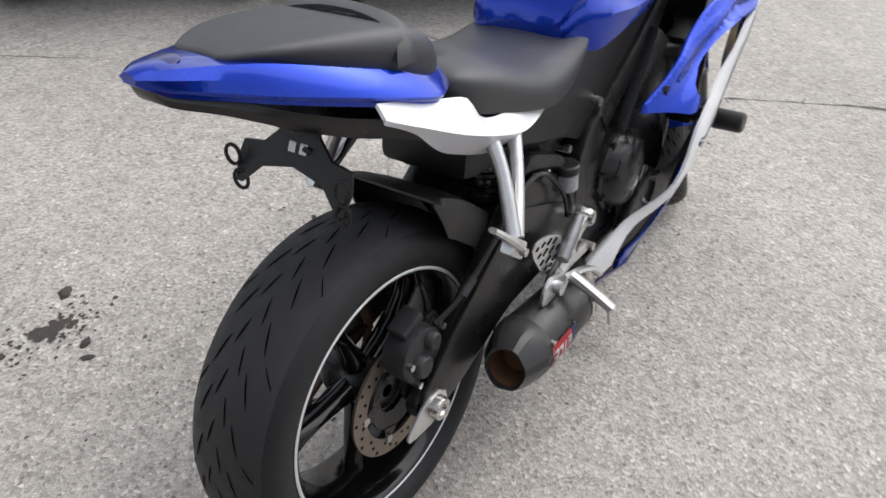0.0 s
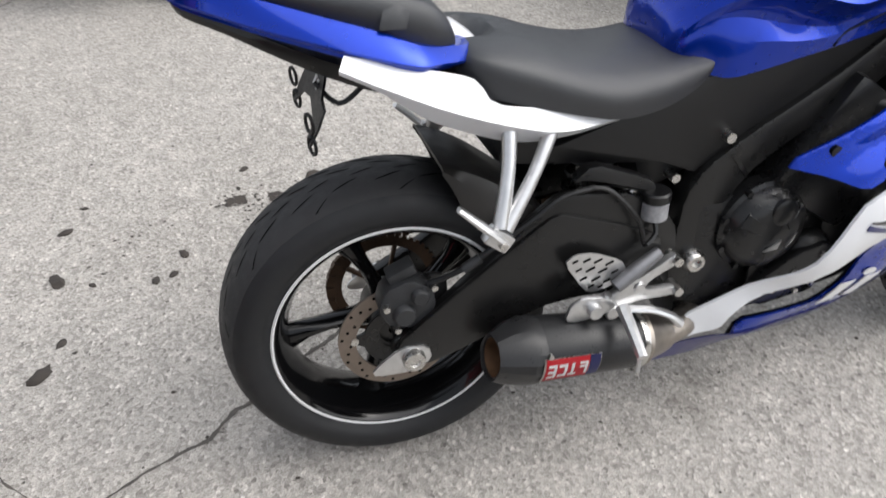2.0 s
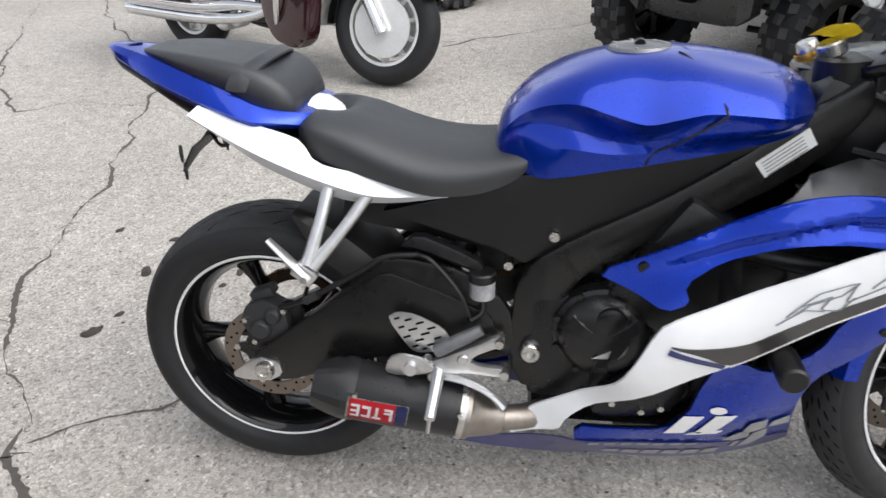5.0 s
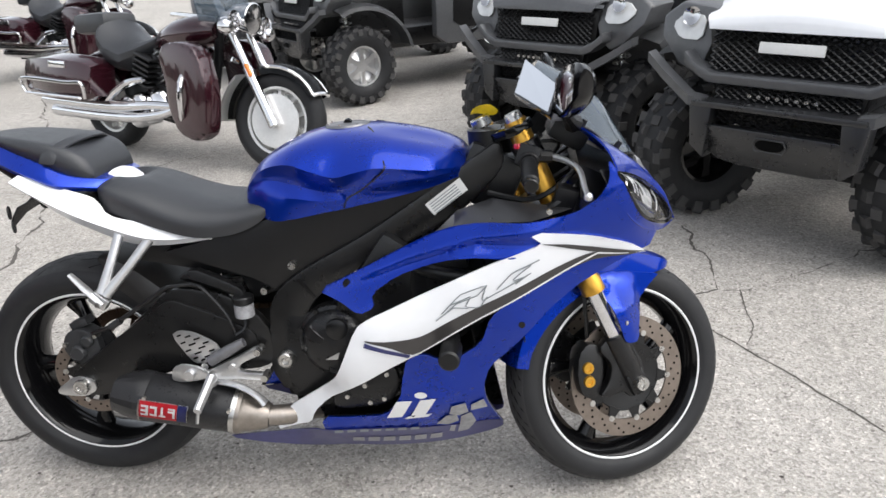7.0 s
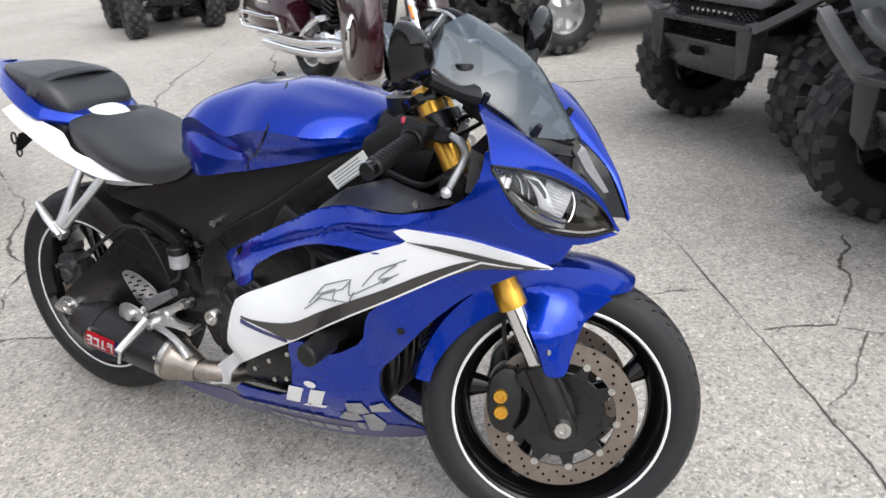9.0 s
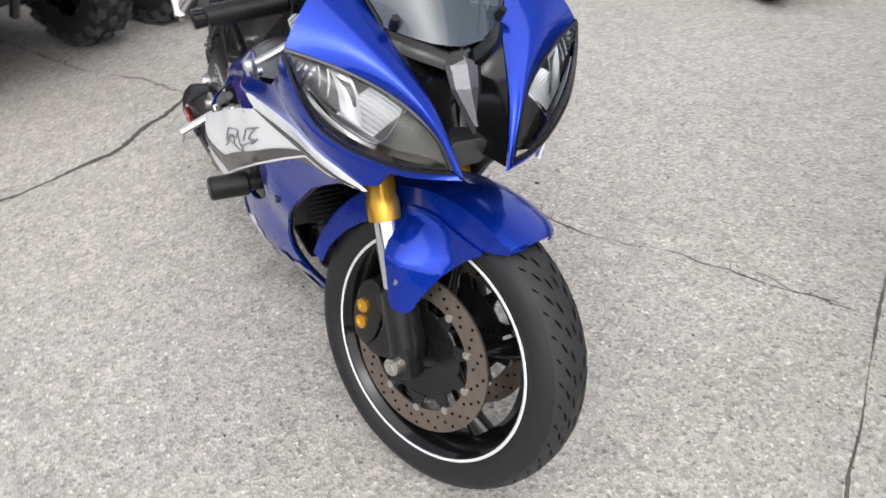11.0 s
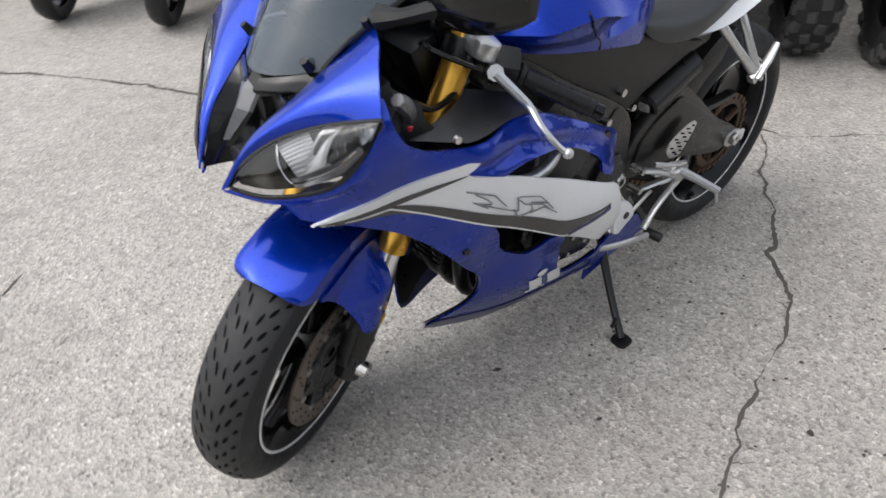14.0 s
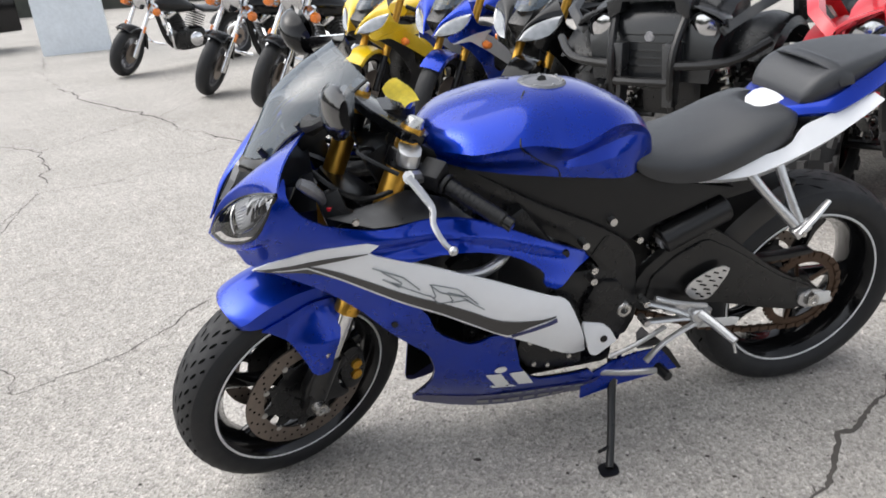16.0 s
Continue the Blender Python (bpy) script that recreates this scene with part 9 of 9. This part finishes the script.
# ---- cracks, joints and dirt on the ground ----
def crack(points, width=0.012, seed=0, step=0.014, rough=1.0):
    """An uneven, dirt-filled crack that wanders along a line on the ground, with crumbled edges and short side splits."""
    rng = random.Random(seed)
    line = [(x, y, 0.0) for x, y in points]
    length = sum((V(*b) - V(*a)).length for a, b in zip(line, line[1:]))
    pts = resample(line, max(int(length / step), 3))
    bm = bmesh.new()

    def strip(mid, wide, z):
        left, right = [], []
        for i, p in enumerate(mid):
            d = (mid[min(i + 1, len(mid) - 1)] - mid[max(i - 1, 0)]).normalized()
            nrm = V(-d.y, d.x, 0)
            left.append(bm.verts.new(p + nrm * wide[i] * rng.uniform(0.5, 1.3) + V(0, 0, z)))
            right.append(bm.verts.new(p - nrm * wide[i] * rng.uniform(0.5, 1.3) + V(0, 0, z)))
        for i in range(len(mid) - 1):
            bm.faces.new((right[i], right[i + 1], left[i + 1], left[i]))

    drift, kick, mid, wide = 0.0, 0.0, [], []
    swell = 0.5
    for i, p in enumerate(pts):
        d = (pts[min(i + 1, len(pts) - 1)] - pts[max(i - 1, 0)]).normalized()
        nrm = V(-d.y, d.x, 0)
        if rng.random() < 0.22:
            kick = rng.gauss(0, 0.0035)
        drift = drift * 0.90 + (kick + rng.gauss(0, 0.0016)) * rough
        swell = min(1.15, max(0.08, swell + rng.gauss(0, 0.13)))
        mid.append(p + nrm * drift)
        wide.append(width * 0.42 * swell * (0.3 if i in (0, len(pts) - 1) else 1.0))
    strip(mid, wide, 0.0012)
    for _ in range(int(length * 3 * rough)):
        i = rng.randrange(len(mid) - 1)
        side = V(-(mid[i + 1] - mid[i]).y, (mid[i + 1] - mid[i]).x, 0).normalized() * rng.choice((-1, 1))
        run = (mid[i + 1] - mid[i]).normalized() * rng.uniform(-1, 1)
        way = (side + run).normalized()
        n = rng.randint(3, 6)
        spur, at = [mid[i].copy()], mid[i].copy()
        for k in range(n):
            at = at + way * 0.010 + V(rng.gauss(0, 0.003), rng.gauss(0, 0.003), 0)
            spur.append(at.copy())
        strip(spur, [width * 0.12 * (1 - k / (n + 1)) for k in range(n + 1)], 0.0011)
    for _ in range(int(length * 22)):
        p = mid[rng.randrange(len(mid))] + V(rng.gauss(0, width * 0.8), rng.gauss(0, width * 0.8), 0)
        r, k = rng.uniform(0.0015, 0.0045), rng.randint(4, 6)
        bm.faces.new([bm.verts.new(p + V(math.cos(6.283 * q / k) * r * rng.uniform(0.6, 1.4), math.sin(6.283 * q / k) * r * rng.uniform(0.6, 1.4), 0.0013)) for q in range(k)])
    ob = part("ground_crack", bm, CRACK, smooth=False)
    return tagged(ob, "dark dirt-filled crack in the concrete", "crack", "cracks in the yard", "structure")


CRACKS = [
    ([(-2.37, 3.41), (-1.72, 2.61), (-1.74, 2.43), (-1.61, 2.0), (-1.46, 1.77), (-1.39, 1.41), (-1.32, 1.14), (-1.23, 0.86), (-1.2, 0.6), (-1.06, 0.36), (-0.97, 0.206), (-0.74, -0.05)], 0.026),
    ([(-0.74, -0.05), (-0.704, -0.146), (-0.424, -0.443), (-0.27, -0.65), (-0.16, -0.86), (0.0, -1.01), (0.186, -1.226), (0.32, -1.43), (0.65, -2.0), (0.99, -2.59), (1.22, -2.99), (1.65, -3.78), (2.03, -4.36), (2.63, -5.42), (3.47, -6.68), (4.1, -8.05), (4.5, -9.0), (5.3, -11.8)], 0.028),
    ([(-1.06, 0.36), (-1.35, 0.475), (-1.955, 0.855), (-2.5, 1.1)], 0.018),
    ([(-0.70, -0.10), (-0.58, -0.035), (-0.458, 0.043), (-0.37, 0.10), (-0.20, 0.212), (-0.125, 0.262), (0.03, 0.345), (0.145, 0.42), (0.225, 0.476), (0.34, 0.535), (0.437, 0.569), (0.60, 0.625), (0.75, 0.68), (0.86, 0.735), (0.92, 0.785), (1.01, 0.858), (1.20, 0.985), (1.33, 1.08), (1.42, 1.17)], 0.017),
    ([(-0.70, -0.146), (-0.986, -0.297), (-1.234, -0.51), (-1.569, -0.696), (-2.2, -1.05)], 0.014),
    ([(-0.128, 3.572), (-0.5, 3.55), (-1.1, 3.2), (-1.65, 2.28)], 0.014),
    ([(-0.23, 3.446), (0.218, 3.75), (0.825, 4.046), (1.6, 4.5)], 0.024),
    ([(1.852, 1.772), (1.914, 1.441), (1.89, 1.053), (1.81, 1.013), (1.68, 0.95)], 0.018),
    ([(1.89, 1.053), (1.962, 1.064), (2.211, 1.168), (2.709, 1.478), (3.4, 1.9)], 0.016),
    ([(1.962, 1.064), (1.93, 0.8), (1.891, 0.572)], 0.012),
    ([(1.235, 1.03), (1.45, 1.17)], 0.008),
    ([(-4.655, 5.784), (-3.536, 3.772), (-3.396, 3.456), (-2.9, 2.7), (-2.4, 2.134), (-2.06, 2.32), (-1.65, 2.28)], 0.022),
    ([(-3.73, 5.18), (-2.846, 3.913), (-2.37, 3.45), (-2.244, 3.428), (-1.9, 3.3)], 0.022),
    ([(2.14, -6.17), (2.53, -5.35), (2.78, -5.0), (3.01, -4.69)], 0.016),
    ([(2.92, -3.1), (2.9, -2.4), (2.72, -1.5), (2.29, -0.591), (2.18, -0.62), (2.0, -0.71), (1.7, -1.1)], 0.010),
    ([(4.11, -8.05), (4.76, -8.07), (5.8, -8.0)], 0.018),
    ([(3.01, -4.69), (3.21, -4.31), (3.56, -4.63), (4.1, -4.9)], 0.016),
    ([(3.43, -4.51), (3.14, -3.93), (2.92, -3.26), (2.917, -2.9), (2.91, -2.4)], 0.014),
    ([(1.70, -3.89), (2.075, -3.56), (2.41, -3.15), (2.85, -3.1)], 0.012),
]
for i, (pts, wd) in enumerate(CRACKS):
    crack(pts, wd, 10 + i)
crack([(-0.128, 3.572), (0.587, 2.504), (1.224, 1.572), (1.542, 1.12), (1.846, 0.658), (2.04, 0.34), (2.2, 0.08)], 0.009, 90, 0.02, 0.35)
crack([(2.2, 0.08), (2.6, -0.55), (3.4, -1.8), (4.2, -3.0)], 0.042, 91, 0.02, 0.35)


def dirt_clump(x, y, size, seed):
    rng = random.Random(seed)
    bm = bmesh.new()
    bmesh.ops.create_icosphere(bm, subdivisions=2, radius=1.0)
    for v in bm.verts:
        k = 0.75 + 0.5 * rng.random()
        v.co = Vector((v.co.x * k * size, v.co.y * k * size * 0.6, max(v.co.z, -0.1) * k * size * 0.35))
    xform(bm, pose(x, y, 0.001, 0, 0, rng.uniform(0, 180)))
    ob = part("dirt_clump", bm, DIRT)
    return tagged(ob, "small dark clump of dirt on the concrete", "dirt", "dirt clumps")


CLUMPS = [(-0.794, 0.345, 0.032), (-0.80, 0.681, 0.030), (-1.054, 0.946, 0.02), (-0.804, 0.90, 0.022), (-0.706, 0.64, 0.012), (-0.543, 0.613, 0.017), (-0.08, 1.0, 0.025), (-0.765, 1.008, 0.014), (-0.76, 0.438, 0.018),
          (-0.287, 1.089, 0.018), (-0.472, 0.707, 0.020), (-0.147, 0.80, 0.018), (0.565, 0.754, 0.011), (0.93, 0.16, 0.010), (-0.17, 0.753, 0.016), (-0.498, 0.625, 0.016), (-0.31, 0.985, 0.012)]
for i, (x, y, r) in enumerate(CLUMPS):
    dirt_clump(x, y, r, 30 + i)


def dirt_patch(x, y, spread, count, seed):
    """A stain of fine crumbs pressed into the concrete."""
    rng = random.Random(seed)
    bm = bmesh.new()
    for _ in range(count):
        a, r = rng.uniform(0, 2 * math.pi), abs(rng.gauss(0, spread))
        px, py = x + math.cos(a) * r * 1.3, y + math.sin(a) * r * 0.8
        s = rng.uniform(0.0025, 0.009) * (1.7 if r < spread * 0.6 and spread < 0.1 else 0.7)
        k = rng.randint(5, 7)
        off = rng.uniform(0, 6)
        vs = [bm.verts.new((px + math.cos(off + 2 * math.pi * i / k) * s * rng.uniform(0.6, 1.4), py + math.sin(off + 2 * math.pi * i / k) * s * rng.uniform(0.5, 1.1), 0.0015 + rng.random() * 0.001)) for i in range(k)]
        bm.faces.new(vs)
    ob = part("dirt_patch", bm, DIRT, smooth=False)
    return tagged(ob, "dark oily dirt patch ground into the concrete", "dirt", "", "stuff")


dirt_patch(-0.17, 0.90, 0.07, 150, 5)
dirt_patch(-0.32, 0.92, 0.05, 60, 6)
dirt_patch(-0.6, 0.8, 0.35, 60, 7)
dirt_patch(0.4, 0.3, 0.8, 110, 8)
